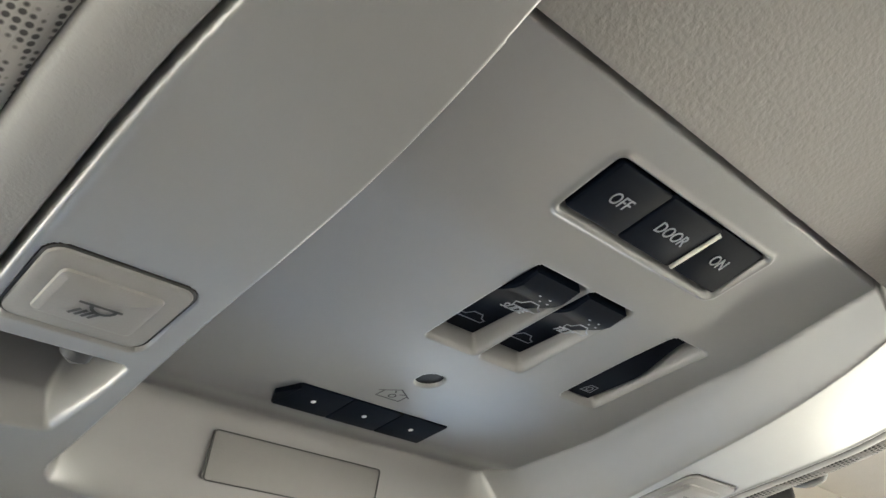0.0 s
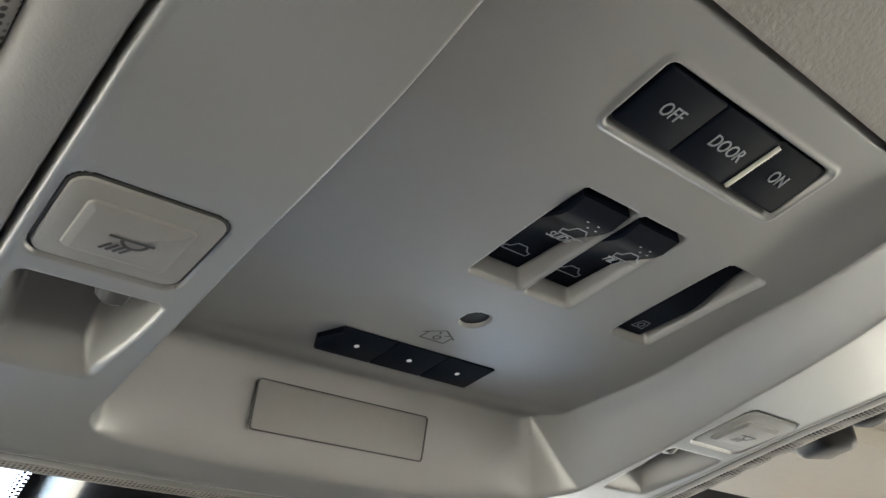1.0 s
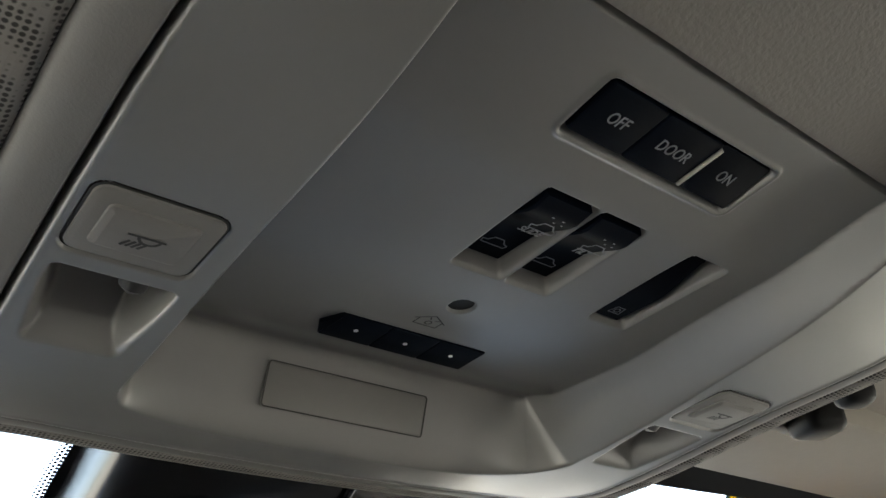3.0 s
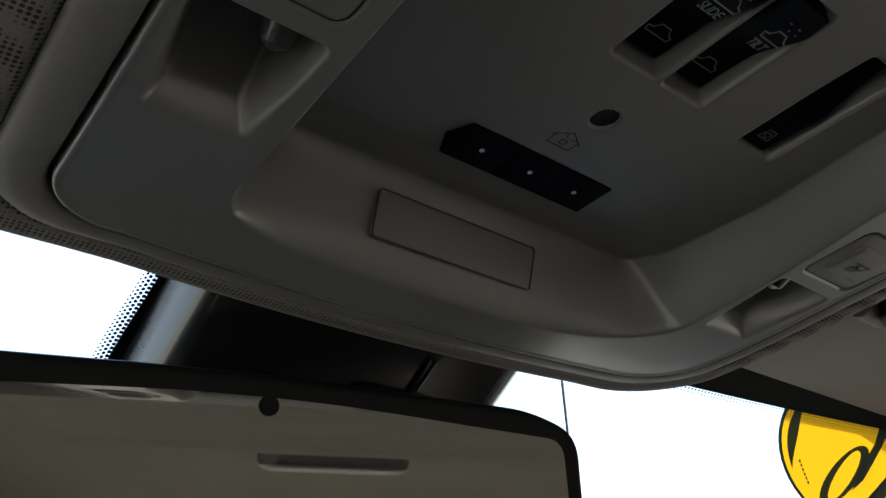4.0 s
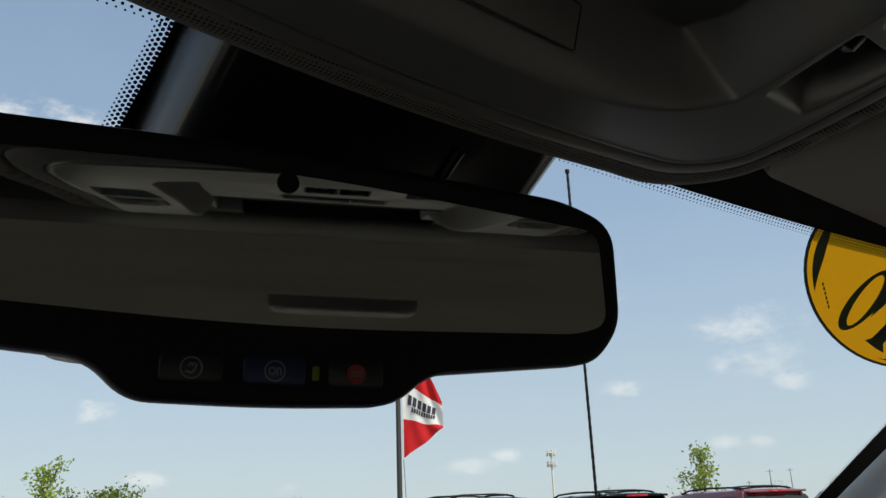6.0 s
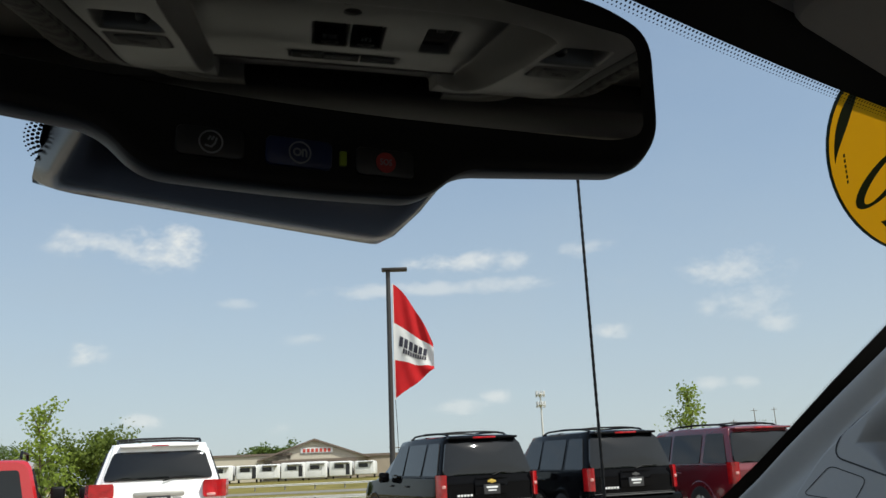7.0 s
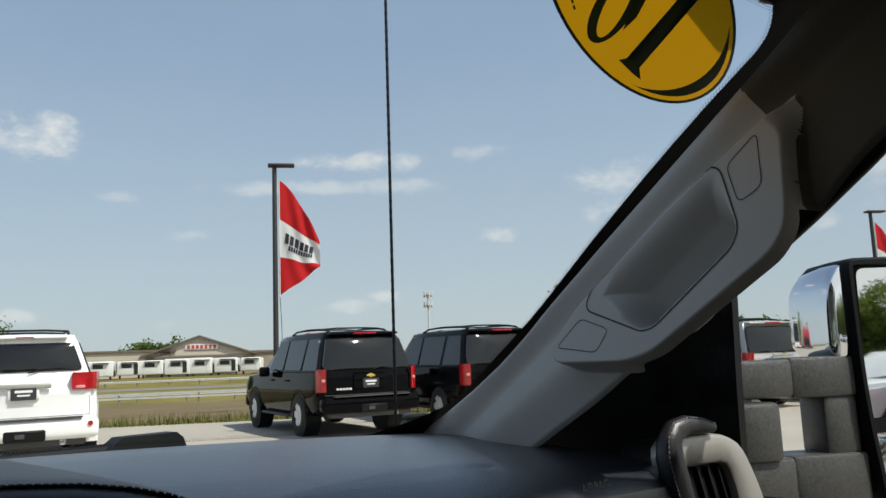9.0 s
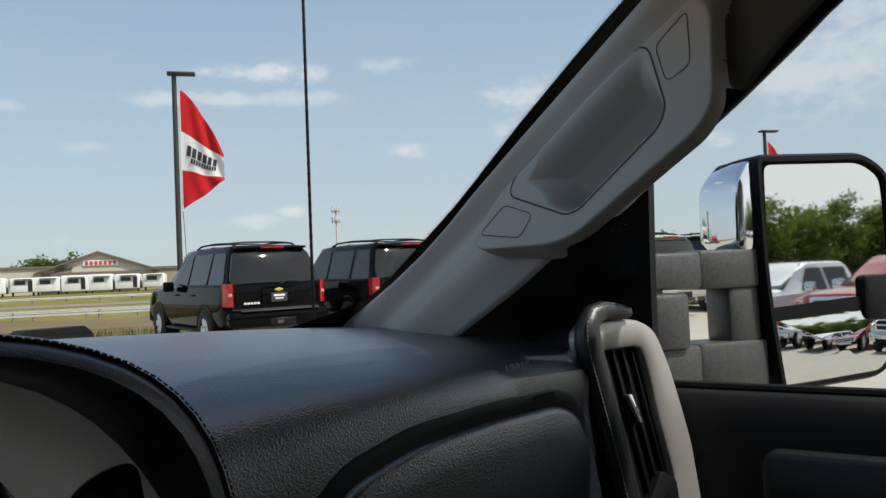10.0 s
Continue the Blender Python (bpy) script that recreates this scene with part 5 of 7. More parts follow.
PAINT = mat("dark_car_paint", (0.035, 0.037, 0.042), 0.3, metal=0.3, vary=0.05, coat=0.8)
part("roof_skin", sheet(lambda x, v: roof_pt(x, -1.72 + v * (2.034 - 0.12 * x * x)), span(-0.86, 0.86, 15), span(0, 1, 18), (0, 0, -0.008)), PAINT, shell)
for s in (-1, 1):
    part("side_skin", box((s * 1.020, -0.55, 1.07), (0.05, 2.4, 0.66), 0.02), PAINT, shell)
    part("rear_pillar", box((s * 0.93, -1.42, 1.62), (0.06, 0.5, 0.44), 0.02, 2, pose(0, 0, 0, 0, -s * 8, 0)), PILLAR, shell)
part("back_wall", box((0, -1.70, 1.05), (1.9, 0.06, 0.62), 0.02), PAINT, shell)
part("back_header", box((0, -1.66, 1.83), (1.8, 0.06, 0.16), 0.02), PILLAR, shell)
for s in (-1, 1):
    part("back_post", box((s * 0.78, -1.69, 1.56), (0.26, 0.05, 0.42), 0.02), PILLAR, shell)
part("floor_pan", box((0, -0.4, 0.74), (1.9, 2.6, 0.06), 0.02), BLACK, shell)
part("fire_wall", box((0, 0.74, 1.10), (1.8, 0.05, 0.72), 0.01), BLACK, shell)
gl_ = part("rear_pane", sheet(lambda x, z: Vector((x, -1.69, z)), span(-0.66, 0.66, 3), span(1.36, 1.77, 3)), BACK_GLASS, shell, "clear rear glass")
gl_.visible_shadow = False

# bonnet, cowl, wiper, aerial
bonnet = thing("bonnet", "dark painted truck bonnet beyond the windscreen", "bonnet")
part("bonnet_skin", sheet(lambda x, y: Vector((x, y, 1.455 + 0.028 * (1 - (x / 0.95) ** 2) - 0.05 * ((y - 1.12) / 1.2) ** 2 + 0.012 * smooth01((0.42 - abs(x)) / 0.05) - 0.10 * smooth01((abs(x) - 0.78) / 0.2))), span(-0.98, 0.98, 41), span(1.14, 2.35, 18), (0, 0, -0.02)), PAINT, bonnet)
part("cowl", sheet(lambda x, k: Vector((x, ws(x, 1.49) + (0.0, 0.03, 0.10, 0.24)[k], (1.488, 1.482, 1.462, 1.455)[k] + 0.01 * (1 - x * x))), span(-0.93, 0.93, 21), range(4), (0, 0, -0.015)), BLACK, bonnet, "black plastic cowl")
wiper = thing("windscreen_wiper", "black windscreen wiper at the foot of the glass", "wiper")
part("wiper_cap", loft([[Vector((0.470 + x, 0.972 + y, z - 0.0065)) for x, y, z in sec] for sec in ([(-0.062, -0.010, 1.508), (-0.062, 0.018, 1.508), (-0.062, 0.018, 1.513), (-0.062, -0.010, 1.513)], [(-0.030, -0.014, 1.506), (-0.030, 0.022, 1.506), (-0.030, 0.018, 1.537), (-0.030, -0.008, 1.537)], [(0.040, -0.014, 1.506), (0.040, 0.022, 1.506), (0.036, 0.018, 1.538), (0.036, -0.008, 1.538)], [(0.052, -0.012, 1.506), (0.052, 0.02, 1.506), (0.046, 0.016, 1.531), (0.046, -0.006, 1.531)])]), BLACK, wiper, "black wiper arm cap")
part("wiper_arm", tube([(0.45, 0.978, 1.518), (0.10, 0.968, 1.516), (-0.22, 0.965, 1.520)], 0.007, 8), BLACK, wiper, "black wiper arm")
part("wiper_blade", tube([(0.42, ws(0.42, 1.514) + 0.012, 1.516), (0.10, ws(0.1, 1.516) + 0.012, 1.519), (-0.24, ws(0.24, 1.516) + 0.012, 1.519)], 0.006, 8), BLACK, wiper, "black rubber blade")
aerial = thing("radio_aerial", "thin black spiral radio aerial on the front wing", "aerial")
mast = [(0.815 - 0.004 * t + 0.010 * (t - 0.5), 0.911, 1.40 + 0.85 * t) for t in span(0, 1, 12)]
part("mast", tube(mast, 0.0021, 8), BLACK, aerial, "thin black mast")
part("mast_tip", tube([mast[-1], (mast[-1][0], mast[-1][1], mast[-1][2] + 0.006)], 0.0036, 8), BLACK, aerial)
bm = bmesh.new()
for t in span(0.0, 1.0, 60):
    c = Vector(mast[0]).lerp(Vector(mast[-1]), t)
    tube([c, c + Vector((0, 0, 0.0045))], 0.0027, 6, bm)
tagged(part("mast_winding", bm, BLACK, aerial, "raised winding on the mast"), kind="stuff")
part("mast_foot", tube([(0.813, 0.911, 1.36), (0.813, 0.911, 1.415)], [0.014, 0.007], 14), BLACK, aerial)
wing = part("front_wing", box((0.89, 1.55, 1.20), (0.18, 1.3, 0.40), 0.05, 3), PAINT)
tagged(wing, "dark painted front wing of the truck", "car wing")

# ---- passenger's tow mirror ----
tow = thing("tow_mirror", "black and chrome extending tow mirror on the passenger door", "wing mirror")
# local x outboard, y up, z to the rear and the driver
OM = frame_of((1.228, 0.406, 1.712), (0.819, -0.574, 0), (0.0049, 0.007, 1)) @ Matrix.Diagonal((1.2, 1.2, 1.2, 1))
head = round_poly([(-0.026, 0.008), (0.140, 0.012), (0.178, -0.012), (0.184, -0.12), (0.165, -0.265), (-0.008, -0.274), (-0.024, -0.15)], [0.014, 0.05, 0.03, 0.1, 0.04, 0.012, 0.1], 6)
area = sum(a[0] * b[1] - b[0] * a[1] for a, b in zip(head, head[1:] + head[:1]))
head = head if area > 0 else head[::-1]
def oring(pts, h):
    return [OM @ Vector((x, y, h)) for x, y in pts]
part("mirror_head", loft([oring(inset(head, 0.03), -0.11), oring(inset(head, 0.012), -0.095), oring(inset(head, 0.002), -0.07), oring(head, -0.03), oring(head, 0.004), oring(inset(head, 0.003), 0.009), oring(inset(head, 0.008), 0.009), oring(inset(head, 0.011), 0.0)], True, True), BLACK, tow, "black mirror head")
up_ = round_poly([(-0.010, -0.004), (0.135, -0.001), (0.166, -0.020), (0.170, -0.100), (0.168, -0.168), (-0.014, -0.176)], [0.010, 0.045, 0.03, 0.05, 0.006, 0.006], 5)
lo_ = round_poly([(-0.013, -0.188), (0.166, -0.180), (0.158, -0.245), (0.14, -0.257), (-0.006, -0.266)], [0.006, 0.006, 0.03, 0.02, 0.008], 5)
part("main_glass", slab(up_[::-1], 0.0, 0.0035, OM), MIRROR, tow, "flat main mirror glass", smooth=0)
mx_, my_ = sum(x for x, y in lo_) / len(lo_), sum(y for x, y in lo_) / len(lo_)
domed = []
for t in (1.0, 0.9, 0.8, 0.7, 0.6, 0.5, 0.4, 0.3, 0.2, 0.1, 0.04):
    domed.append([OM @ Vector((mx_ + (x - mx_) * t, my_ + (y - my_) * t, 0.010 - ((x - mx_) ** 2 + (y - my_) ** 2) * t * t / 2.1)) for x, y in lo_[::-1]])
part("wide_glass", loft(domed), MIRROR, tow, "lower domed wide-angle mirror glass", smooth=60)
part("glass_divider", slab(round_poly([(-0.014, -0.176), (0.12, -0.168), (0.12, -0.180), (-0.014, -0.188)], 0.002), 0.0, 0.006, OM, 0.002), BLACK, tow)
part("adjuster_pod", slab(rounded(0.030, 0.028, 0.008, 5, 0.152, -0.168), 0.0, 0.012, OM, 0.004), BLACK, tow, "rounded black pod")
cap = [(-0.022, 0.004), (-0.034, -0.001), (-0.046, -0.018), (-0.0495, -0.045), (-0.0500, -0.106), (-0.022, -0.110)]
bm = bmesh.new()
secs = []
for h, grow in ((-0.13, 0.80), (-0.11, 0.93), (-0.06, 1.0), (-0.020, 1.0), (-0.008, 0.98), (-0.002, 0.94), (0.000, 0.88), (0.0006, 0.5), (0.0008, 0.1)):
    secs.append([OM @ Vector((-0.026 + (x + 0.026) * grow, -0.052 + (y + 0.052) * grow, h * 0.6)) for x, y in even(round_poly(cap, 0.012, 4), 40)])
part("chrome_cap", loft(secs), CHROME, tow, "polished chrome cap")
def arm_bar(u0, u1, v0, v1, h0, h1, name, m_, label, b=0.004):
    c = OM @ Vector(((u0 + u1) / 2, (v0 + v1) / 2, (h0 + h1) / 2))
    return part(name, box(c, (1.2 * abs(u1 - u0), 1.2 * abs(v1 - v0), 1.2 * abs(h1 - h0)), b, 2, OM.to_quaternion().to_matrix().to_4x4()), m_, tow, label)
# weathered black plastic; its fine colour speckle stands in for sun sparkle
ARM = mat("weathered_black_arm_sun_flecks", (0.060, 0.058, 0.054), 0.40, vary=0.7, scale=320, bump=0.6, bump_scale=700, spec=0.8)
arm_bar(-0.200, -0.100, -0.146, -0.104, -0.055, 0.0, "upper_arm", ARM, "grained black upper arm", 0.006)
arm_bar(-0.1058, -0.022, -0.148, -0.102, -0.055, 0.001, "upper_arm", ARM, "grained black upper arm", 0.006)
arm_bar(-0.205, -0.106, -0.262, -0.211, -0.055, 0.0, "lower_arm", ARM, "grained black lower arm", 0.006)
arm_bar(-0.1115, -0.016, -0.264, -0.209, -0.055, 0.001, "lower_arm", ARM, "grained black lower arm", 0.006)
arm_bar(-0.066, -0.020, -0.214, -0.144, -0.05, -0.002, "arm_post", ARM, "black post between the arms", 0.009)
arm_bar(-0.176, -0.125, -0.214, -0.150, -0.05, 0.006, "pivot_block", ARM, "rounded black pivot block", 0.007)
arm_bar(-0.210, -0.150, -0.225, -0.140, -0.05, -0.006, "pivot_block", ARM, "rounded black pivot block", 0.007)

# ================= outside =================
E1, E2 = Vector((0.617, 0.787)), Vector((0.787, -0.617))    # away over the lot, and along it
LAND = [(-3000, -8.0), (-300, -2.0), (-80, -0.9), (-25, -0.35), (0, 0.0), (7, 0.16), (14, 0.325), (21.5, 0.376), (23, 0.34), (28, 0.22), (40, -0.05), (60, -0.5), (72, -0.70), (76, -0.60), (96, -0.40),
        (116, 0.15), (128, 1.22), (160, 1.40), (220, 1.4), (500, 2.0), (3000, 6.0)]


def land_z(q):
    for (a, za), (b, zb) in zip(LAND, LAND[1:]):
        if a <= q <= b:
            return za + (zb - za) * (q - a) / (b - a)
    return LAND[-1][1]


def gz(x, y):
    return land_z(E1.x * x + E1.y * y)


def at_qp(q, p, dz=0.0):
    return Vector((E1.x * q + E2.x * p, E1.y * q + E2.y * p, land_z(q) + dz))


def seen_at(az, d, dz=0.0):
    """A place on the ground at that azimuth and distance from the cab."""
    x, y = d * math.sin(radians(az)), d * math.cos(radians(az))
    return Vector((x, y, gz(x, y) + dz))


GRASS_M = mat("dry_summer_grass", (0.150, 0.140, 0.036), 0.95, vary=0.3, scale=0.25, bump=0.6, bump_scale=6, spec=0.1, second=(0.25, 0.205, 0.070))
DIRT = mat("brown_field", (0.150, 0.110, 0.062), 0.95, vary=0.25, scale=0.3, bump=0.5, bump_scale=5, spec=0.1, second=(0.20, 0.155, 0.085))
CONCRETE = mat("pale_concrete", (0.37, 0.335, 0.28), 0.85, vary=0.10, scale=0.6, bump=0.3, bump_scale=60, spec=0.25)
ASPHALT = mat("grey_road", (0.20, 0.19, 0.17), 0.9, vary=0.12, scale=0.4, bump=0.3, bump_scale=60, spec=0.2)
qs = [-3000, -600, -300, -150, -80, -40, -20, -8, 0, 7, 14, 18, 21.5, 23, 25.5, 28, 32, 36, 40, 46, 53, 60, 66, 72, 76, 84, 90, 96, 103, 110, 116, 122, 128, 140, 160, 190, 220, 300, 500, 1000, 3000]
ps = [-3000, -900, -300, -150, -90, -60, -40, -25, -15, -8, 0, 8, 15, 25, 40, 60, 90, 150, 300, 900, 3000]
ground = part("ground", sheet(lambda q, p: at_qp(q, p), qs, ps), GRASS_M)
tagged(ground, "dry yellow-green grass ground to the horizon", "ground", kind="structure")
lot = part("pavement", sheet(lambda q, p: at_qp(q, p, 0.012), [-70, -40, -20, -8, 0, 7, 14, 18, 21.4], [-70, -40, -20, -8, 0, 8, 20, 40, 70], (0, 0, -0.10)), CONCRETE)
tagged(lot, "pale concrete dealership lot", "pavement", kind="structure")
field = part("field", sheet(lambda q, p: at_qp(q, p, 0.02), [22.6, 23, 25.5, 28, 32, 36, 40, 46, 53, 60, 66, 70], [-250, -120, -60, -30, -10, 0, 10, 30, 60, 120, 250]), DIRT)
tagged(field, "bare brown field beyond the lot", "field", kind="structure")
road = part("road", sheet(lambda q, p: at_qp(q, p, 0.03), [104, 107, 110], [-600, -250, -100, -40, 0, 40, 100, 250, 600]), ASPHALT)
tagged(road, "grey two-lane highway between guard rails", "road", kind="structure")

# ---- grass tufts along the lot's edge ----
LEAFY = mat("weed_green", (0.085, 0.115, 0.022), 0.8, vary=0.3, scale=3.0, second=(0.18, 0.17, 0.05), spec=0.2)
rng = random.Random(5)
bm = bmesh.new()
for i in range(9000):
    p = rng.uniform(-26, 26)
    q = 21.5 + abs(rng.gauss(0, 1.1))
    c = at_qp(q, p, 0.0)
    a, hgt, lean = rng.uniform(0, math.pi), rng.uniform(0.06, 0.36) * math.exp(-(q - 21.5) * 0.12), rng.uniform(-0.08, 0.08)
    w = Vector((math.cos(a), math.sin(a), 0)) * rng.uniform(0.008, 0.02)
    tip = c + Vector((lean, rng.uniform(-0.08, 0.08), hgt))
    bm.faces.new([bm.verts.new(c - w), bm.verts.new(c + w), bm.verts.new(tip)])
tagged(part("grass", bm, LEAFY, None, smooth=0), "rough green weeds along the lot edge", "grass", kind="stuff")

# ---- guard rails ----
GALV = mat("galvanised_rail", (0.58, 0.58, 0.56), 0.5, metal=0.1, vary=0.12, scale=2.0)
POST = mat("grey_post", (0.24, 0.22, 0.19), 0.8, vary=0.15)
for q, n in ((74.0, 60), (115.8, 60)):
    rail = thing("guard_rail", "galvanised steel guard rail on posts beside the highway", "guard rail", "guard rails")
    for z0 in ((0.50,) if q < 80 else (0.5,)):
        prof = [(0, 0.0), (-0.06, 0.05), (0, 0.10), (0, 0.16), (-0.06, 0.21), (0, 0.27)]
        rings = [[at_qp(q + a, p, z0 + b) for a, b in prof] + [at_qp(q + 0.04 + a, p, z0 + b) for a, b in prof[::-1]] for p in span(-150, 150, 25)]
        part("rail_beam", loft(rings), GALV, rail, "corrugated steel beam")
    pm = None
    for k in range(n):
        p = -118 + 4.0 * k
        c = at_qp(q + 0.12, p, 0.35)
        if pm is None:
            pm = finish(box((0, 0, 0), (0.15, 0.15, 0.85), 0.01, 1), "rail_post", POST)
        ob = new("rail_post", pm)
        ob.location, ob.parent = c, rail
cable = thing("guard_rail", "low galvanised second rail of the highway barrier", "guard rail", "guard rails")
for z0 in (0.42, 0.75):
    part("rail_beam", loft([[at_qp(70.5 + a, p, z0 + b) for a, b in ((0, 0), (0.06, 0), (0.06, 0.14), (0, 0.14))] for p in span(-150, 150, 20)]), GALV, cable)
pm = finish(box((0, 0, 0), (0.12, 0.12, 1.0), 0.01, 1), "rail_post", POST)
for k in range(38):
    ob = new("rail_post", pm)
    ob.location, ob.parent = at_qp(70.6, -114 + 6.2 * k, 0.45), cable

# ---- trees ----
BARK = mat("grey_bark", (0.10, 0.075, 0.05), 0.9, vary=0.25, scale=6, bump=0.6, bump_scale=30)


def foliage(name, a, b):
    m = mat(name, a, 0.75, vary=0.25, scale=0.9, second=b, spec=0.25)
    add_shine(m, [min(1.0, c * 1.6) for c in b], 0.3)
    return m


LEAF_NEAR = foliage("young_leaf", (0.11, 0.17, 0.022), (0.26, 0.33, 0.05))
LEAF_FAR = foliage("dark_leaf", (0.045, 0.080, 0.018), (0.11, 0.155, 0.032))
LEAF_MID = foliage("wood_leaf", (0.055, 0.095, 0.016), (0.15, 0.19, 0.03))


def tree(name, base, height, crown_r, leaves, leaf, material, seed, label, slim=0.5, first=0.3):
    """A tapered trunk with limbs, and a ragged crown of many small leaves set along the twigs."""
    r = random.Random(seed)
    t = thing(name, label, "tree", m=Matrix.Translation(base))
    bm = bmesh.new()
    trunk = [Vector((0.02 * height * math.sin(3 * k + seed) * k, 0.02 * height * math.cos(2 * k + seed) * k, height * 0.96 * k)) for k in span(0, 1 if crown_r < 2 else 0.8, 8)]
    w = height * 0.014 + 0.02
    tube(trunk, [w * (1 - 0.9 * k) for k in span(0, 1, 8)], 8, bm)
    tips = []
    limbs = int(12 + crown_r * 5)
    for i in range(limbs):
        k = first + ((0.96 if crown_r < 2 else 0.84) - first) * (i + r.random()) / limbs
        s_ = Vector((0.02 * height * math.sin(3 * k + seed) * k, 0.02 * height * math.cos(2 * k + seed) * k, height * 0.96 * k))
        a = i * 2.4 + r.uniform(-0.5, 0.5)
        fall = (k - first) / (1 - first)
        reach = crown_r * (0.35 + 0.9 * math.sin(math.pi * min(1, 0.22 + 0.78 * fall)) ** 0.8) * (r.uniform(0.55, 1.1) if crown_r < 2 else r.uniform(0.7, 0.98))
        if crown_r < 1:
            reach = crown_r * (1.25 - 1.05 * fall) * r.uniform(0.55, 1.15)
        e = s_ + Vector((math.cos(a) * reach, math.sin(a) * reach, reach * r.uniform(slim * 0.4, slim * 1.5)))
        m_ = s_.lerp(e, 0.5) + Vector((0, 0, reach * 0.08))
        tube([s_, m_, e], [w * 0.32, w * 0.2, w * 0.06], 5, bm)
        tips += [s_.lerp(e, u) for u in (0.25, 0.4, 0.55, 0.7, 0.85, 1.0)] + [e + Vector((r.gauss(0, 1), r.gauss(0, 1), r.gauss(0, 1))) * reach * 0.16 for _ in range(3)]
    part("trunk", bm, BARK, t, "tapered grey trunk with limbs")
    verts, faces = [], []
    for i in range(leaves):
        c = r.choice(tips) + Vector((r.gauss(0, 1), r.gauss(0, 1), r.gauss(0, 0.8))) * crown_r * (0.13 if crown_r > 1 else 0.17)
        d = Vector((r.gauss(0, 1), r.gauss(0, 1), r.gauss(-0.3, 0.7))).normalized()
        n = d.orthogonal().normalized()
        n = (n * math.cos(r.uniform(0, 6.28)) + d.cross(n) * math.sin(r.uniform(0, 6.28))).normalized()
        l = leaf * r.uniform(0.6, 1.3)
        k = len(verts)
        verts += [tuple(c), tuple(c + d * l * 0.5 + n * l * 0.26), tuple(c + d * l), tuple(c + d * l * 0.5 - n * l * 0.26)]
        faces.append((k, k + 1, k + 2, k + 3))
    me = bpy.data.meshes.new("crown")
    me.from_pydata(verts, [], faces)
    me.materials.append(material)
    ob = new("crown", me)
    ob.parent = t
    return t


tree("young_tree", seen_at(14.2, 22.5), 3.25, 0.66, 1500, 0.115, LEAF_NEAR, 3, "slender young tree with yellow-green leaves at the lot edge", 1.5, 0.05)
tree("young_tree", seen_at(55.9, 26.5), 3.6, 0.70, 1600, 0.115, LEAF_NEAR, 9, "slender young tree with yellow-green leaves at the lot edge", 1.4, 0.2)
tree("tree", seen_at(17.2, 95), 6.6, 3.6, 9000, 0.42, LEAF_MID, 4, "round dark green tree beside the highway", 0.5, 0.12)
tree("tree", seen_at(28.5, 185), 6.4, 4.6, 9000, 0.75, LEAF_FAR, 12, "dark green tree behind the store", 0.3, 0.25)
for k, (az, d, h, r_) in enumerate(((51.6, 140, 4.4, 3.4), (68.6, 60, 3.5, 2.6), (65.0, 200, 7.5, 5.0), (12.6, 150, 6.5, 5.0), (20.5, 260, 7.5, 6.0), (38.5, 300, 6.5, 6.0), (60.0, 260, 8.0, 6.0), (74.0, 150, 7.0, 5.0))):
    tree("tree", seen_at(az, d), h, r_, 4200, 0.42, LEAF_FAR, 20 + k, "dark green tree far behind the lot", 0.4, 0.15)
# the wood behind the lot, as the wing mirror shows it
for k in range(13):
    tree("wood_tree", seen_at(186 - 2.2 * k, 74 + 5.0 * math.cos(7 * k), -0.1), 7.4 + 1.0 * math.sin(3 * k), 3.0, 9000, 0.34, LEAF_MID, 50 + k, "tall leafy tree in the wood behind the lot", 0.5, 0.06)

# the same wood goes on round the lot behind the cab
wood = [o for o in scene.objects if o.name.startswith("wood_tree")]
for k in range(22):
    az = 190 + 7.0 * k if k < 14 else 112 + 6.0 * (k - 14)
    copy_thing(wood[k % len(wood)], Matrix.Translation(seen_at(az, 82 + 8 * math.sin(4 * k), -0.1)) @ pose(0, 0, 0, 0, 0, 40 * k))

# ---- lamp poles with flags ----
BRONZE = mat("dark_bronze_pole", (0.045, 0.042, 0.04), 0.5, metal=0.3, vary=0.1, scale=3)
FLAG_RED = mat("red_flag_cloth", (0.56, 0.018, 0.022), 0.8, vary=0.1, scale=3, bump=0.2, bump_scale=120, spec=0.2)
FLAG_WHITE = mat("white_flag_cloth", (0.78, 0.78, 0.76), 0.8, vary=0.05, scale=3, bump=0.2, bump_scale=120, spec=0.2)
FLAG_INK = mat("navy_flag_print", (0.02, 0.02, 0.035), 0.8, vary=0.05)
for m_, c in ((FLAG_RED, (0.6, 0.02, 0.02)), (FLAG_WHITE, (0.8, 0.8, 0.78))):
    add_shine(m_, c, 0.3)


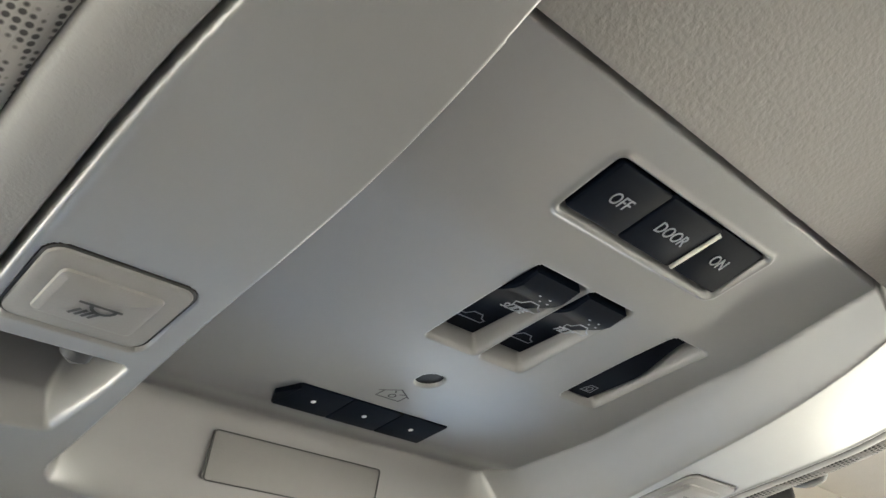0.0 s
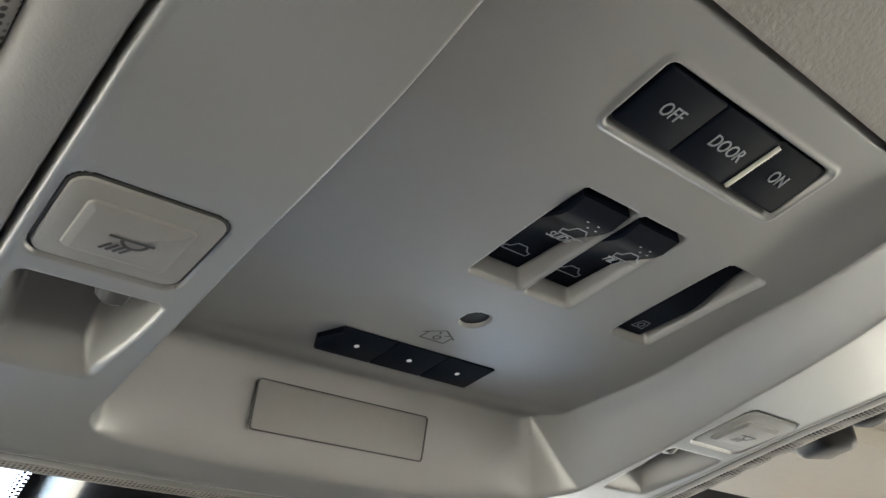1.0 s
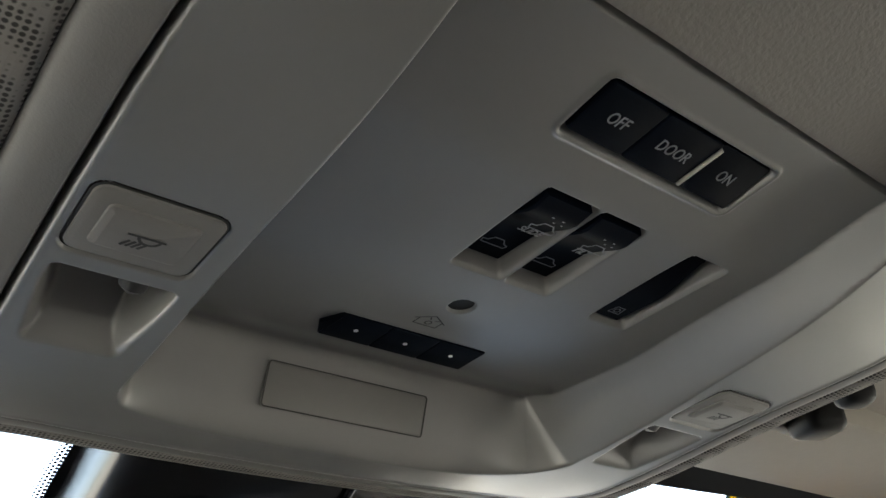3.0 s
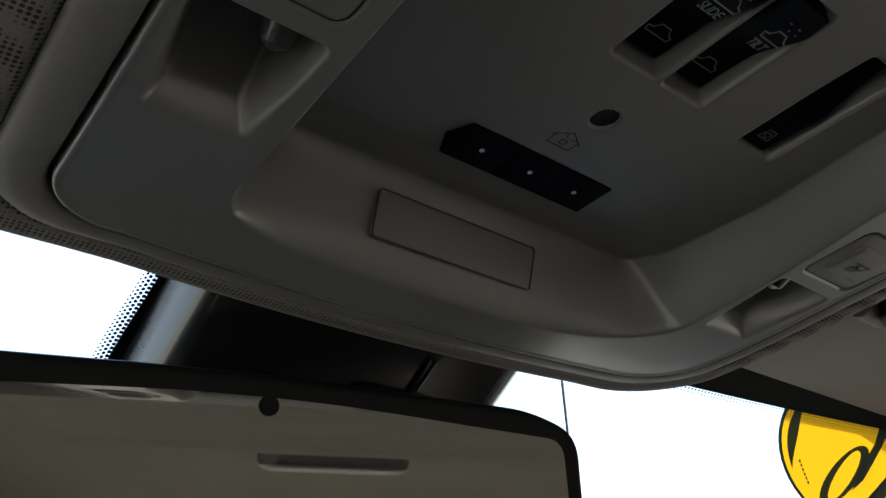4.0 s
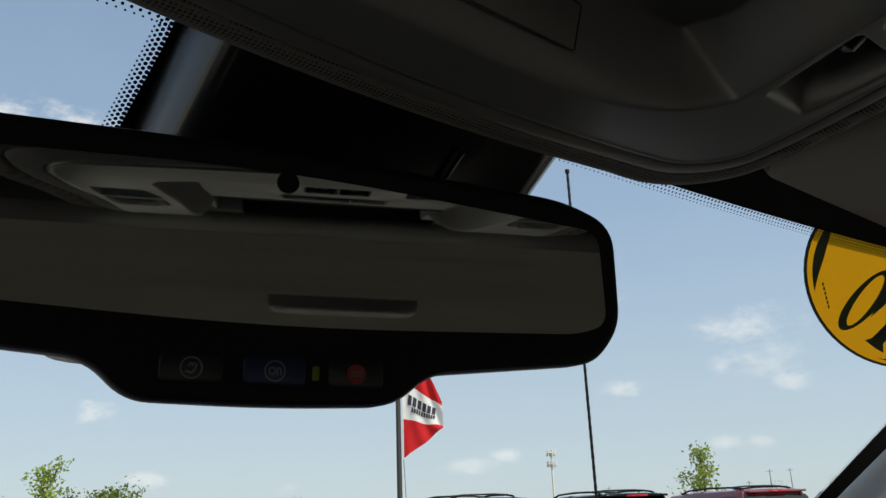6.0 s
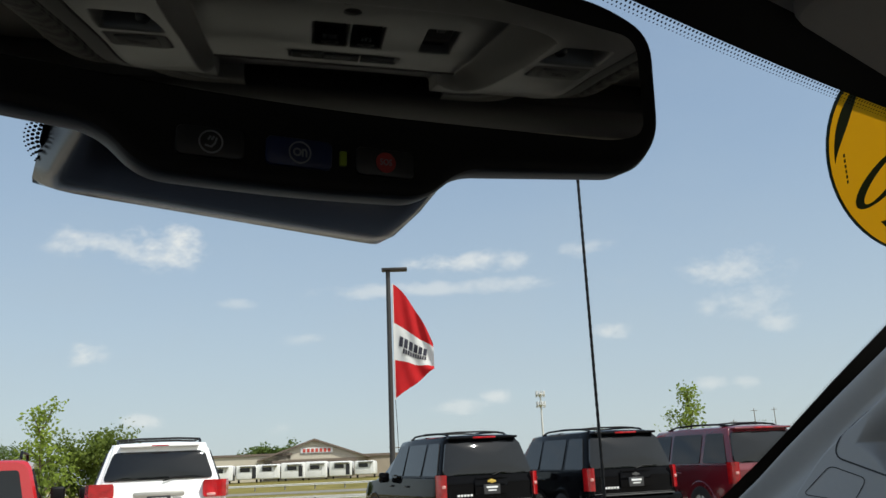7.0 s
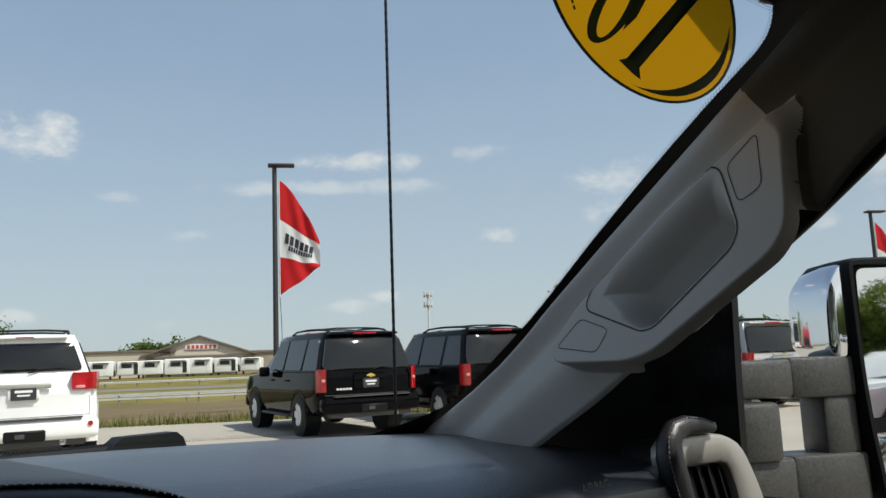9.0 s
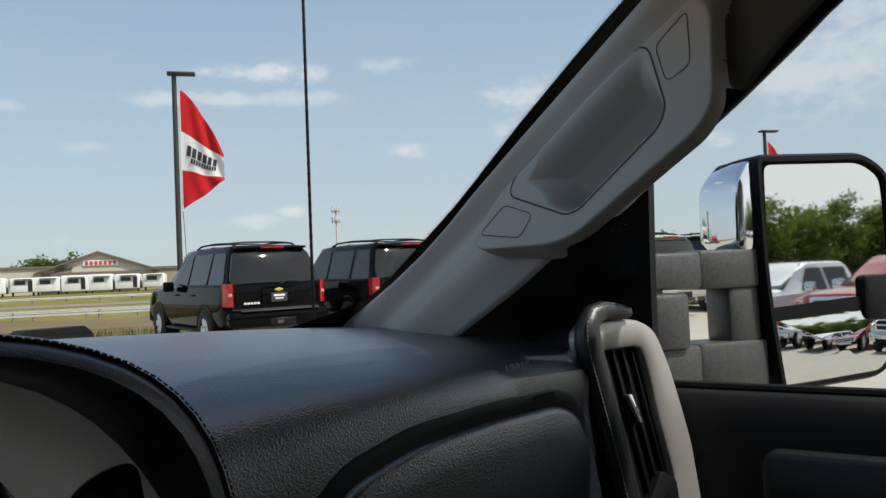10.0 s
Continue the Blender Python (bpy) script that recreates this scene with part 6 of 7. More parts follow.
def lamp_pole(base, height, flag_low, flag_top, reach):
    pole = thing("lamp_pole", "dark bronze square lot lamp pole", "lamp pole", "lot lamp poles", m=Matrix.Translation(base))
    part("pole", tube([(0, 0, 0), (0, 0, height)], [0.105, 0.085], 12), BRONZE, pole, "dark bronze pole")
    part("lamp_head", box((0.20, -0.155, height - 0.01), (0.98, 0.40, 0.10), 0.03, 2, pose(0, 0, 0, 0, 0, -38)), BRONZE, pole, "flat lamp head")
    part("pole_base", tube([(0, 0, 0), (0, 0, 0.75)], 0.28, 16), CONCRETE, pole, "round concrete foot")
    part("rope", tube([(0.20, -0.14, flag_low - 2.4), (0.17, -0.12, flag_low - 1.0), (0.13, -0.1, flag_low)], 0.012, 6), BRONZE, pole, "loose rope")
    flag = thing("flag", "red and white banner flag hanging in the wind from the pole", "flag", "lot flags", m=Matrix.Translation(base))
    h = flag_top - flag_low

    def cloth(u, v):
        """u from the pole outwards; v in bands: 0 to 1 red, 1 to 2 white, 2 to 3 red. The upper corner of the fly droops."""
        edges = (0.54 * u ** 1.45, 0.34 + 0.235 * u, 0.67 + 0.075 * u, 1.0 - 0.235 * u)
        k = min(int(v), 2)
        fall = edges[k] + (max(edges[k + 1], edges[k]) - edges[k]) * (v - k)
        out = reach * u
        wave = (0.12 * math.sin(7.0 * u + 1.6 * v) + 0.06 * math.sin(15 * u - 3.2 * v)) * u ** 0.7
        return Vector((0.13 + out * 0.80 + wave * 0.58, -0.10 - out * 0.58 + wave * 0.8, flag_top - h * fall + 0.012 * h * math.sin(9 * u) * u))

    us, off = span(0, 1, 26), Vector((-0.012, -0.016, 0))
    for v0, m_ in ((0, FLAG_RED), (1, FLAG_WHITE), (2, FLAG_RED)):
        part("flag_band", sheet(cloth, us, span(v0, v0 + 0.9999, 10)), m_, flag, ("white" if m_ is FLAG_WHITE else "red") + " flag band")
    # lettering kept as plain bars
    for v, u0, u1, hh, n in ((1.44, 0.14, 0.86, 0.15, 6), (1.70, 0.22, 0.82, 0.075, 10)):
        step = (u1 - u0) / n
        for k in range(n):
            a_ = u0 + step * k
            for side_ in (1, -1):
                part("print_bar", sheet(lambda u, w: cloth(u + 0.10 * (v - w), w) + off * side_, span(a_, a_ + step * 0.74, 3), span(v - hh, v + hh, 4)), FLAG_INK, flag, "dark printed bar")
    part("hoist", tube([(0.13, -0.10, flag_low - 0.05), (0.13, -0.10, flag_top + 0.02)], 0.022, 8), FLAG_WHITE, flag, "white hoist hem")


b1 = seen_at(36.1, 31.0)
lamp_pole(b1, 1.617 + 31 * math.tan(radians(13.82)) - b1.z, 1.617 + 31 * math.tan(radians(5.0)) - b1.z, 1.617 + 31 * math.tan(radians(12.8)) - b1.z, 1.5)
b2 = seen_at(75.4, 46.0)
lamp_pole(b2, 1.58 + 46 * math.tan(radians(8.35)) - b2.z, 1.58 + 46 * math.tan(radians(3.0)) - b2.z, 1.58 + 46 * math.tan(radians(7.7)) - b2.z, 1.4)

# ---- phone mast ----
mast_t = thing("phone_mast", "grey lattice phone mast with antenna panels far away", "phone mast", m=Matrix.Translation(seen_at(46.6, 300)))
top = 1.617 + 300 * math.tan(radians(4.95)) - seen_at(46.6, 300).z
part("mast_pole", tube([(0, 0, 0), (0, 0, top)], [0.45, 0.28], 10), GALV, mast_t)
for k, zz in enumerate((top - 0.9, top - 4.6)):
    part("platform", tube([(0, 0, zz - 0.1), (0, 0, zz + 0.1)], 1.5, 12), GALV, mast_t)
    for i in range(6):
        a = i * math.pi / 3
        part("antenna_panel", box((1.5 * math.cos(a), 1.5 * math.sin(a), zz + 0.2), (0.32, 0.32, 2.1), 0.05), GALV, mast_t)
for az, d, h in ((36.5, 120, 5.2), (60.2, 220, 12.0), (61.4, 230, 12.5), (58.9, 230, 10.0)):
    up = thing("utility_pole", "thin grey utility pole far behind the lot", "utility pole", "utility poles", m=Matrix.Translation(seen_at(az, d)))
    part("pole", tube([(0, 0, 0), (0, 0, h)], [0.16, 0.10], 8), POST, up)
    part("cross_bar", box((0, 0, h - 0.5), (1.6, 0.12, 0.12), 0.02, 1, pose(0, 0, 0, 0, 0, -45)), POST, up)

# ---- store and trailers ----
SIDING = mat("beige_siding", (0.50, 0.45, 0.36), 0.8, vary=0.06, scale=0.5)
ROOFING = mat("brown_roof", (0.15, 0.115, 0.09), 0.8, vary=0.1, scale=0.5)
STONE = mat("tan_wall", (0.30, 0.25, 0.19), 0.85, vary=0.12, scale=0.7)
RV_WHITE = mat("white_trailer_skin", (0.72, 0.72, 0.70), 0.45, vary=0.04, scale=0.6)
RV_DARK = mat("dark_trailer_glass", (0.02, 0.02, 0.022), 0.2, vary=0.1)
SIGN_RED = mat("red_sign", (0.45, 0.05, 0.03), 0.6, vary=0.05)
bq = 146.0
bc = seen_at(30.0, bq)
store = thing("store", "long beige store with a brown gable roof and a red sign", "store", m=frame_of(bc, (math.cos(radians(30.0)), -math.sin(radians(30.0)), 0), (math.sin(radians(30.0)), math.cos(radians(30.0)), 0)))


def bx(c, s_, bevel=0.0):
    return box(c, s_, bevel, 1)


part("wall", bx((-8.2, 6, 2.0), (14.5, 12, 4.2)), SIDING, store, "beige side wing")
part("roof", bx((-8.2, 6, 4.3), (15.0, 12.5, 0.35)), ROOFING, store)
part("wall", bx((3.0, 7, 1.7), (17.0, 14, 3.4)), STONE, store, "tan stone front")
gab = [(-5.8, 3.4), (11.8, 3.4), (3.0, 6.4)]
part("gable", loft([[Vector((x, y, z)) for x, z in gab] for y in (0.0, 14.0)]), SIDING, store, "beige gable")
for s in (-1, 1):
    part("roof", loft([[Vector(p) for p in ((3.0, y, 6.7), (3.0 + s * 9.4, y, 3.45), (3.0 + s * 9.4, y, 3.2), (3.0, y, 6.4))] for y in (-0.6, 14.4)]), ROOFING, store, "brown sloping roof")
part("canopy", bx((3.0, -0.8, 3.0), (14.0, 1.6, 0.5)), ROOFING, store)
part("sign", bx((3.4, -0.12, 4.75), (5.4, 0.14, 0.95), 0.1), RV_WHITE, store, "white sign board")
for k in range(7):
    part("sign_bar", bx((1.3 + 0.7 * k, -0.22, 4.75), (0.45, 0.06, 0.6)), SIGN_RED, store, "red sign bar")
part("wall", bx((16.0, 7, 1.8), (9.5, 12, 3.4)), STONE, store, "tan far wing")
part("roof", bx((16.0, 7, 3.7), (10, 12.5, 0.4)), ROOFING, store)
for k in range(6):
    part("window", bx((-14 + 2.3 * k, -0.02, 1.8), (1.4, 0.1, 1.3)), RV_DARK, store)
for k, (az, ln) in enumerate(((25.2, 7.5), (26.9, 6.0), (28.3, 6.8), (29.9, 7.2), (31.4, 6.5), (33.0, 6.8), (34.6, 6.0))):
    rv = thing("travel_trailer", "white travel trailer parked before the store", "trailer", "trailers on display", m=frame_of(seen_at(az, 134), (math.cos(radians(az + 4)), -math.sin(radians(az + 4)), 0), (math.sin(radians(az + 4)), math.cos(radians(az + 4)), 0)))
    part("trailer_body", box((0, 0, 1.50), (ln * 0.50, 7.5, 2.2 + 0.2 * math.sin(5 * k)), 0.14, 3), RV_WHITE, rv, "white trailer body")
    part("window", box((-0.2, -3.76, 1.85), (1.4, 0.06, 0.6), 0.02, 1), RV_DARK, rv)
    part("nose_cap", box((-ln * 0.25 - 0.02, -0.4, 1.55), (0.06, 5.5, 1.4), 0.02, 1), RV_DARK, rv)
    part("awning", box((0.2, -3.9, 2.35), (2.2, 0.5, 0.08), 0.02, 1), RV_DARK, rv, "dark folded awning")
    part("door", box((1.1, -3.76, 1.40), (0.6, 0.05, 1.6), 0.02, 1), RV_DARK if k % 2 else RV_WHITE, rv)
    for s in (-1, 1):
        part("wheel", tube([(s * 1.2, -0.6, 0.36), (s * 1.45, -0.6, 0.36)], 0.36, 14), RV_DARK, rv)

# ---- vehicles ----
PAINTS = {"black": mat("black_car_paint", (0.002, 0.002, 0.0025), 0.05, vary=0.05, spec=0.10, scale=2, rough_vary=0.02), "white": mat("white_car_paint", (0.84, 0.84, 0.82), 0.25, vary=0.02, coat=1.0, scale=2, rough_vary=0.03),
          "burgundy": mat("burgundy_car_paint", (0.14, 0.010, 0.018), 0.2, vary=0.05, coat=1.0, scale=2, rough_vary=0.03), "red": mat("red_car_paint", (0.42, 0.015, 0.018), 0.2, vary=0.05, coat=1.0, scale=2, rough_vary=0.03),
          "silver": mat("silver_car_paint", (0.40, 0.39, 0.36), 0.3, metal=0.5, vary=0.03, coat=1.0, scale=2, rough_vary=0.03)}
TINT = mat("tinted_car_glass", (0.006, 0.007, 0.008), 0.025, vary=0.05, spec=0.5, rough_vary=0.005)
TYRE = mat("tyre_rubber", (0.018, 0.018, 0.018), 0.8, vary=0.15, scale=8)
RIM = mat("alloy_rim", (0.78, 0.78, 0.77), 0.35, metal=0.1, vary=0.05)
LAMP_RED = mat("red_lamp_lens", (0.36, 0.008, 0.011), 0.12, vary=0.55, scale=9, coat=0.6)
LAMP_CLEAR = mat("clear_lamp_lens", (0.60, 0.55, 0.52), 0.15, vary=0.1, scale=12, coat=1.0)
LAMP_PINK = mat("pink_lamp_lens", (0.60, 0.27, 0.25), 0.15, vary=0.2, scale=12, coat=1.0)
PLATE = mat("plate_insert", (0.03, 0.03, 0.032), 0.4, vary=0.1)
GOLD = mat("gold_badge", (0.75, 0.52, 0.12), 0.3, metal=0.8, vary=0.05)
CLAD = mat("grey_cladding", (0.05, 0.05, 0.05), 0.6, vary=0.1)


def body_ring(y, zs, ws_, wm, zb, wb, zr, wr, lean=0.0, zl=1.12):
    """One cross section of a car body, from the sill over the belt line to the roof."""
    half = [(0.0, zs), (ws_ - 0.10, zs), (ws_ - 0.01, zs + 0.07), (wm, zs + 0.24), (wm, (zs + zb) / 2 + 0.1), (wb, zb), (wb - 0.02, zb + 0.015), (wr + 0.01, zr - 0.11), (wr - 0.035, zr - 0.045), (wr - 0.14, zr - 0.012), (0.0, zr)]
    pts = [(x, z) for x, z in half] + [(-x, z) for x, z in half[-2:0:-1]]
    return [Vector((x, y + lean * max(0.0, z - zl), z)) for x, z in pts]


def wheel_at(parent, x, y, r=0.40, w=0.27):
    s = 1 if x > 0 else -1
    prof = [(0.22, 0.5), (r - 0.05, 0.5), (r, 0.36), (r, -0.36), (r - 0.05, -0.5), (0.22, -0.5)]
    rings = [[Vector((x + w * h, y + rr * math.cos(a), r + rr * math.sin(a))) for rr, h in prof] for a in (2 * math.pi * k / 26 for k in range(26))]
    wheel = part("wheel", loft(rings, True, False, wrap=True), TYRE, parent, "black tyre on an alloy rim")
    bm = tube([(x + s * w * 0.10, y, r), (x + s * w * 0.30, y, r)], 0.235, 24)
    part("rim", bm, CLAD, wheel)
    bm = bmesh.new()
    for k in range(6):
        a = 2 * math.pi * k / 6
        d = Vector((0, math.cos(a), math.sin(a)))
        box(Vector((x + s * w * 0.38, y, r)) + d * 0.12, (0.035, 0.135, 0.22), 0.012, 1, pose(0, 0, 0, math.degrees(a) - 90, 0, 0), bm)
    tube([(x + s * w * 0.30, y, r), (x + s * w * 0.48, y, r)], 0.065, 14, bm)
    rings = [[Vector((x + s * w * h, y + rr * math.cos(a), r + rr * math.sin(a))) for rr, h in ((0.205, 0.32), (0.245, 0.46), (0.258, 0.40), (0.245, 0.30))] for a in (2 * math.pi * k / 26 for k in range(26))]
    loft(rings, True, False, bm, wrap=True)
    part("spokes", bm, RIM, wheel, "alloy spokes")


def side_pane(name, ys, parent, zb, wb, zr, wr, material=TINT, rake0=0.0, rake1=0.0):
    for s in (-1, 1):
        y0, y1 = ys
        zt, zl = zr - 0.145, zb + 0.045
        pts = []
        for y, z in ((y0, zl), (y1, zl), (y1 + rake1, zt), (y0 + rake0, zt)):
            k = (z - zb) / (zr - 0.11 - zb)
            pts.append((y, z, (wb - 0.02) + (wr + 0.01 - wb + 0.02) * k))
        out = round_poly([(p[0], p[1]) for p in pts], 0.05, 4)
        def lift(p, off):
            k = (p[1] - zb) / (zr - 0.11 - zb)
            return Vector((s * ((wb - 0.02) + (wr + 0.03 - wb) * k + off), p[0], p[1]))
        part(name, loft([[lift(p, -0.02) for p in out], [lift(p, 0.020) for p in out]]), material, parent, "dark tinted side window")


def suv(paint, label, m, style="tall", group="cars on the lot", badge=None):
    car = thing("suv", label, "car", group, m=m)
    P = PAINTS[paint]
    big = style == "tall"
    zr, wr, zb, wb, wm = (1.955, 0.74, 1.185, 0.955, 0.99) if big else (1.945, 0.70, 1.12, 0.965, 1.01)
    rear, lean = (-1.14, 0.36) if big else (-1.18, 0.42)
    gz_low = 1.235 if big else 1.40
    rings = [body_ring(rear + 0.10, 0.58, 0.86, 0.915, zb, 0.905, zr - 0.040, wr - 0.03, lean), body_ring(rear + 0.115, 0.54, 0.90, 0.945, zb, 0.93, zr - 0.016, wr - 0.012, lean), body_ring(rear + 0.16, 0.50, 0.93, 0.968, zb, 0.945, zr - 0.005, wr - 0.004, lean),
             body_ring(-0.72, 0.40, 0.95, wm, zb, wb, zr, wr, lean * 0.6), body_ring(0.0, 0.36, 0.95, wm, zb, wb, zr + 0.005, wr + 0.01), body_ring(0.9, 0.34, 0.95, wm, zb, wb, zr + 0.01, wr + 0.01), body_ring(1.75, 0.34, 0.95, wm, zb - 0.01, wb, zr - 0.02, wr),
             body_ring(2.15, 0.34, 0.95, wm, zb - 0.02, wb, zr - 0.24, wr - 0.02), body_ring(2.62, 0.36, 0.95, wm, zb - 0.04, wb, zb + 0.10, 0.80), body_ring(3.1, 0.38, 0.95, wm, zb - 0.07, 0.94, zb + 0.055, 0.78),
             body_ring(3.6, 0.40, 0.94, 0.97, zb - 0.10, 0.92, zb + 0.01, 0.76), body_ring(3.88, 0.42, 0.90, 0.93, zb - 0.13, 0.88, zb - 0.05, 0.72), body_ring(3.96, 0.46, 0.80, 0.84, zb - 0.18, 0.80, zb - 0.12, 0.66)]
    part("body", loft(rings), P, car, paint + " painted body", smooth=30)
    # the tailgate: one bowed panel between the tail lamps, leaning forward above the belt line
    def gate_half(z):
        low = 0.84 + 0.075 * smooth01((z - 0.60) / 0.18)
        return low - (low - wr + 0.035) * max(0.0, (z - zb) / (zr - 0.03 - zb))
    def gate_pt(u, z):
        x = u * gate_half(z)
        turn = 0.10 * smooth01((abs(u) - 0.90) / 0.10) ** 2
        return Vector((x, rear + lean * (max(0.0, z - 1.10) - 0.06 * math.exp(-((z - 1.10) / 0.06) ** 2) * 0.3) + 0.05 * (x / 0.8) ** 2 + turn + 0.05 * smooth01((z - zr + 0.10) / 0.08), z))
    gate_u = [-1, -0.985, -0.96, -0.93, -0.90, -0.8, -0.6, -0.4, -0.2, 0, 0.2, 0.4, 0.6, 0.8, 0.90, 0.93, 0.96, 0.985, 1]
    part("tailgate", sheet(gate_pt, gate_u, span(0.58, 1.04, 8) + span(1.06, 1.18, 6) + span(1.24, zr - 0.03, 12)), P, car, paint + " painted tailgate", smooth=50)
    for z in (0.775,):
        part("gate_seam", tube([gate_pt(u, z) + Vector((0, -0.001, 0)) for u in gate_u[3:-3]], 0.007 if big else 0.004, 5), INK, car, "dark shut line")
    for u_ in (-0.925, 0.925):
        part("gate_seam", tube([gate_pt(u_, z) + Vector((0, -0.001, 0)) for z in span(0.775, gz_low, 6)], 0.005 if big else 0.003, 5), INK, car, "dark shut line")
    side_pane("window", (0.02, 1.02), car, zb, wb, zr, wr)
    side_pane("window", (1.12, 2.02), car, zb, wb, zr, wr, rake1=-0.34)
    side_pane("window", (-0.86, -0.10), car, zb, wb, zr, wr, rake0=0.22)
    # rear glass on the slanted gate
    gz0, gz1 = (1.235, 1.825) if big else (1.40, 1.80)
    gw0, gw1 = (0.885, 0.735) if big else (0.765, 0.635)
    out = round_poly([(-gw0, gz0), (gw0, gz0), (gw1, gz1), (-gw1, gz1)], 0.06, 4)
    def on_gate(p, off):
        return Vector((p[0], rear + 0.0 + lean * max(0, p[1] - 1.12) - off + 0.05 * (p[0] / 0.8) ** 2, p[1]))
    gm = (gz0 + gz1) / 2
    out = even(out, 60)
    part("rear_window", loft([[on_gate(p, -0.03) for p in out]] + [[on_gate((p[0] * t, gm + (p[1] - gm) * t), 0.012 + 0.048 * (1 - t * t)) for p in out] for t in [1.0 - 0.05 * k for k in range(20)]]), TINT, car, "dark tinted rear window", smooth=50)
    part("wiper", tube([on_gate((0.05, gz0 - 0.02), 0.03), on_gate((0.22, gz0 + 0.03), 0.03), on_gate((0.42, gz0 + 0.02), 0.03)], 0.010, 6), BLACK, car, "black rear wiper")
    part("spoiler", box((0, rear + lean * 0.72 + 0.03, zr - 0.062), (1.38 if big else 1.12, 0.18, 0.045), 0.022, 4), P, car)
    part("brake_lamp", box((0.0, rear + lean * 0.72 - 0.062, zr - 0.062), (0.46 if big else 0.24, 0.03, 0.035 if big else 0.02), 0.008, 1), LAMP_RED, car, "red high brake lamp")
    part("rear_bumper", box((0, rear - 0.01, 0.60), (1.94, 0.26, 0.30), 0.09, 4), P, car, "rear bumper")
    part("bumper_step", box((0, rear - 0.10, 0.754), (1.50, 0.12, 0.02), 0.006, 1), CLAD, car)
    part("valance", box((0, rear + 0.05, 0.43), (1.60, 0.22, 0.12), 0.03, 2), CLAD, car)
    part("hitch", box((0.02, rear - 0.13, 0.53), (0.52, 0.06, 0.15), 0.02, 1), BLACK, car, "black hitch panel")
    part("hitch_tag", box((-0.04, rear - 0.166, 0.53), (0.12, 0.012, 0.06), 0.004, 1), CLAD, car)
    part("plate_panel", box((0, rear - 0.012, 1.015 if big else 1.12), (0.66 if big else 0.40, 0.05, 0.27 if big else 0.19), 0.02, 2), P, car)
    plate = part("plate", box((0, rear - 0.045, 0.975 if big else 1.10), (0.32, 0.02, 0.17), 0.006, 1), PLATE, car, "dealer plate insert")
    for k, (w, z) in enumerate(((0.22, 0.035), (0.16, -0.02))):
        part("plate_bar", box((0, rear - 0.057, (0.975 if big else 1.10) + z), (w, 0.006, 0.034 - 0.012 * k), 0.0), MARK, plate, "plain white bar")
    part("gate_handle", box((0, rear - 0.03, 1.175 if big else 1.20), (0.62 if big else 0.70, 0.05, 0.03 if big else 0.075), 0.01 if big else 0.022, 2), P if big else SILVER, car, "" if big else "satin silver gate handle")
    if big:
        part("badge", slab(round_poly([(-0.085, -0.018), (-0.03, -0.018), (-0.024, -0.034), (0.03, -0.034), (0.036, -0.018), (0.085, -0.018), (0.07, 0.018), (0.03, 0.018), (0.024, 0.034), (-0.03, 0.034), (-0.036, 0.018), (-0.075, 0.018)], 0.004, 2), 0, 0.012, frame_of((0.0, rear - 0.042, 1.115), (1, 0, 0), (0, 0, 1)), 0.003), badge or GOLD, car, "plain badge shape on the gate")
    for k in range(5 if big else 3):
        part("name_bar", box((-0.64 + 0.062 * k, rear - 0.012, 0.885), (0.045, 0.012, 0.035), 0.0) if big else box((-0.66 + 0.035 * k, rear - 0.008, 0.80), (0.026, 0.01, 0.022), 0.0), RIM, car, "small plain chrome bar")
    for s in (-1, 1):
        if big:
            lamp = part("tail_lamp", loft([[Vector((s * x, rear + y, z)) for x, y in ((0.855, -0.004), (0.930, 0.020), (0.975, 0.075), (0.992, 0.20), (0.855, 0.20))] for z in (0.84, 0.86, 1.12, 1.235, 1.25)]), LAMP_RED, car, "tall red tail lamp")
            part("lamp_window", box((s * 0.905, rear + 0.010, 1.045), (0.065, 0.03, 0.055), 0.010, 1, pose(0, 0, 0, 0, 0, s * 20)), LAMP_PINK, lamp)
        else:
            lamp = part("tail_lamp", loft([[Vector((s * x, rear + y, z)) for x, y in ((0.60 + 0.03 * k, -0.014), (0.78, -0.004), (0.935, 0.045), (0.992 - 0.012 * k, 0.24), (0.80, 0.26), (0.62, 0.12))] for k, z in ((1, 1.13), (0.3, 1.155), (0, 1.25), (0.2, 1.34), (0.8, 1.37))]), LAMP_RED, car, "wide red tail lamp")
            part("lamp_window", box((s * 0.72, rear - 0.004, 1.165), (0.13, 0.03, 0.045), 0.012, 1), LAMP_PINK, lamp)
            part("reflector", tube([(s * 0.85, rear - 0.145, 0.66), (s * 0.85, rear - 0.155, 0.66)], 0.035, 14), LAMP_RED, car, "round red reflector")
        part("door_mirror", box((s * 1.10, 1.86, 1.20), (0.22, 0.10, 0.20), 0.04, 3), P if big else BLACK, car, "door mirror")
        for y in (0.95, 1.95):
            part("door_handle", box((s * (wm - 0.01), y - 0.22, 1.03), (0.05, 0.20, 0.035), 0.012, 1), P, car)
        part("roof_rail", tube([(s * 0.58, -0.66, zr - 0.035), (s * 0.59, -0.52, zr + 0.012), (s * 0.60, -0.2, zr + 0.040), (s * 0.60, 0.5, zr + 0.052), (s * 0.60, 1.2, zr + 0.030), (s * 0.59, 1.50, zr - 0.03)], 0.019, 8), BLACK, car, "black roof rail")
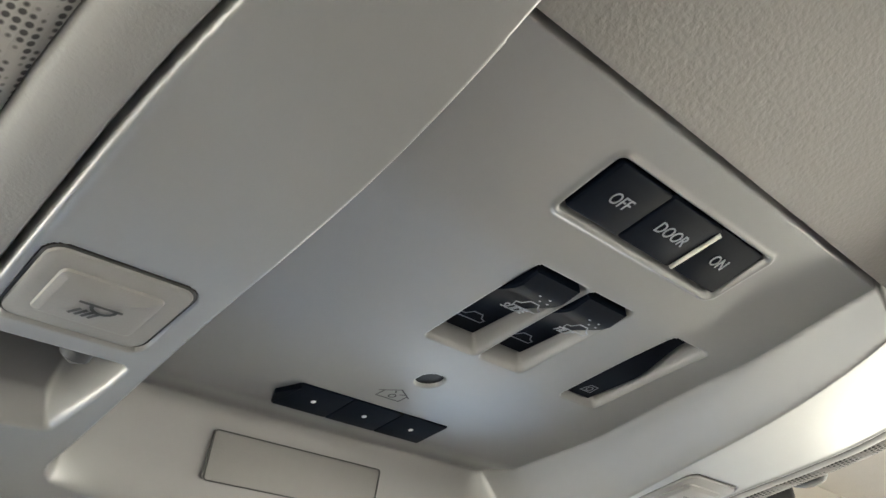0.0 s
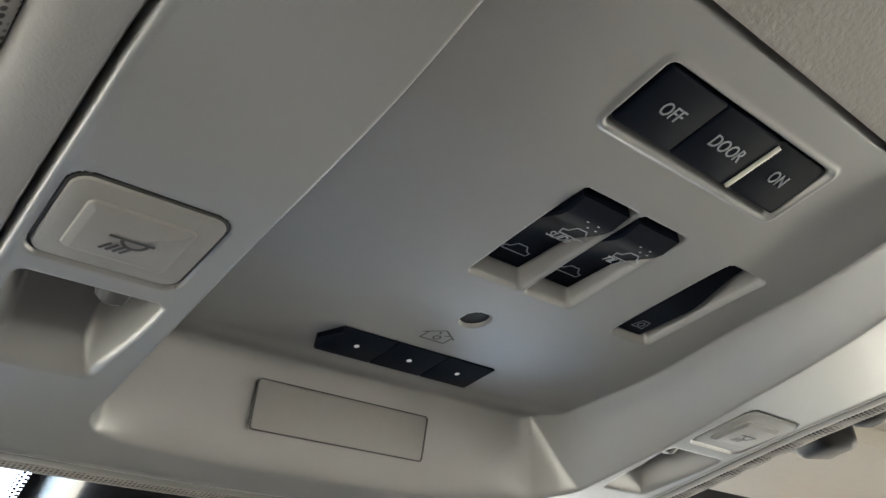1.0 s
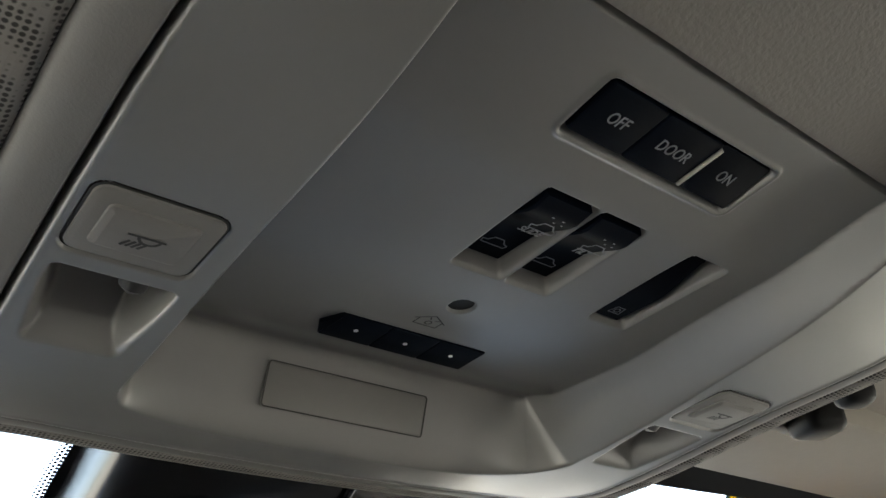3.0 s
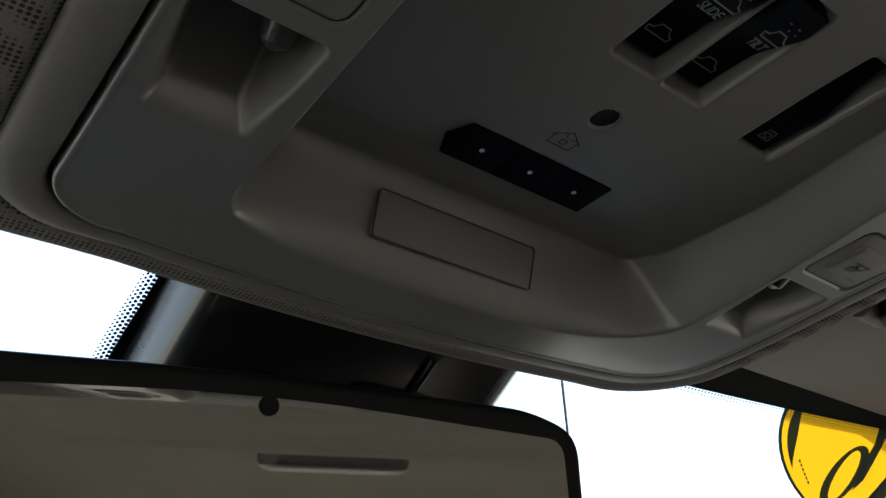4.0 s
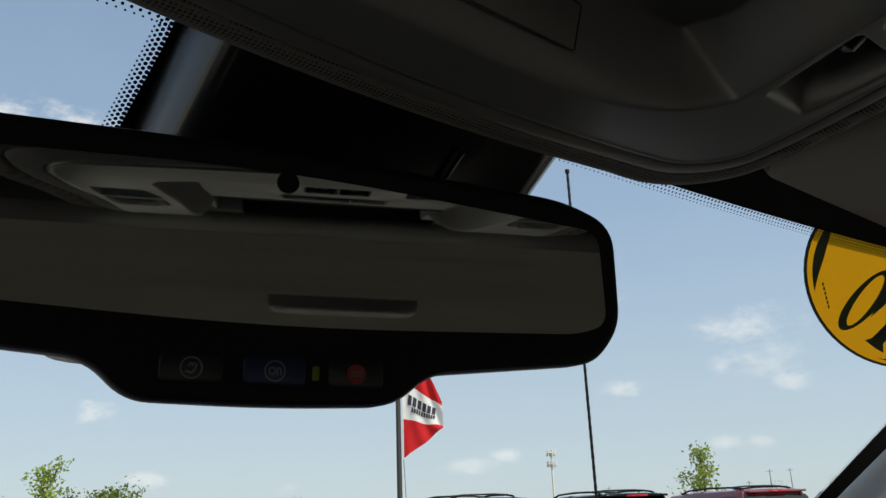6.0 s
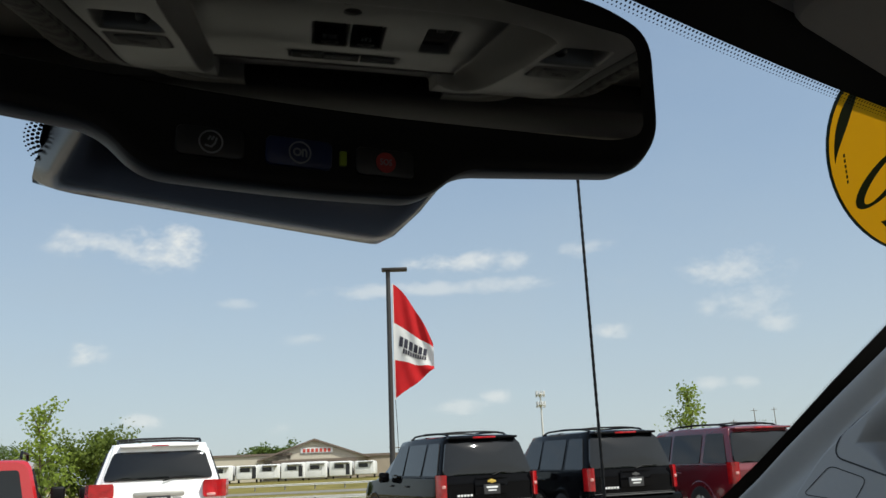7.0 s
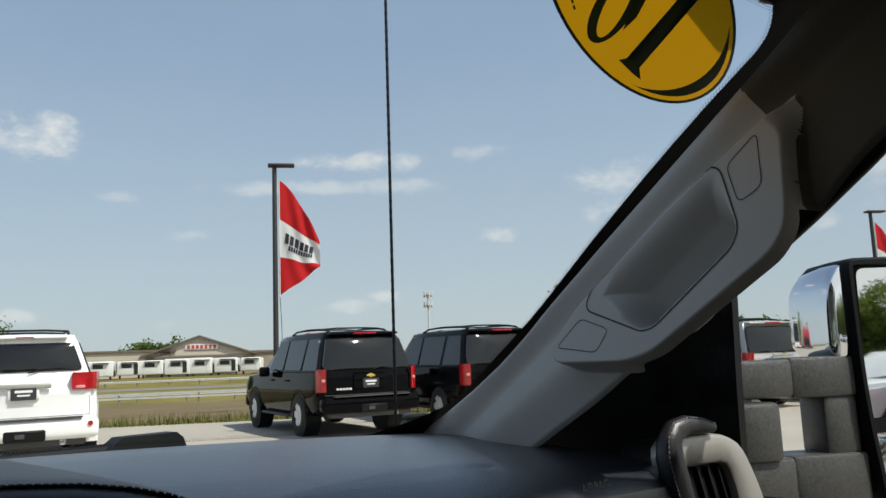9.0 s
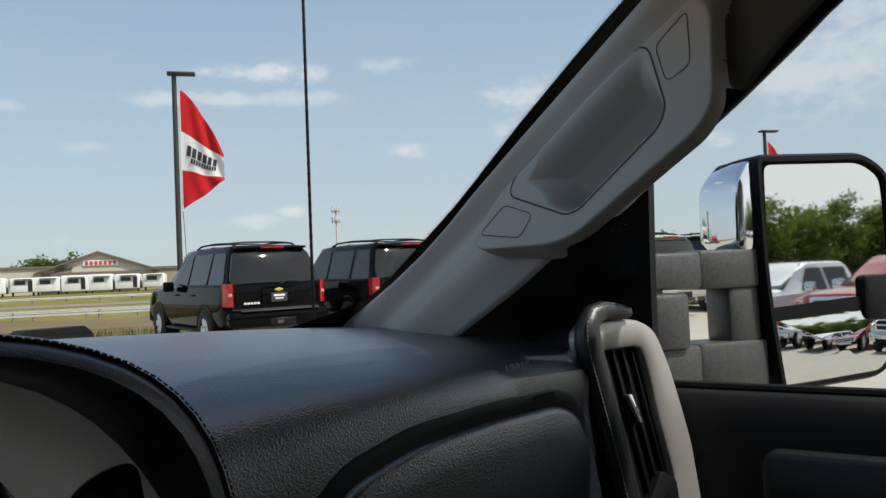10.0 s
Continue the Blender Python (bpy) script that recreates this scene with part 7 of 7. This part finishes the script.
        for y in (0.0, 2.95):
            rings = [[Vector((s * (wm + h), y + r_ * math.cos(a), 0.41 + r_ * math.sin(a))) for r_, h in ((0.36, -0.20), (0.36, 0.004), (0.465, 0.012), (0.50, -0.02), (0.50, -0.2))] for a in span(-0.15, math.pi + 0.15, 20)]
            part("wheel_arch", loft(rings, True, True), P if big else P, car)
            # black drum: the shade of the wheel well is put into its colour
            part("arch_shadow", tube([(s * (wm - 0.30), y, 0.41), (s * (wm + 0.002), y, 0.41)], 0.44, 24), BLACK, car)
            wheel_at(car, s * 0.885, y)
        part("running_board", box((s * 0.96, 1.45, 0.36), (0.16, 1.75, 0.05), 0.02, 1), CLAD, car)
    for y in (-0.30, 0.85):
        part("roof_bar", tube([(-0.60, y, zr + 0.040), (-0.3, y, zr + 0.058), (0.3, y, zr + 0.058), (0.60, y, zr + 0.040)], 0.016, 8), BLACK, car, "black roof crossbar")
    part("exhaust", tube([(0.50, rear + 0.3, 0.42), (0.50, rear - 0.06, 0.42)], 0.045, 14), RIM, car, "exhaust tip")
    part("front_bumper", box((0, 3.93, 0.55), (1.85, 0.22, 0.30), 0.07, 3), P, car)
    part("windscreen", loft([[Vector((x * k_, y, z)) for x, k_ in ((-1, w), (1, w))] + [Vector((x * w, y - 0.03, z - 0.03)) for x in (1, -1)] for y, z, w in ((1.80, zr - 0.06, 0.62), (2.60, zb + 0.13, 0.76))]), TINT, car)
    return car


def parked(x, y, h):
    nrm = Vector((-0.0175 * E1.x, -0.0175 * E1.y, 1)).normalized()
    fwd = Vector((math.sin(radians(h)), math.cos(radians(h)), 0))
    right = fwd.cross(nrm).normalized()
    return frame_of((x, y, gz(x, y) + 0.014), right, nrm.cross(right))


first = suv("black", "glossy black full-size SUV with red tail lamps parked on the lot", parked(10.83, 12.59, 19))
suv("white", "white full-size SUV with wide red tail lamps parked on the lot", parked(5.02, 13.3, 20), "wide")
suv("black", "black full-size SUV with a dark badge parked beside another", parked(13.45, 11.35, 21), badge=CLAD)
suv("burgundy", "burgundy full-size SUV with roof rails parked on the lot", parked(16.1, 9.95, 21))
suv("silver", "silver SUV parked on the lot, seen from behind", parked(19.2, 8.1, 22))
copy_thing(first, parked(21.9, 6.7, 22))
copy_thing(first, parked(24.6, 5.2, 22))


def boxy_suv(m):
    """A small off-roader with an upright back."""
    car = thing("off_roader", "red off-road SUV with black bumper corners parked on the lot", "car", "cars on the lot", m=m)
    P = PAINTS["red"]
    zr, wr, zb, wb, wm = 1.78, 0.74, 1.15, 0.90, 0.94
    part("body", loft([body_ring(-0.86, 0.62, 0.84, 0.88, zb, 0.86, zr - 0.04, wr - 0.04, 0.12), body_ring(-0.80, 0.52, 0.90, 0.93, zb, 0.89, zr - 0.01, wr, 0.12), body_ring(0.2, 0.45, 0.92, wm, zb, wb, zr, wr + 0.01), body_ring(1.55, 0.45, 0.92, wm, zb, wb, zr - 0.01, wr),
                       body_ring(2.05, 0.45, 0.92, wm, zb, wb, zb + 0.12, 0.78), body_ring(3.2, 0.5, 0.90, 0.92, zb - 0.06, 0.88, zb + 0.02, 0.74), body_ring(3.4, 0.55, 0.8, 0.82, zb - 0.12, 0.8, zb - 0.08, 0.66)]), P, car, "red painted body", smooth=30)
    side_pane("window", (-0.55, 0.15), car, zb, wb, zr, wr)
    side_pane("window", (0.3, 1.3), car, zb, wb, zr, wr, rake1=-0.1)
    out = round_poly([(-0.68, 1.22), (0.68, 1.22), (0.60, 1.62), (-0.60, 1.62)], 0.05, 4)
    part("rear_window", loft([[Vector((x, -0.86 + 0.12 * (z - 1.12) - o, z)) for x, z in out] for o in (-0.02, 0.012)]), TINT, car, "dark rear window")
    part("rear_bumper", box((0, -0.92, 0.68), (1.9, 0.26, 0.34), 0.06, 3), CLAD, car, "black bumper")
    part("spare_wheel", tube([(0.05, -0.9, 1.0), (0.05, -1.1, 1.0)], 0.38, 26), TYRE, car, "spare wheel")
    for s in (-1, 1):
        part("tail_lamp", box((s * 0.82, -0.86, 1.02), (0.18, 0.10, 0.22), 0.03, 2), LAMP_RED, car, "red tail lamp")
        part("lamp_window", tube([(s * 0.82, -0.90, 1.02), (s * 0.82, -0.925, 1.02)], 0.055, 16), LAMP_CLEAR, car)
        part("cladding", box((s * 0.93, -0.25, 0.72), (0.10, 1.2, 0.46), 0.05, 3), CLAD, car, "black side cladding")
        part("door_mirror", box((s * 1.06, 1.50, 1.22), (0.22, 0.12, 0.24), 0.04, 3), BLACK, car, "black door mirror")
        part("roof_rail", tube([(s * 0.6, -0.55, zr), (s * 0.6, -0.45, zr + 0.09), (s * 0.6, 0.9, zr + 0.09), (s * 0.6, 1.0, zr)], 0.022, 8), BLACK, car)
        for y in (0.0, 2.7):
            wheel_at(car, s * 0.86, y, 0.42)
    return car


boxy_suv(parked(2.62, 14.0, 17))


def pickup(paint, label, m):
    """A crew-cab pickup, front to +y."""
    car = thing("pickup_truck", label, "pickup truck", "pickups behind", m=m)
    P = PAINTS[paint]
    zr, wr, zb, wb, wm = 1.95, 0.72, 1.25, 0.96, 1.0
    part("cab", loft([body_ring(0.35, 0.5, 0.93, wm, zb, wb, zr - 0.10, wr, 0.1), body_ring(0.5, 0.45, 0.95, wm, zb, wb, zr, wr, 0.1), body_ring(1.9, 0.45, 0.95, wm, zb, wb, zr, wr), body_ring(2.35, 0.45, 0.95, wm, zb, wb, zr - 0.2, wr - 0.02), body_ring(2.95, 0.45, 0.95, wm, zb - 0.02, wb, zb + 0.10, 0.82),
                      body_ring(3.9, 0.5, 0.94, 0.99, zb - 0.06, 0.94, zb + 0.06, 0.80), body_ring(4.25, 0.55, 0.90, 0.95, zb - 0.12, 0.90, zb - 0.02, 0.74), body_ring(4.32, 0.6, 0.84, 0.90, zb - 0.18, 0.84, zb - 0.1, 0.68)]), P, car, paint + " painted cab", smooth=30)
    part("bed", box((0, -0.65, 0.95), (1.96, 1.95, 0.66), 0.05, 3), P, car)
    side_pane("window", (0.62, 1.42), car, zb, wb, zr, wr)
    side_pane("window", (1.52, 2.42), car, zb, wb, zr, wr, rake1=-0.42)
    part("windscreen", loft([[Vector((-w, y, z)), Vector((w, y, z)), Vector((w, y - 0.03, z - 0.04)), Vector((-w, y - 0.03, z - 0.04))] for y, z, w in ((1.98, zr - 0.045, 0.60), (2.92, zb + 0.12, 0.78))]), TINT, car, "dark windscreen")
    part("grille", box((0, 4.31, 0.98), (1.05, 0.08, 0.40), 0.04, 2), CHROME, car, "chrome grille")
    part("grille_mesh", box((0, 4.345, 0.98), (0.90, 0.03, 0.27), 0.02, 1), BLACK, car, "black grille mesh")
    part("grille_bar", box((0, 4.365, 0.98), (0.92, 0.02, 0.05), 0.01, 1), CHROME, car)
    part("front_bumper", box((0, 4.35, 0.62), (1.95, 0.24, 0.26), 0.06, 3), CHROME, car, "chrome front bumper")
    part("lower_intake", box((0, 4.46, 0.55), (1.1, 0.04, 0.12), 0.02, 1), BLACK, car)
    for s in (-1, 1):
        part("headlamp", box((s * 0.74, 4.25, 1.0), (0.36, 0.14, 0.22), 0.05, 3), LAMP_CLEAR, car, "clear headlamp")
        part("fog_lamp", tube([(s * 0.76, 4.46, 0.58), (s * 0.76, 4.48, 0.58)], 0.06, 14), LAMP_CLEAR, car)
        part("door_mirror", box((s * 1.14, 2.45, 1.36), (0.26, 0.12, 0.26), 0.05, 3), CHROME, car, "chrome door mirror")
        for y in (-0.45, 3.35):
            # a black drum gives the arch its shade by colour
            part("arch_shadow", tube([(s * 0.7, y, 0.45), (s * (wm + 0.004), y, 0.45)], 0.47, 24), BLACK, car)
            wheel_at(car, s * 0.89, y, 0.42)
    return car




def row_place(k):
    """The k-th bay of the slanting row behind the cab."""
    x, y = 4.6 + 2.15 * k, -20.8 + 2.15 * k
    return pose(x, y, gz(x, y) + 0.014, 0, 0, 43)


white_truck = pickup("white", "white crew-cab pickup with a chrome grille in the row behind", row_place(0))
red_truck = pickup("red", "red crew-cab pickup with a chrome grille in the row behind", row_place(1))
pickup("black", "black crew-cab pickup with a chrome grille in the row behind", row_place(3))
for k in (-3, -1, 2):
    copy_thing(white_truck, row_place(k))
copy_thing(red_truck, row_place(-2))
